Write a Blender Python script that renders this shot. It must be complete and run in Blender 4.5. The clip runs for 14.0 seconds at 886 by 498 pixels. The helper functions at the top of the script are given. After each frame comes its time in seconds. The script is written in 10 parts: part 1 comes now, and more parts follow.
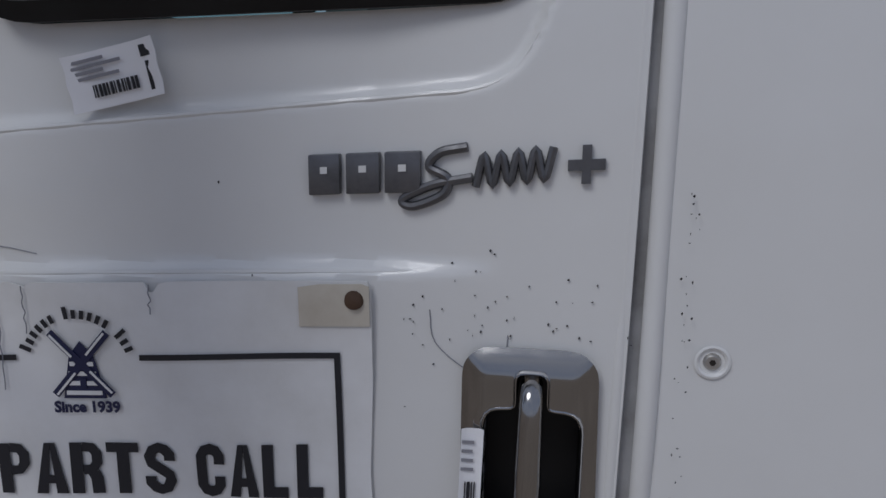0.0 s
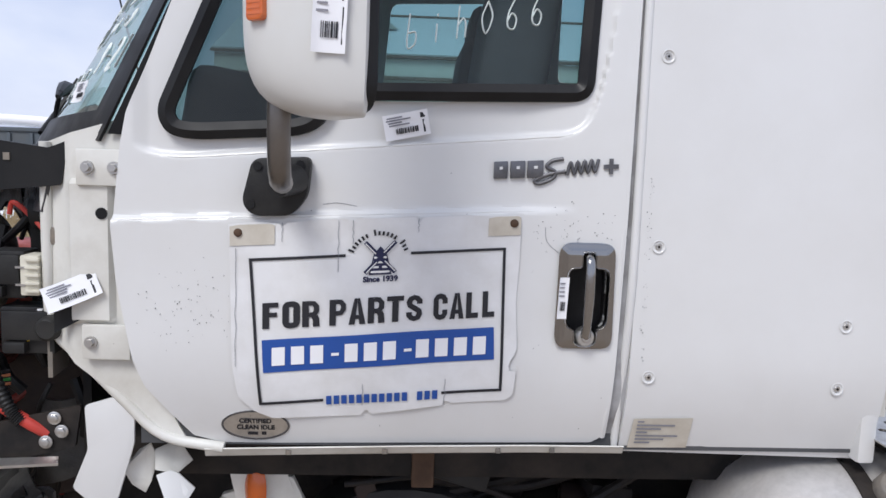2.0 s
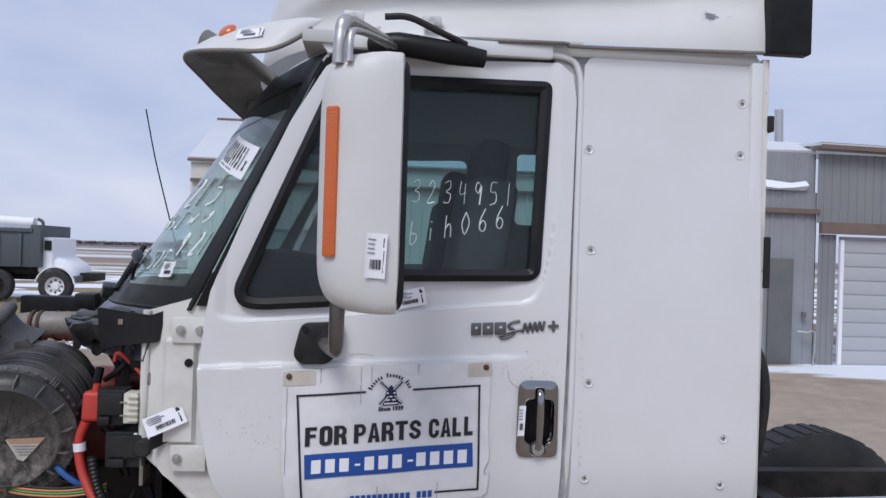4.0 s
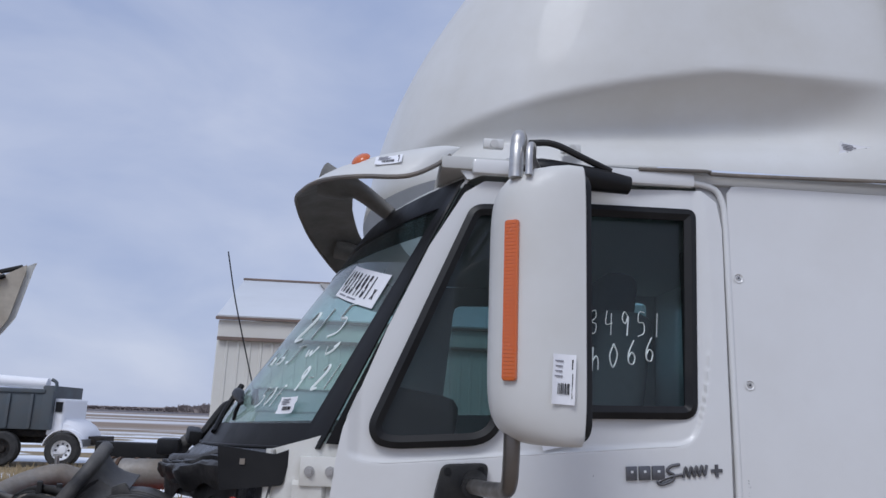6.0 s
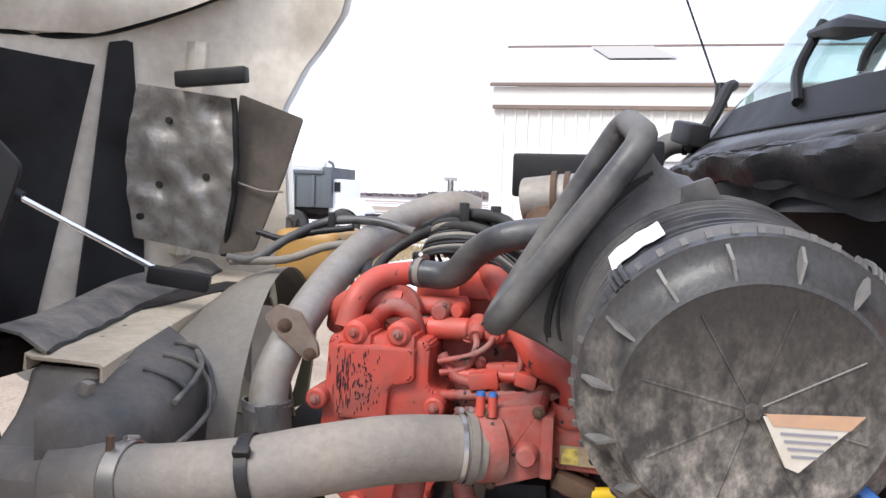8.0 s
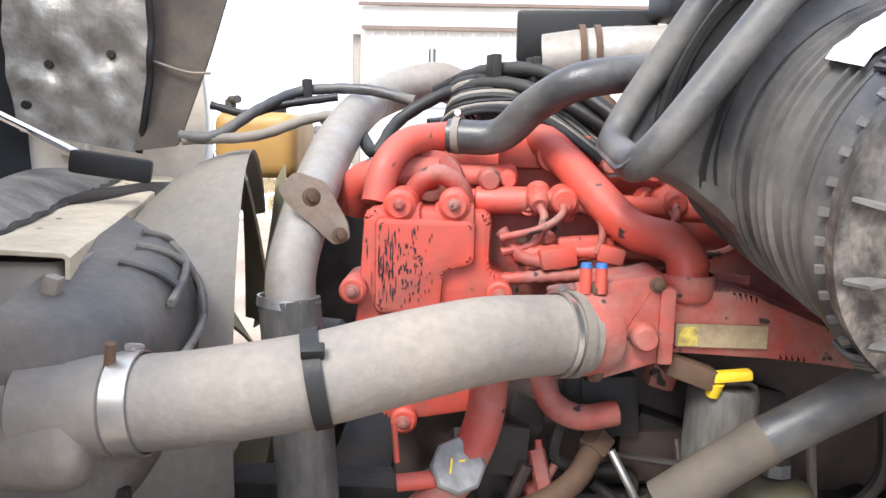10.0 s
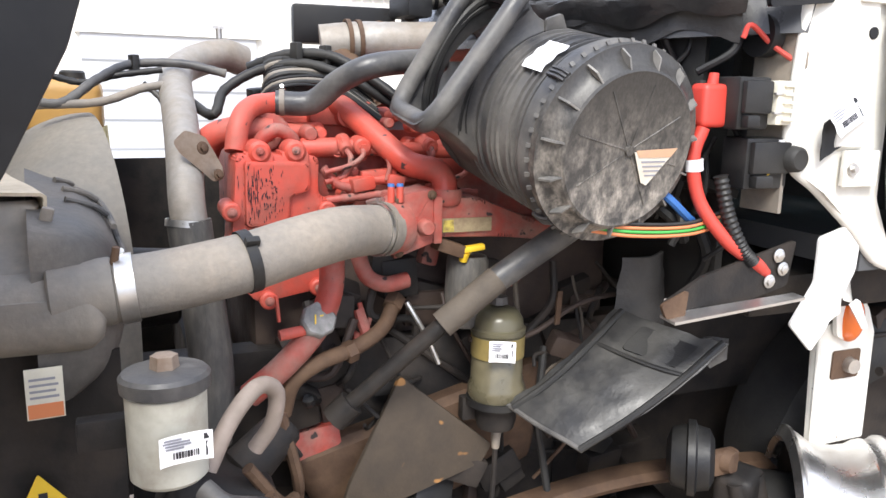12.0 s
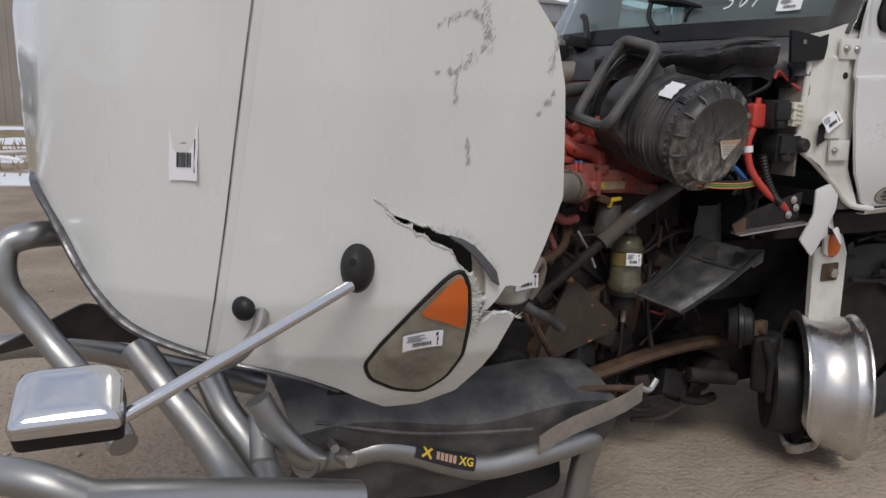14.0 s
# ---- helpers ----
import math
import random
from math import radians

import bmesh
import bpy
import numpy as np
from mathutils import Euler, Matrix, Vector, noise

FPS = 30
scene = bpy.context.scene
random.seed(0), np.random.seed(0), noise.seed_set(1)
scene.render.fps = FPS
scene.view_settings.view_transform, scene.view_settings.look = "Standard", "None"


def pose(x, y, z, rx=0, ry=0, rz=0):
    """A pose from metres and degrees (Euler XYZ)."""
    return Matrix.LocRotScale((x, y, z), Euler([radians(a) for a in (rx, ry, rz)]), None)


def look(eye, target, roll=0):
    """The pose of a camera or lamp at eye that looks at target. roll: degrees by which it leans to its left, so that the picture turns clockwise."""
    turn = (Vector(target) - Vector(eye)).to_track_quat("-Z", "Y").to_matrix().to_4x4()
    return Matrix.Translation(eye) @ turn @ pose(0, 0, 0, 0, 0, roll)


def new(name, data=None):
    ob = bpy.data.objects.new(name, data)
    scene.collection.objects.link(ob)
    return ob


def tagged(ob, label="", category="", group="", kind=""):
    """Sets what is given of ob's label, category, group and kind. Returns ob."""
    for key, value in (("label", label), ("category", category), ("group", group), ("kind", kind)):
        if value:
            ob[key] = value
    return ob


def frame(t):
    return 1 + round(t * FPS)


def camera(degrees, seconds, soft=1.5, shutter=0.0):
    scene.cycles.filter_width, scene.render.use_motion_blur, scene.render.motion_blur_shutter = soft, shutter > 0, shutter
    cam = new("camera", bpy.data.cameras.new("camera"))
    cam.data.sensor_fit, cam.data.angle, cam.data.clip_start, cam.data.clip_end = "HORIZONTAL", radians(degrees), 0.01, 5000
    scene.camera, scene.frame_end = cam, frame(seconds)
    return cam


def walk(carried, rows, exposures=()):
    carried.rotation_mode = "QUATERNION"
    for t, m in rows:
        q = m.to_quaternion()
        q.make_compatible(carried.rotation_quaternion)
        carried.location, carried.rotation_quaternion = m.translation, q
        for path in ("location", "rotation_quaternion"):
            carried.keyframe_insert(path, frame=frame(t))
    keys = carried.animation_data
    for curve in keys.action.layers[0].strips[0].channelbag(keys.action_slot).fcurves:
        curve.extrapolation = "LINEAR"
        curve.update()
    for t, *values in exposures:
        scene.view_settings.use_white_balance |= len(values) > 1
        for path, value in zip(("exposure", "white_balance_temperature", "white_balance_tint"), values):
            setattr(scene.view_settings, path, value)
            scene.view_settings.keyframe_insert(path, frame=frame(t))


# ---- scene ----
cam = camera(60.4, 14.0)
PATH = [
    (0, (0.773, -0.64, 1.788), (0.453, 1.287, 1.359), 0.2),
    (0.5, (0.583, -0.836, 1.746), (0.337, 1.13, 1.472), 1.4),
    (1, (0.539, -1.052, 1.747), (0.383, 0.923, 1.474), 1.6),
    (1.5, (0.495, -1.299, 1.732), (0.44, 0.686, 1.487), 1.7),
    (2, (0.363, -1.577, 1.725), (0.462, 0.407, 1.491), 1.9),
    (2.2, (0.357, -1.673, 1.727), (0.497, 0.309, 1.494), 1.9),
    (4.3, (0.21, -2.234, 1.959), (0.41, -0.247, 2.06), 1.8),
    (4.5, (0.199, -2.237, 1.971), (0.398, -0.254, 2.142), 1.9),
    (5, (0.169, -2.26, 1.99), (0.36, -0.296, 2.313), 1.9),
    (5.5, (0.068, -2.206, 1.943), (0.252, -0.258, 2.361), 2.1),
    (6, (-0.135, -2.04, 1.829), (0.023, -0.094, 2.265), 2.2),
    (6.5, (-0.327, -1.688, 1.719), (-0.313, 0.279, 2.081), 2.5),
    (7, (-0.535, -1.405, 1.662), (-0.816, 0.572, 1.772), 2.1),
    (7.5, (-0.77, -1.108, 1.621), (-1.163, 0.852, 1.584), 2.0),
    (8, (-0.96, -0.792, 1.58), (-1.388, 1.156, 1.441), 2.0),
    (8.2, (-1.027, -0.729, 1.557), (-1.457, 1.217, 1.393), 2.1),
    (10.3, (-1.338, -0.565, 1.421), (-1.219, 1.406, 1.104), 1.1),
    (10.5, (-1.35, -0.589, 1.434), (-1.106, 1.369, 1.104), 1.1),
    (11, (-1.416, -0.675, 1.461), (-0.932, 1.236, 1.118), 1.2),
    (11.5, (-1.526, -0.828, 1.48), (-0.869, 1.024, 1.106), 1.2),
    (12, (-1.673, -1.103, 1.45), (-0.915, 0.705, 1.052), 1.3),
    (12.5, (-1.945, -1.362, 1.47), (-1.144, 0.426, 1.068), 1.2),
    (13, (-2.205, -1.573, 1.473), (-1.397, 0.21, 1.064), 1.2),
    (13.5, (-2.459, -1.803, 1.467), (-1.638, -0.024, 1.064), 1.2),
    (14, (-2.786, -1.963, 1.495), (-1.971, -0.18, 1.097), 1.1),
]
EXPOSURES = [(0, -0.78, 6000, 10), (0.25, -0.25, 6100, 10), (0.6, 0.2, 6150, 10), (1.5, 0.40, 6300, 10), (2.2, 0.42, 6250, 10), (4.3, -0.02, 6000, 12), (5.5, -0.24, 5850, 11), (6.3, -0.08, 5850, 11), (7.0, 0.13, 6050, 10), (7.5, 0.56, 6250, 10),
             (8.2, 1.58, 6500, 10), (10.3, 2.05, 6500, 8), (11.5, 2.0, 6450, 8), (12.2, 1.7, 6650, 8), (12.6, 1.2, 6650, 8), (13.0, 0.55, 6650, 8), (13.5, 0.1, 6650, 8), (14, -0.1, 6700, 8)]
walk(cam, [(t, look(eye, target, roll)) for t, eye, target, roll in PATH], EXPOSURES)

# ---- light ----
world = bpy.data.worlds.new("overcast_sky")
scene.world = world
world.use_nodes = True
wn, wl = world.node_tree.nodes, world.node_tree.links
wn.clear()
w_out = wn.new("ShaderNodeOutputWorld")
w_bg = wn.new("ShaderNodeBackground")
w_sky = wn.new("ShaderNodeTexSky")
w_sky.sky_type = "NISHITA"
w_sky.sun_disc = False
w_sky.sun_elevation, w_sky.sun_rotation = radians(48), radians(209)
w_sky.air_density, w_sky.dust_density, w_sky.ozone_density = 1.0, 1.5, 2.0
w_co = wn.new("ShaderNodeTexCoord")
w_map = wn.new("ShaderNodeMapping")
w_map.inputs["Scale"].default_value = (1.5, 1.5, 3.6)
w_no = wn.new("ShaderNodeTexNoise")
w_no.inputs["Scale"].default_value, w_no.inputs["Detail"].default_value, w_no.inputs["Roughness"].default_value = 2.0, 5.0, 0.5
w_no.inputs["Distortion"].default_value = 0.3
w_ramp = wn.new("ShaderNodeValToRGB")
w_ramp.color_ramp.elements[0].position, w_ramp.color_ramp.elements[0].color = 0.30, (0.47, 0.54, 0.74, 1)
w_ramp.color_ramp.elements[1].position, w_ramp.color_ramp.elements[1].color = 0.74, (0.78, 0.80, 0.90, 1)
w_gain = wn.new("ShaderNodeVectorMath")
w_gain.operation = "SCALE"
w_gain.inputs["Scale"].default_value = 0.09
w_mix = wn.new("ShaderNodeMix")
w_mix.data_type = "RGBA"
w_mix.inputs["Factor"].default_value = 0.9
wl.new(w_co.outputs["Generated"], w_map.inputs["Vector"])
wl.new(w_map.outputs["Vector"], w_no.inputs["Vector"])
wl.new(w_no.outputs["Fac"], w_ramp.inputs["Fac"])
wl.new(w_sky.outputs["Color"], w_gain.inputs[0])
wl.new(w_gain.outputs["Vector"], w_mix.inputs["A"])
wl.new(w_ramp.outputs["Color"], w_mix.inputs["B"])
wl.new(w_mix.outputs["Result"], w_bg.inputs["Color"])
w_bg.inputs["Strength"].default_value = 0.9
wl.new(w_bg.outputs["Background"], w_out.inputs["Surface"])

sun = new("sun", bpy.data.lights.new("sun", "SUN"))
sun.data.energy, sun.data.angle, sun.data.color = 1.6, radians(24), (1.0, 0.965, 0.92)
sun.matrix_world = look((-6, -11, 14), (0, 0, 0))

# ---- materials ----


def material(name, color, rough=0.5, metal=0.0, dirt=None, dirt_amount=0.0, dirt_scale=6.0, grain=0.0, grain_scale=60.0, bump=0.0, bump_scale=80.0,
             coat=0.0, spots=None, spot_level=0.72, spot_scale=30.0, vary=0.0, fade=None, spec=0.5, stretch=(1, 1, 1)):
    """A painted or worn surface: base colour, broad dirt, fine grain, small spots and relief."""
    m = bpy.data.materials.new(name)
    m.use_nodes = True
    n, l = m.node_tree.nodes, m.node_tree.links
    b = n["Principled BSDF"]
    co = n.new("ShaderNodeTexCoord")
    mp = n.new("ShaderNodeMapping")
    mp.inputs["Scale"].default_value = stretch
    l.new(co.outputs["Object"], mp.inputs["Vector"])

    def tex(scale, detail=5.0, rough_=0.6):
        t = n.new("ShaderNodeTexNoise")
        t.inputs["Scale"].default_value, t.inputs["Detail"].default_value, t.inputs["Roughness"].default_value = scale, detail, rough_
        l.new(mp.outputs["Vector"], t.inputs["Vector"])
        return t.outputs["Fac"]

    def ramp(fac, a, z):
        r = n.new("ShaderNodeMapRange")
        r.inputs["From Min"].default_value, r.inputs["From Max"].default_value = a, z
        l.new(fac, r.inputs["Value"])
        return r.outputs["Result"]

    def mix(fac, a, z, mode="MIX"):
        x = n.new("ShaderNodeMix")
        x.data_type, x.blend_type = "RGBA", mode
        for sock, val in ((x.inputs["Factor"], fac), (x.inputs["A"], a), (x.inputs["B"], z)):
            if isinstance(val, (int, float)):
                sock.default_value = val
            elif isinstance(val, tuple):
                sock.default_value = (*val, 1)
            else:
                l.new(val, sock)
        return x.outputs["Result"]

    def times(a, k):
        x = n.new("ShaderNodeMath")
        x.operation = "MULTIPLY"
        l.new(a, x.inputs[0])
        x.inputs[1].default_value = k
        return x.outputs["Value"]

    col = mix(0.0, color, color)
    rgh = None
    if dirt and dirt_amount:
        d = times(ramp(tex(dirt_scale), 0.38, 0.75), dirt_amount)
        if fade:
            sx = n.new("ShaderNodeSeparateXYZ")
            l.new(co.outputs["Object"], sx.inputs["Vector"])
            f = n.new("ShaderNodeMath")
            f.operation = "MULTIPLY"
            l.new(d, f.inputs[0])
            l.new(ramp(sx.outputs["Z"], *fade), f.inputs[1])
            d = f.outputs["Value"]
        col = mix(d, col, dirt)
        x = n.new("ShaderNodeMath")
        x.operation = "MULTIPLY_ADD"
        l.new(d, x.inputs[0])
        x.inputs[1].default_value, x.inputs[2].default_value = 0.9 - rough if rough < 0.9 else 0, rough
        rgh = x.outputs["Value"]
    if grain:
        g = ramp(tex(grain_scale, 3.0), 0.3, 0.7)
        col = mix(times(g, grain), col, tuple(c * 0.35 for c in color))
    if spots:
        s = ramp(tex(spot_scale, 2.0), spot_level, spot_level + 0.03)
        col = mix(s, col, spots)
    if vary:
        oi = n.new("ShaderNodeObjectInfo")
        col = mix(times(oi.outputs["Random"], vary), col, tuple(c * 0.4 for c in color))
    l.new(col, b.inputs["Base Color"])
    if rgh:
        l.new(rgh, b.inputs["Roughness"])
    else:
        b.inputs["Roughness"].default_value = rough
    b.inputs["Metallic"].default_value = metal
    b.inputs["Specular IOR Level"].default_value = spec
    b.inputs["Coat Weight"].default_value = coat
    b.inputs["Coat Roughness"].default_value = 0.08
    if bump:
        bp = n.new("ShaderNodeBump")
        bp.inputs["Strength"].default_value, bp.inputs["Distance"].default_value = bump, 0.004
        l.new(tex(bump_scale, 4.0), bp.inputs["Height"])
        l.new(bp.outputs["Normal"], b.inputs["Normal"])
    return m


def glass_material(name, tint, rough=0.02, ior=1.5, film=0.0):
    """A tinted pane: see-through colour with a thin reflection; film: share of a patchy pale diffuse layer."""
    m = bpy.data.materials.new(name)
    m.use_nodes = True
    n, l = m.node_tree.nodes, m.node_tree.links
    n.clear()
    out = n.new("ShaderNodeOutputMaterial")
    tr = n.new("ShaderNodeBsdfTransparent")
    tr.inputs["Color"].default_value = (*tint, 1)
    gl = n.new("ShaderNodeBsdfGlossy")
    gl.inputs["Roughness"].default_value = rough
    lw = n.new("ShaderNodeLayerWeight")
    lw.inputs["Blend"].default_value = 0.5
    p5 = n.new("ShaderNodeMath")
    p5.operation = "POWER"
    p5.inputs[1].default_value = 4.5
    l.new(lw.outputs["Facing"], p5.inputs[0])
    fr = n.new("ShaderNodeMath")
    fr.operation = "MULTIPLY_ADD"
    f0 = ((ior - 1) / (ior + 1)) ** 2
    fr.inputs[1].default_value, fr.inputs[2].default_value = 0.9 - f0, f0
    l.new(p5.outputs["Value"], fr.inputs[0])
    mx = n.new("ShaderNodeMixShader")
    l.new(fr.outputs["Value"], mx.inputs["Fac"])
    l.new(tr.outputs["BSDF"], mx.inputs[1])
    l.new(gl.outputs["BSDF"], mx.inputs[2])
    if film:
        df = n.new("ShaderNodeBsdfDiffuse")
        df.inputs["Color"].default_value = (0.66, 0.74, 0.74, 1)
        co = n.new("ShaderNodeTexCoord")
        no = n.new("ShaderNodeTexNoise")
        no.inputs["Scale"].default_value, no.inputs["Detail"].default_value = 2.2, 4.0
        l.new(co.outputs["Object"], no.inputs["Vector"])
        rg = n.new("ShaderNodeMapRange")
        for k, v in (("From Min", 0.35), ("From Max", 0.70), ("To Min", film * 0.5), ("To Max", film * 1.5)):
            rg.inputs[k].default_value = v
        l.new(no.outputs["Fac"], rg.inputs["Value"])
        dm = n.new("ShaderNodeMixShader")
        l.new(rg.outputs["Result"], dm.inputs["Fac"])
        l.new(mx.outputs["Shader"], dm.inputs[1])
        l.new(df.outputs["BSDF"], dm.inputs[2])
        mx = dm
    l.new(mx.outputs["Shader"], out.inputs["Surface"])
    return m


M_WHITE = material("white_truck_paint", (0.74, 0.74, 0.73), 0.30, dirt=(0.55, 0.53, 0.49), dirt_amount=0.25, dirt_scale=3.0, coat=0.4, spots=(0.12, 0.11, 0.10), spot_level=0.80, spot_scale=55)
M_UNDER = material("grey_moulded_underside", (0.22, 0.215, 0.20), 0.6, dirt=(0.13, 0.12, 0.11), dirt_amount=0.6, dirt_scale=8.0, grain=0.2)
M_FAIR = material("white_fibreglass_paint", (0.70, 0.70, 0.68), 0.45, dirt=(0.46, 0.43, 0.35), dirt_amount=0.35, dirt_scale=2.2, coat=0.12, spots=(0.40, 0.38, 0.33), spot_level=0.78, spot_scale=30)
# the upright grey-green streaks, set through dirt, paint reflections of the yard
M_HOOD = material("white_hood_paint", (0.80, 0.81, 0.785), 0.20, dirt=(0.55, 0.56, 0.52), dirt_amount=0.28, dirt_scale=3.0, coat=1.0, spots=(0.3, 0.29, 0.27), spot_level=0.83, spot_scale=40, stretch=(1, 1, 0.35))
M_INNER = material("bare_fibreglass_inside", (0.84, 0.77, 0.65), 0.5, dirt=(0.42, 0.35, 0.27), dirt_amount=1.0, dirt_scale=3.0, grain=0.25, grain_scale=25)
M_PILLAR = material("white_inner_panel_paint", (0.74, 0.73, 0.68), 0.4, dirt=(0.42, 0.38, 0.31), dirt_amount=0.5, dirt_scale=8.0, spots=(0.2, 0.16, 0.12), spot_level=0.74, spot_scale=35)
M_BLACK = material("black_plastic", (0.012, 0.012, 0.013), 0.42, dirt=(0.05, 0.048, 0.043), dirt_amount=0.6, dirt_scale=7.0, bump=0.15, bump_scale=150, spec=0.35)
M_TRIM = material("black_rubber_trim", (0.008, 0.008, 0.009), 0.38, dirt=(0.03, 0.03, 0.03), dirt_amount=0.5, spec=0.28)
M_DUSTY = material("dusty_black_plastic", (0.042, 0.042, 0.045), 0.36, dirt=(0.19, 0.178, 0.16), dirt_amount=0.85, dirt_scale=7.0, grain=0.2, grain_scale=90, bump=0.2, bump_scale=120, spec=0.5)
M_FIN = material("dust_edged_black_fin", (0.10, 0.098, 0.095), 0.5, dirt=(0.30, 0.28, 0.25), dirt_amount=0.8, dirt_scale=14.0)
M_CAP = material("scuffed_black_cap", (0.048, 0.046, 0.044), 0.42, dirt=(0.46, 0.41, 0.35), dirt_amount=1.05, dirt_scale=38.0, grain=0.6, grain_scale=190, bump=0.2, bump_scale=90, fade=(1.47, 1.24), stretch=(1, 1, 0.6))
M_RED = material("red_engine_paint", (0.53, 0.072, 0.048), 0.42, dirt=(0.20, 0.09, 0.07), dirt_amount=0.75, dirt_scale=14.0, spots=(0.05, 0.03, 0.03), spot_level=0.70, spot_scale=26, bump=0.25, bump_scale=70)
M_REDDIRT = material("grimy_red_engine_paint", (0.36, 0.055, 0.04), 0.55, dirt=(0.24, 0.19, 0.16), dirt_amount=0.9, dirt_scale=13.0, spots=(0.03, 0.02, 0.02), spot_level=0.66, spot_scale=26, grain=0.35, grain_scale=60, bump=0.4, bump_scale=60)
M_BLOCK = material("oily_cast_iron", (0.032, 0.022, 0.02), 0.45, dirt=(0.09, 0.065, 0.05), dirt_amount=0.7, dirt_scale=12.0, bump=0.5, bump_scale=40, spec=0.3)
M_RUST = material("rusty_steel", (0.075, 0.045, 0.03), 0.65, spec=0.25, dirt=(0.15, 0.095, 0.06), dirt_amount=0.8, dirt_scale=16.0, bump=0.4, bump_scale=60)
M_FRAME = material("dirty_black_frame_steel", (0.017, 0.016, 0.016), 0.5, dirt=(0.065, 0.052, 0.043), dirt_amount=0.7, dirt_scale=9.0, bump=0.3, spec=0.2)
M_HOSE = material("dusty_grey_silicone_hose", (0.20, 0.183, 0.162), 0.62, dirt=(0.34, 0.285, 0.225), dirt_amount=0.8, dirt_scale=6.0, grain=0.25, grain_scale=70, bump=0.3, bump_scale=140, spots=(0.13, 0.12, 0.11), spot_level=0.71, spot_scale=18)
M_ALU = material("dusty_aluminium_pipe", (0.32, 0.30, 0.275), 0.55, 0.4, dirt=(0.27, 0.225, 0.175), dirt_amount=0.85, dirt_scale=9.0, grain=0.25, grain_scale=60, bump=0.25)
M_STEEL = material("bright_steel", (0.62, 0.61, 0.59), 0.3, 0.95, dirt=(0.25, 0.22, 0.19), dirt_amount=0.4, dirt_scale=25)
M_CHROME = material("chrome", (0.78, 0.78, 0.79), 0.07, 1.0, dirt=(0.35, 0.33, 0.3), dirt_amount=0.15, dirt_scale=12)
M_TUBE = material("brushed_steel_tube", (0.42, 0.42, 0.415), 0.32, 0.9, dirt=(0.26, 0.24, 0.21), dirt_amount=0.45, dirt_scale=7.0, bump=0.05, bump_scale=200)
M_TANK = material("dull_dusty_aluminium", (0.62, 0.60, 0.58), 0.45, 0.35, dirt=(0.45, 0.41, 0.38), dirt_amount=0.7, dirt_scale=6.0, grain=0.2, bump=0.1)
M_RIM = material("polished_aluminium_rim", (0.74, 0.73, 0.72), 0.2, 0.95, dirt=(0.36, 0.31, 0.26), dirt_amount=0.5, dirt_scale=7.0, bump=0.05, bump_scale=20)
M_AMBER = material("amber_lens", (0.66, 0.125, 0.012), 0.2, coat=0.5, dirt=(0.4, 0.2, 0.1), dirt_amount=0.2)
M_PAPER = material("white_paper_label", (0.86, 0.86, 0.88), 0.6)
M_INK = material("black_ink", (0.015, 0.015, 0.02), 0.6)
M_GREYINK = material("grey_print", (0.25, 0.25, 0.28), 0.6)
M_NAVY = material("navy_ink", (0.012, 0.015, 0.06), 0.55)
M_BLUE = material("blue_print", (0.015, 0.075, 0.33), 0.5)
M_SIGN = material("weathered_white_vinyl", (0.80, 0.80, 0.80), 0.5, dirt=(0.52, 0.50, 0.46), dirt_amount=0.45, dirt_scale=9.0, bump=0.1, bump_scale=30)
M_TAPE = material("yellowed_tape", (0.62, 0.58, 0.50), 0.45, dirt=(0.42, 0.36, 0.28), dirt_amount=0.6, dirt_scale=18)
M_CHALK = material("white_marker_paint", (0.80, 0.86, 0.84), 0.7)
M_EMBLEM = material("dull_chrome_emblem", (0.16, 0.16, 0.17), 0.3, 0.7, dirt=(0.07, 0.07, 0.07), dirt_amount=0.7, dirt_scale=30)
M_GLASS = glass_material("tinted_window_glass", (0.46, 0.62, 0.63), ior=1.42, film=0.02)
# window glass again, the dark of the cab behind put into its tint
M_VENTDARK = glass_material("cab_dark_vent_glass", (0.20, 0.27, 0.28), ior=1.42, film=0.03)
# dark tint that stands for the visor's shade on the upper windshield
M_VISORSHADE = glass_material("visor_shade_glass", (0.10, 0.13, 0.13), ior=1.42, film=0.03)
M_WIND = glass_material("green_windshield_glass", (0.70, 0.88, 0.86), ior=1.5, film=0.15)
M_DIM = material("dark_cab_trim", (0.06, 0.062, 0.066), 0.7, dirt=(0.12, 0.12, 0.12), dirt_amount=0.4)
M_SEAT = material("grey_seat_cloth", (0.10, 0.10, 0.11), 0.9, grain=0.3)
M_HEADLIN = material("grey_headliner", (0.55, 0.55, 0.53), 0.9)
M_YELLOW = material("yellowed_plastic_tank", (0.44, 0.25, 0.07), 0.45, dirt=(0.24, 0.15, 0.07), dirt_amount=0.6)
M_CLEAR = material("cloudy_plastic_bowl", (0.105, 0.095, 0.06), 0.28, dirt=(0.065, 0.058, 0.04), dirt_amount=0.8, dirt_scale=14)
M_RESV = material("dirty_white_reservoir", (0.44, 0.43, 0.37), 0.4, dirt=(0.20, 0.17, 0.13), dirt_amount=0.85, dirt_scale=12)
M_SLEEVE = material("perished_grey_rubber", (0.085, 0.072, 0.06), 0.75, spec=0.2, dirt=(0.15, 0.125, 0.10), dirt_amount=0.7, dirt_scale=12, bump=0.5, bump_scale=60)
M_COWL = material("shiny_black_cowl_plastic", (0.035, 0.036, 0.04), 0.22, dirt=(0.12, 0.12, 0.12), dirt_amount=0.5, dirt_scale=6.0, bump=0.1, bump_scale=60)
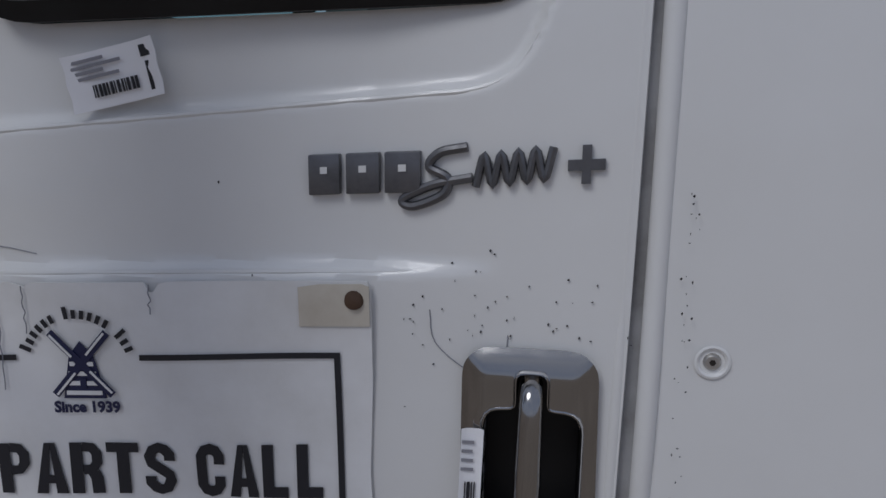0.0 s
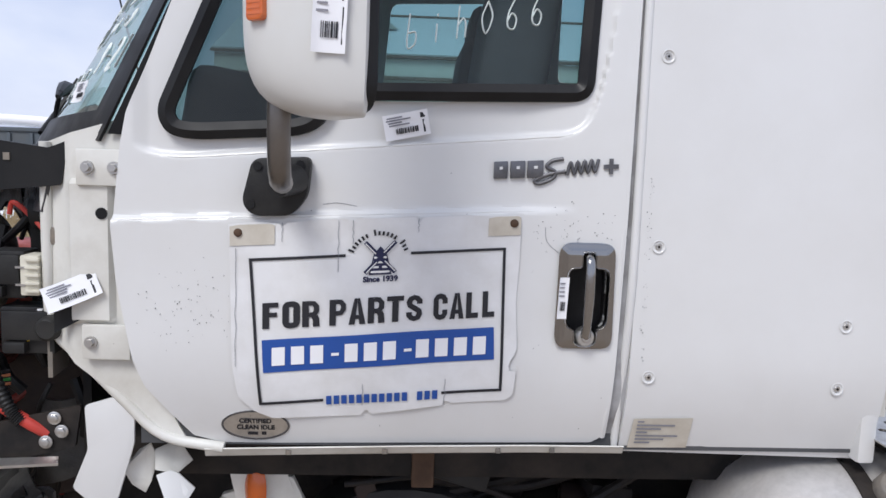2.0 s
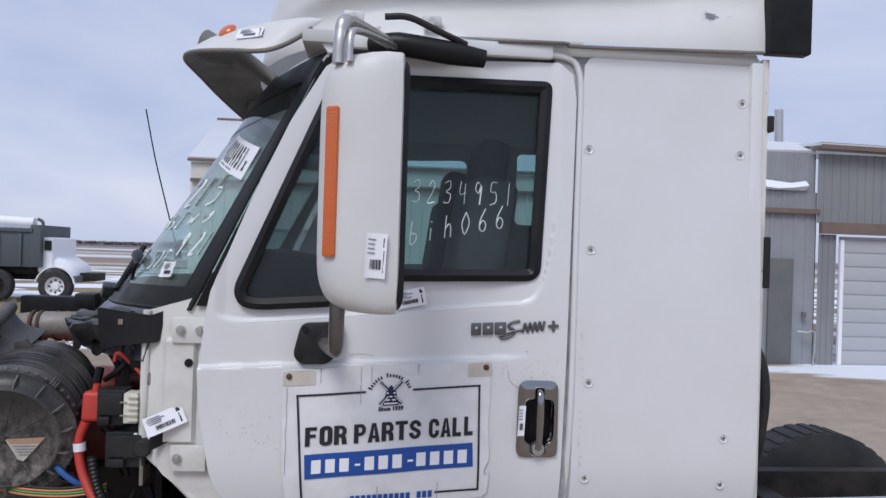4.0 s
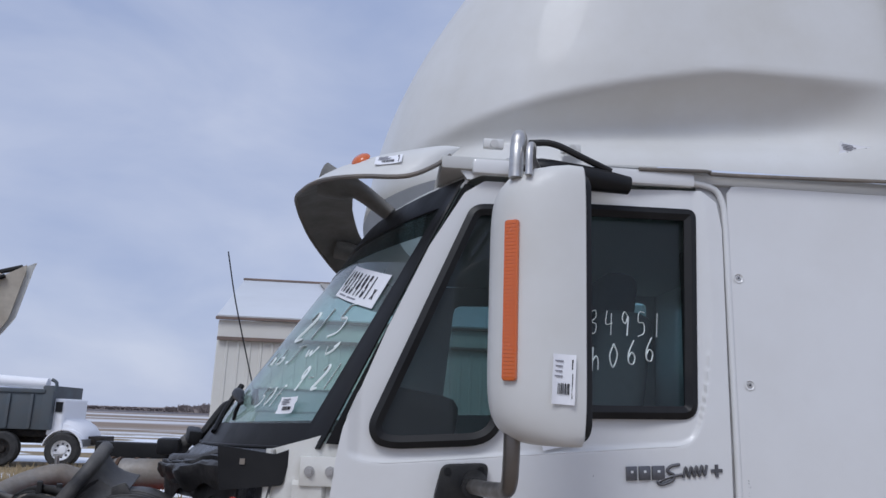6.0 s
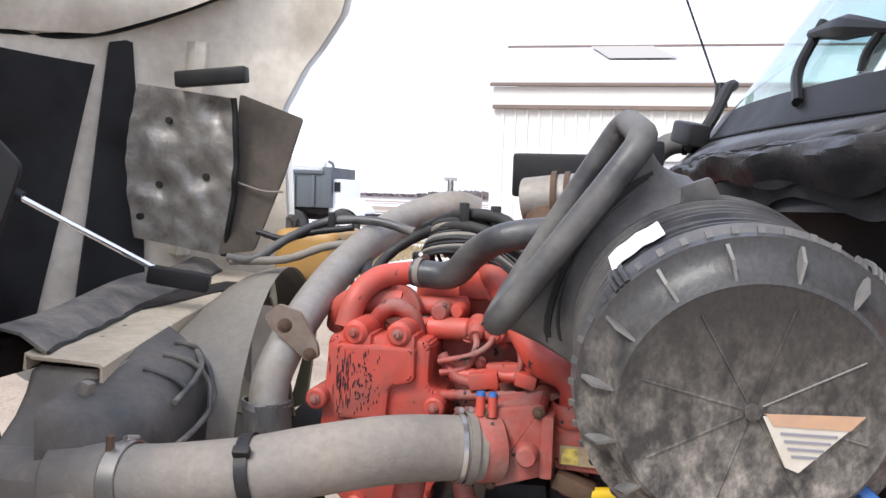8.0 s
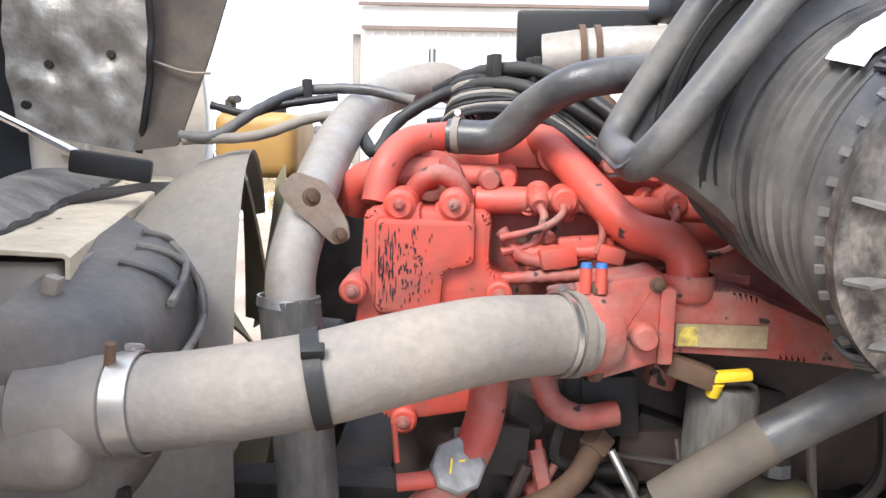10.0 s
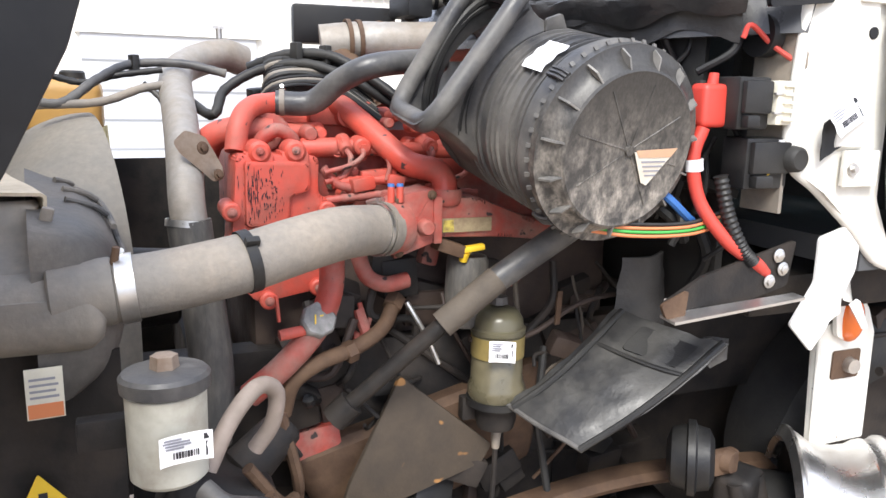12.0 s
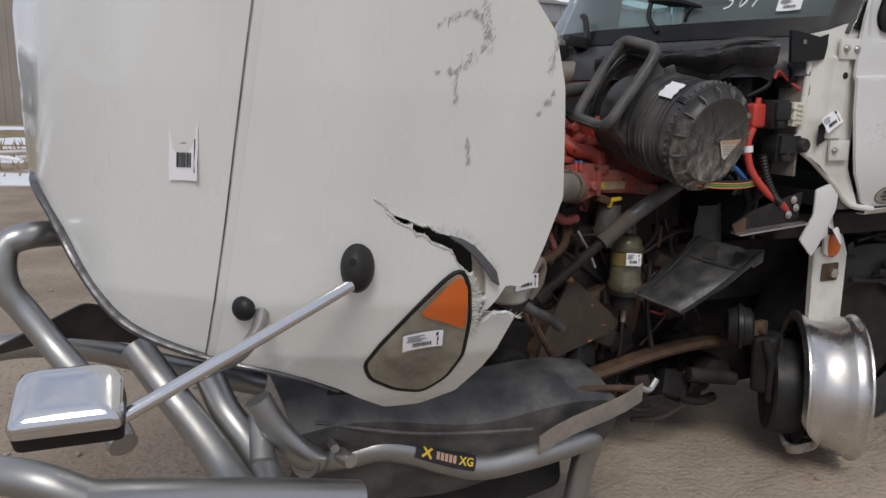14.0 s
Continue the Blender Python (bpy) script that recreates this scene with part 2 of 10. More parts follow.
M_COVER = material("crumpled_black_vinyl", (0.020, 0.020, 0.022), 0.36, dirt=(0.09, 0.088, 0.085), dirt_amount=0.6, dirt_scale=9.0, bump=0.7, bump_scale=45)
M_YEL = material("yellow_handle", (0.75, 0.50, 0.03), 0.45)
M_BATRED = material("red_rubber_boot", (0.55, 0.05, 0.035), 0.5, dirt=(0.3, 0.1, 0.08), dirt_amount=0.4)
M_CREAM = material("cream_connector", (0.70, 0.67, 0.56), 0.5, dirt=(0.4, 0.36, 0.28), dirt_amount=0.4, dirt_scale=20)
M_LENS = material("hazy_headlamp_lens", (0.34, 0.32, 0.26), 0.12, dirt=(0.12, 0.105, 0.08), dirt_amount=1.1, dirt_scale=7.0, coat=0.9)
M_SCRAPE = material("grey_scrape", (0.58, 0.57, 0.53), 0.8, dirt=(0.40, 0.39, 0.36), dirt_amount=0.8, dirt_scale=30, grain=0.6, grain_scale=150)
M_FLAPGREY = material("raw_grey_fibreglass", (0.075, 0.075, 0.078), 0.6, dirt=(0.16, 0.155, 0.15), dirt_amount=0.6, dirt_scale=14, grain=0.4, grain_scale=120, bump=0.4)
M_RAW = material("torn_fibreglass_edge", (0.72, 0.72, 0.68), 0.85, grain=0.35, grain_scale=90, bump=0.8, bump_scale=120)
M_TYRE = material("tyre_rubber", (0.022, 0.022, 0.023), 0.75, dirt=(0.08, 0.075, 0.07), dirt_amount=0.5, bump=0.3)
M_GREEN = material("green_wire", (0.05, 0.32, 0.06), 0.5)
M_ORANGE = material("orange_loom", (0.6, 0.2, 0.08), 0.5)
M_RAIL = material("dusty_tan_rail", (0.58, 0.49, 0.36), 0.65, dirt=(0.36, 0.295, 0.215), dirt_amount=0.7, dirt_scale=9.0, grain=0.3, grain_scale=60, bump=0.3)
M_BOWL = material("dark_oily_bowl", (0.09, 0.08, 0.05), 0.25, dirt=(0.20, 0.17, 0.10), dirt_amount=0.7, dirt_scale=14.0, coat=0.4)
# handle chrome, darkened in base colour for the dark yard it reflects
M_CHROMEREFLECT = material("chrome_dark_reflection", (0.34, 0.335, 0.33), 0.08, 1.0, dirt=(0.2, 0.19, 0.17), dirt_amount=0.2, dirt_scale=14)
# white jamb made grey: the door gap's shadow is in the colour
M_GAPSHADE = material("grey_gap_shade", (0.42, 0.42, 0.43), 0.5, dirt=(0.16, 0.15, 0.14), dirt_amount=0.8, dirt_scale=14)
M_SEALRUB = material("dusty_rubber_seal", (0.07, 0.068, 0.066), 0.6, dirt=(0.32, 0.28, 0.23), dirt_amount=1.0, dirt_scale=8.0, grain=0.3, grain_scale=70, bump=0.3)
M_SHROUD = material("dusty_tan_shroud", (0.19, 0.175, 0.15), 0.6, dirt=(0.30, 0.26, 0.205), dirt_amount=0.7, dirt_scale=5.0, grain=0.25, grain_scale=60, bump=0.2, bump_scale=120)
M_SPLASH = material("scuffed_black_splash_plastic", (0.022, 0.022, 0.023), 0.38, dirt=(0.10, 0.095, 0.085), dirt_amount=0.75, dirt_scale=9.0, grain=0.3, grain_scale=60, bump=0.3, bump_scale=60)
M_DOME = material("dust_filmed_black_duct", (0.05, 0.048, 0.045), 0.5, dirt=(0.22, 0.19, 0.16), dirt_amount=0.9, dirt_scale=4.0, grain=0.3, grain_scale=70, bump=0.2, bump_scale=120)
M_ARM = material("dull_mirror_arm_steel", (0.20, 0.185, 0.17), 0.30, 0.85, dirt=(0.10, 0.085, 0.07), dirt_amount=0.7, dirt_scale=8.0, bump=0.05, bump_scale=200)
M_DARKHOSE = material("ribbed_dark_hose", (0.06, 0.058, 0.056), 0.6, dirt=(0.17, 0.155, 0.135), dirt_amount=0.9, dirt_scale=16.0, grain=0.3, grain_scale=70, bump=0.4, bump_scale=80, stretch=(2, 2, 0.5))
M_TANRUST = material("rust_stained_bracket", (0.24, 0.19, 0.15), 0.6, dirt=(0.13, 0.075, 0.045), dirt_amount=0.9, dirt_scale=22.0, bump=0.4, bump_scale=60)
M_GRIMYEL = material("grimy_yellow_print", (0.50, 0.40, 0.08), 0.5, dirt=(0.18, 0.13, 0.06), dirt_amount=1.3, dirt_scale=60.0)
M_GRIMPLATE = material("grimy_data_plate", (0.34, 0.27, 0.16), 0.5, dirt=(0.16, 0.10, 0.07), dirt_amount=0.9, dirt_scale=24.0, grain=0.3, grain_scale=120)
M_CAPGREY = material("dusty_grey_cap", (0.10, 0.10, 0.10), 0.5, dirt=(0.36, 0.35, 0.34), dirt_amount=1.1, dirt_scale=16.0, grain=0.3, grain_scale=90, bump=0.2)
M_SLEEVETAN = material("tan_looped_hose", (0.27, 0.22, 0.19), 0.6, dirt=(0.16, 0.13, 0.105), dirt_amount=0.8, dirt_scale=14.0, bump=0.2)
M_FADED = material("faded_orange_print", (0.55, 0.33, 0.20), 0.6, dirt=(0.3, 0.25, 0.2), dirt_amount=0.5, dirt_scale=30)
M_WBLUE = material("blue_hose", (0.03, 0.12, 0.35), 0.5)
M_SILVER = material("crumpled_silver_heat_shield", (0.34, 0.33, 0.31), 0.36, 0.75, dirt=(0.15, 0.13, 0.11), dirt_amount=0.9, dirt_scale=16, bump=0.7, bump_scale=32)
M_SMUDGE = material("dusty_grey_plastic", (0.17, 0.156, 0.138), 0.55, dirt=(0.33, 0.275, 0.215), dirt_amount=0.8, dirt_scale=6.0, grain=0.25, grain_scale=50, bump=0.25)

# ---- building helpers ----


def thing(name, base, label, category, group="", kind=""):
    ob = new(name)
    ob.location = base
    ob.empty_display_size = 0.1
    return tagged(ob, label, category, group, kind)


def world_of(ob):
    m = ob.matrix_basis.copy()
    while ob.parent:
        m = ob.parent.matrix_basis @ ob.matrix_parent_inverse @ m
        ob = ob.parent
    return m


def link_mesh(name, bm, mat, smooth=True, sharp=40):
    me = bpy.data.meshes.new(name)
    bmesh.ops.recalc_face_normals(bm, faces=bm.faces)
    bm.normal_update()
    if smooth:
        for f in bm.faces:
            f.smooth = True
        lim = radians(sharp)
        for e in bm.edges:
            if len(e.link_faces) != 2 or e.calc_face_angle(0) > lim:
                e.smooth = False
    bm.to_mesh(me)
    bm.free()
    me.materials.append(mat)
    return new(name, me)


def part(name, bm, mat, parent, label="", smooth=True, sharp=40):
    """Links a bmesh in world metres as ONE mesh under a thing or a part."""
    ob = link_mesh(name, bm, mat, smooth, sharp)
    ob.parent = parent
    ob.matrix_parent_inverse = world_of(parent).inverted()
    return tagged(ob, label)


def solo(name, bm, mat, label, category, group="", kind="", smooth=True, sharp=40):
    """A thing that is one mesh."""
    return tagged(link_mesh(name, bm, mat, smooth, sharp), label, category, group, kind)


def join(*bms):
    out = bms[0]
    for b in bms[1:]:
        me = bpy.data.meshes.new("tmp")
        b.to_mesh(me)
        b.free()
        out.from_mesh(me)
        bpy.data.meshes.remove(me)
    return out


def box(c, s, rot=(0, 0, 0), bevel=0.0, seg=2, taper=1.0):
    bm = bmesh.new()
    bmesh.ops.create_cube(bm, size=1.0)
    for v in bm.verts:
        k = taper if v.co.z > 0 else 1.0
        v.co = Vector((v.co.x * s[0] * k, v.co.y * s[1] * k, v.co.z * s[2]))
    if bevel:
        bmesh.ops.bevel(bm, geom=bm.edges[:], offset=bevel, segments=seg, profile=0.6, affect="EDGES")
    bm.transform(pose(*c, *rot))
    return bm


def along(axis):
    return Vector(axis).normalized().to_track_quat("Z", "Y").to_matrix().to_4x4()


def rev(profile, origin, axis=(0, 0, 1), seg=32, angle=360.0):
    """A turned body: profile of (height, radius) along an axis from origin."""
    bm = bmesh.new()
    m = Matrix.Translation(origin) @ along(axis)
    full = angle >= 360
    count = seg if full else seg + 1
    rings = []
    for h, r in profile:
        if r < 1e-5:
            rings.append([bm.verts.new(m @ Vector((0, 0, h)))])
        else:
            rings.append([bm.verts.new(m @ Vector((r * math.cos(a), r * math.sin(a), h))) for a in (radians(angle) * k / seg for k in range(count))])
    for a, b in zip(rings, rings[1:]):
        for k in range(seg):
            j = (k + 1) % count
            pa = [a[k], a[j]] if len(a) > 1 else [a[0]]
            pb = [b[j], b[k]] if len(b) > 1 else [b[0]]
            if len(pa) + len(pb) > 2:
                bm.faces.new(pa + pb)
    return bm


def cyl(p0, p1, r0, r1=None, seg=14, bevel=0.0):
    p0, p1 = Vector(p0), Vector(p1)
    r1 = r0 if r1 is None else r1
    d = (p1 - p0).length
    b = min(bevel, d * 0.4)
    prof = [(0, 0), (0, r0 - b), (b, r0), (d - b, r1), (d, r1 - b), (d, 0)] if b else [(0, 0), (0, r0), (d, r1), (d, 0)]
    return rev(prof, p0, p1 - p0, seg)


def spline(pts, steps=6):
    """Catmull-Rom through points."""
    p = [Vector(q) for q in pts]
    if len(p) < 3 or steps < 2:
        return p
    p = [2 * p[0] - p[1], *p, 2 * p[-1] - p[-2]]
    out = []
    for a, b, c, d in zip(p, p[1:], p[2:], p[3:]):
        for k in range(steps):
            t = k / steps
            out.append(0.5 * (2 * b + (c - a) * t + (2 * a - 5 * b + 4 * c - d) * t * t + (3 * b - a - 3 * c + d) * t**3))
    return out + [p[-2]]


def tube(pts, r, seg=12, steps=6, cap=True, ribs=0.0, flat=1.0):
    """A pipe along a smooth line; r: one radius or one for each given point; ribs: depth of corrugation."""
    path = spline(pts, steps)
    bm = bmesh.new()
    rings = []
    up = None
    for k, p in enumerate(path):
        d = (path[min(k + 1, len(path) - 1)] - path[max(k - 1, 0)]).normalized()
        if up is None:
            up = Vector((0, 0, 1)) if abs(d.z) < 0.9 else Vector((1, 0, 0))
        side = d.cross(up).normalized()
        up = side.cross(d).normalized()
        if isinstance(r, (list, tuple)):
            f = k / max(1, len(path) - 1) * (len(r) - 1)
            i = min(int(f), len(r) - 2)
            rr = r[i] + (r[i + 1] - r[i]) * (f - i)
        else:
            rr = r
        rr -= ribs * (k % 2)
        rings.append([bm.verts.new(p + rr * (math.cos(a) * side + flat * math.sin(a) * up)) for a in (2 * math.pi * j / seg for j in range(seg))])
    for a, b in zip(rings, rings[1:]):
        for j in range(seg):
            bm.faces.new((a[j], a[(j + 1) % seg], b[(j + 1) % seg], b[j]))
    if cap:
        bm.faces.new(rings[0][::-1])
        bm.faces.new(rings[-1])
    return bm


def rounded(pts, r, n=5):
    """A polygon with its corners rounded off; r: one radius or one for each corner."""
    out = []
    for k, p in enumerate(pts):
        a, p, b = (Vector((*q, 0)) for q in (pts[k - 1], p, pts[(k + 1) % len(pts)]))
        rr = r[k] if isinstance(r, (list, tuple)) else r
        ra, rb = min(rr, (a - p).length * 0.45), min(rr, (b - p).length * 0.45)
        s, e = p + (a - p).normalized() * ra, p + (b - p).normalized() * rb
        for j in range(n + 1):
            t = j / n
            q = s * (1 - t) ** 2 + p * 2 * t * (1 - t) + e * t * t
            out.append((q.x, q.y))
    return out


def inside(px, py, poly):
    q = np.zeros(len(px), bool)
    xs, ys = np.array(poly).T
    j = len(poly) - 1
    for i in range(len(poly)):
        c = (ys[i] > py) != (ys[j] > py)
        with np.errstate(divide="ignore", invalid="ignore"):
            q ^= c & (px < (xs[j] - xs[i]) * (py - ys[i]) / (ys[j] - ys[i]) + xs[i])
        j = i
    return q


def thicken(bm, thick, inner=None):
    """Gives a sheet a back face and rims; inner: the direction of its back, or None for half to each side."""
    bmesh.ops.recalc_face_normals(bm, faces=bm.faces)
    bm.normal_update()
    verts, faces = bm.verts[:], bm.faces[:]
    nrm = {v: v.normal.copy() for v in verts}
    rim = [e for e in bm.edges if len(e.link_faces) == 1]
    if inner is None:
        shift, start = thick, -thick / 2
    else:
        shift = thick if sum(n.dot(inner) for n in nrm.values()) > 0 else -thick
        start = 0.0
    back = {}
    for v in verts:
        v.co += nrm[v] * start
        back[v] = bm.verts.new(v.co + nrm[v] * shift)
    for f in faces:
        bm.faces.new([back[v] for v in reversed(f.verts)])
    for e in rim:
        a, b = e.verts
        bm.faces.new((a, b, back[b], back[a]))


def skin(outer, holes, fmap, step=0.02, thick=0.006, inner=(0, 1, 0)):
    """A sheet cut to an outline with holes on a fine grid of (s, t), laid into the world by fmap(s, t), with thickness behind it."""
    o = np.array(outer)
    lo, hi = o.min(0) - step, o.max(0) + step
    nx, ny = [int(math.ceil(v / step)) + 1 for v in hi - lo]
    gx, gy = np.meshgrid(lo[0] + step * np.arange(nx), lo[1] + step * np.arange(ny), indexing="ij")
    x, y = gx.ravel(), gy.ravel()
    best = np.full(len(x), 1e9)
    sx, sy = x.copy(), y.copy()
    for poly in (outer, *holes):
        p = np.array(poly)
        for a, b in zip(p, np.roll(p, -1, 0)):
            d = b - a
            ll = d @ d
            if ll < 1e-12:
                continue
            t = np.clip(((x - a[0]) * d[0] + (y - a[1]) * d[1]) / ll, 0, 1)
            qx, qy = a[0] + t * d[0], a[1] + t * d[1]
            dist = np.hypot(qx - x, qy - y)
            m = dist < best
            best[m], sx[m], sy[m] = dist[m], qx[m], qy[m]
    near = best < step * 0.71
    x[near], y[near] = sx[near], sy[near]
    cx = np.array([(gx[:-1, :-1] + gx[1:, 1:]) / 2]).ravel()
    idx = np.arange(nx * ny).reshape(nx, ny)
    quads = np.stack([idx[:-1, :-1], idx[1:, :-1], idx[1:, 1:], idx[:-1, 1:]], -1).reshape(-1, 4)
    gx_, gy_ = gx.ravel(), gy.ravel()
    within = inside(gx_, gy_, outer)
    mx, my = x[quads].mean(1), y[quads].mean(1)
    keep = inside(mx, my, outer)
    for h in holes:
        within &= ~inside(gx_, gy_, h)
        keep &= ~inside(mx, my, h)
    free = within & ~near
    keep = free[quads].any(1) | (keep & near[quads].all(1))
    astray = ~within & ~near
    x[astray], y[astray] = sx[astray], sy[astray]
    quads = quads[keep]
    qx, qy = x[quads], y[quads]
    area = 0.5 * (qx * np.roll(qy, -1, 1) - np.roll(qx, -1, 1) * qy).sum(1)
    quads = quads[area > 0.02 * step * step]
    used = np.unique(quads)
    bm = bmesh.new()
    vs = {int(k): bm.verts.new(fmap(float(x[k]), float(y[k]))) for k in used}
    for q in quads:
        try:
            bm.faces.new([vs[int(k)] for k in q])
        except ValueError:
            pass
    bmesh.ops.remove_doubles(bm, verts=bm.verts, dist=1e-5)
    if thick:
        thicken(bm, thick, None if inner is None else Vector(inner))
    return bm


def sheet(rows, thick=0.0, closed=False):
    """A surface through rows of points."""
    bm = bmesh.new()
    vs = [[bm.verts.new(p) for p in row] for row in rows]
    for a, b in zip(vs, vs[1:]):
        n = len(a)
        for k in range(n if closed else n - 1):
            bm.faces.new((a[k], a[(k + 1) % n], b[(k + 1) % n], b[k]))
    if thick:
        thicken(bm, thick)
    return bm


def slab(poly, fmap, depth, bevel=0.0):
    """A flat plate: outline (s, t) laid by fmap(s, t, d), from d = 0 to depth."""
    bm = bmesh.new()
    a = [bm.verts.new(fmap(s, t, 0)) for s, t in poly]
    b = [bm.verts.new(fmap(s, t, depth)) for s, t in poly]
    n = len(poly)
    bm.faces.new(a)
    bm.faces.new(b[::-1])
    for k in range(n):
        bm.faces.new((a[k], b[k], b[(k + 1) % n], a[(k + 1) % n]))
    if bevel:
        bmesh.ops.recalc_face_normals(bm, faces=bm.faces)
        bmesh.ops.bevel(bm, geom=bm.edges[:], offset=bevel, segments=2, profile=0.6, affect="EDGES")
    return bm


def plane_map(origin, ex, ey):
    o, ex, ey = Vector(origin), Vector(ex).normalized(), Vector(ey).normalized()
    n = ex.cross(ey)
    return lambda s, t, d=0.0: o + ex * s + ey * t + n * d


def letters(text, size, fmap, bold=0.0, depth=0.0006, width=None, squeeze=1.0, align="CENTER"):
    """Words in the built-in font as a mesh, laid by fmap(s, t, d) with their middle at s = 0 and foot at t = 0."""
    cu = bpy.data.curves.new("words", "FONT")
    cu.body, cu.size, cu.offset, cu.align_x, cu.resolution_u = text, size, bold, align, 3
    ob = new("words", cu)
    bpy.context.view_layer.update()
    me = bpy.data.meshes.new_from_object(ob.evaluated_get(bpy.context.evaluated_depsgraph_get()))
    bpy.data.objects.remove(ob)
    bpy.data.curves.remove(cu)
    bm = bmesh.new()
    bm.from_mesh(me)
    bpy.data.meshes.remove(me)
    if width:
        xs = [v.co.x for v in bm.verts]
        squeeze = width / (max(xs) - min(xs))
        mid = (max(xs) + min(xs)) / 2
    else:
        mid = 0
    for v in bm.verts:
        v.co = fmap((v.co.x - mid) * squeeze, v.co.y, depth)
    return bm


def rect(s0, t0, s1, t1):
    return [(s0, t0), (s1, t0), (s1, t1), (s0, t1)]


def bars(fmap, rects, d=0.0008):
    out = bmesh.new()
    for r in rects:
        out = join(out, slab(rect(*r), fmap, d))
    return out


def paper_tag(origin, ex, ey, w, h, label, seed=1, mark=True, curl=0.006):
    """A printed paper label: white slip, a bar code, lines of print too small to read."""
    f = plane_map(origin, ex, ey)
    ob = thing("parts_tag", origin, label, "label", "parts tags")
    rnd = random.Random(seed)
    rows = [[f(w * i / 8, h * j / 4, 0.002 + curl * (abs(i / 8 - 0.5) ** 3 * 8) * (1 if (j + seed) % 2 else 0.6)) for j in range(5)] for i in range(9)]
    part("slip", sheet(rows, 0.0006), M_PAPER, ob)
    code, x = [], w * 0.25
    while x < w * 0.72:
        bw = rnd.choice((0.0012, 0.002, 0.003))
        code.append((x, h * 0.2, x + bw, h * 0.42))
        x += bw + rnd.choice((0.001, 0.0018))
    g = lambda s, t, d=0.0: f(s, t, 0.0045 + d)
    part("bar_code", bars(g, code, 0.0004), M_INK, ob)
    lines = [(w * 0.05, h * (0.86 - 0.1 * k) - 0.0015, w * rnd.uniform(0.4, 0.62), h * (0.86 - 0.1 * k) + 0.0015) for k in range(4)]
    part("print", bars(g, lines, 0.0004), M_GREYINK, ob)
    if mark:
        part("mark", bars(g, [(w * 0.86, h * 0.12, w * 0.9, h * 0.62), (w * 0.83, h * 0.7, w * 0.93, h * 0.9)], 0.0004), M_INK, ob)
    return ob


def screw(origin, axis, r=0.0105):
    """A recessed panel screw with its washer cup."""
    ob = thing("panel_screw", origin, "recessed steel panel screw in a dished washer", "screw", "panel screws")
    m = Vector(origin)
    part("cup", rev([(0.0002, r * 1.45), (0.0008, r * 1.25), (-0.0005, r * 1.05), (-0.006, r * 0.92), (-0.006, 0)], m, axis, 20), M_WHITE, ob)
    part("head", rev([(-0.005, 0), (-0.005, r * 0.80), (-0.001, r * 0.72), (0.001, r * 0.55), (0.001, r * 0.30), (0.001, 0)], m, axis, 14), M_STEEL, ob)
    part("socket", rev([(0.0005, 0), (0.0005, r * 0.28), (0.0018, r * 0.26), (0.0018, 0)], m, axis, 6), M_FRAME, ob)
    return ob

# ---- the truck cab ----
YMID, CABW = 1.05, 2.1


def side_y(z):
    """How far the cab's left side lies in from the reference plane at a height."""
    y = 0.0
    if z > 1.6:
        y += 0.045 * (z - 1.6) ** 1.3
    if z < 1.33:
        y += 0.9 * (1.33 - z) ** 2
    return y


def left_side(s, t, d=0.0):
    return Vector((s, side_y(t) - d, t))


def right_side(s, t, d=0.0):
    return Vector((s, CABW - side_y(t) + d, t))


def crease(x):
    return 1.579 + 0.0495 * (x + 0.24)


cab = thing("truck_cab", (0.6, YMID, 0.0), "white conventional truck cab with sleeper, stripped for parts", "truck cab")

DOOR = [(-0.224, 1.735), (-0.240, 1.57), (-0.23, 1.45), (-0.2, 1.29), (-0.178, 1.23), (-0.085, 1.112), (-0.02, 1.092), (0.788, 1.108), (0.818, 1.13), (0.829, 1.6017), (0.836, 2.0013), (0.846, 2.4011),
        (0.834, 2.48), (0.79, 2.515), (0.15, 2.51), (0.092, 2.47), (-0.004, 2.305), (-0.108, 2.07), (-0.19, 1.855), (-0.212, 1.80)]
VENT = rounded([(0.112, 2.432), (0.222, 2.438), (0.213, 1.768), (-0.118, 1.745), (-0.152, 1.80)], [0.035, 0.035, 0.10, 0.075, 0.035], 8)
PANE = rounded([(0.262, 2.452), (0.773, 2.456), (0.745, 1.853), (0.222, 1.838)], [0.03, 0.03, 0.045, 0.06], 7)

HB = rounded([(0.683, 1.334), (0.808, 1.334), (0.805, 1.561), (0.686, 1.561)], [0.03, 0.03, 0.028, 0.028])
HI = rounded([(0.704, 1.384), (0.723, 1.376), (0.725, 1.343), (0.769, 1.343), (0.770, 1.376), (0.790, 1.386), (0.791, 1.506), (0.7615, 1.508), (0.7615, 1.541), (0.7345, 1.541), (0.7345, 1.508), (0.706, 1.506)], [0.018, 0.006, 0.018, 0.018, 0.006, 0.018, 0.018, 0.006, 0.007, 0.007, 0.006, 0.018], 4)


def soft_step(v):
    v = min(1.0, max(0.0, v))
    return v * v * (3 - 2 * v)


def belt_ridge(s):
    """Height of the raised line below the windows."""
    return 1.7395 + 0.0885 * (s - 0.244) + 6.0 * max(0.0, s - 0.68) ** 2 + 420.0 * max(0.0, s - 0.71) ** 3 + 9.0 * max(0.0, -0.05 - s) ** 3


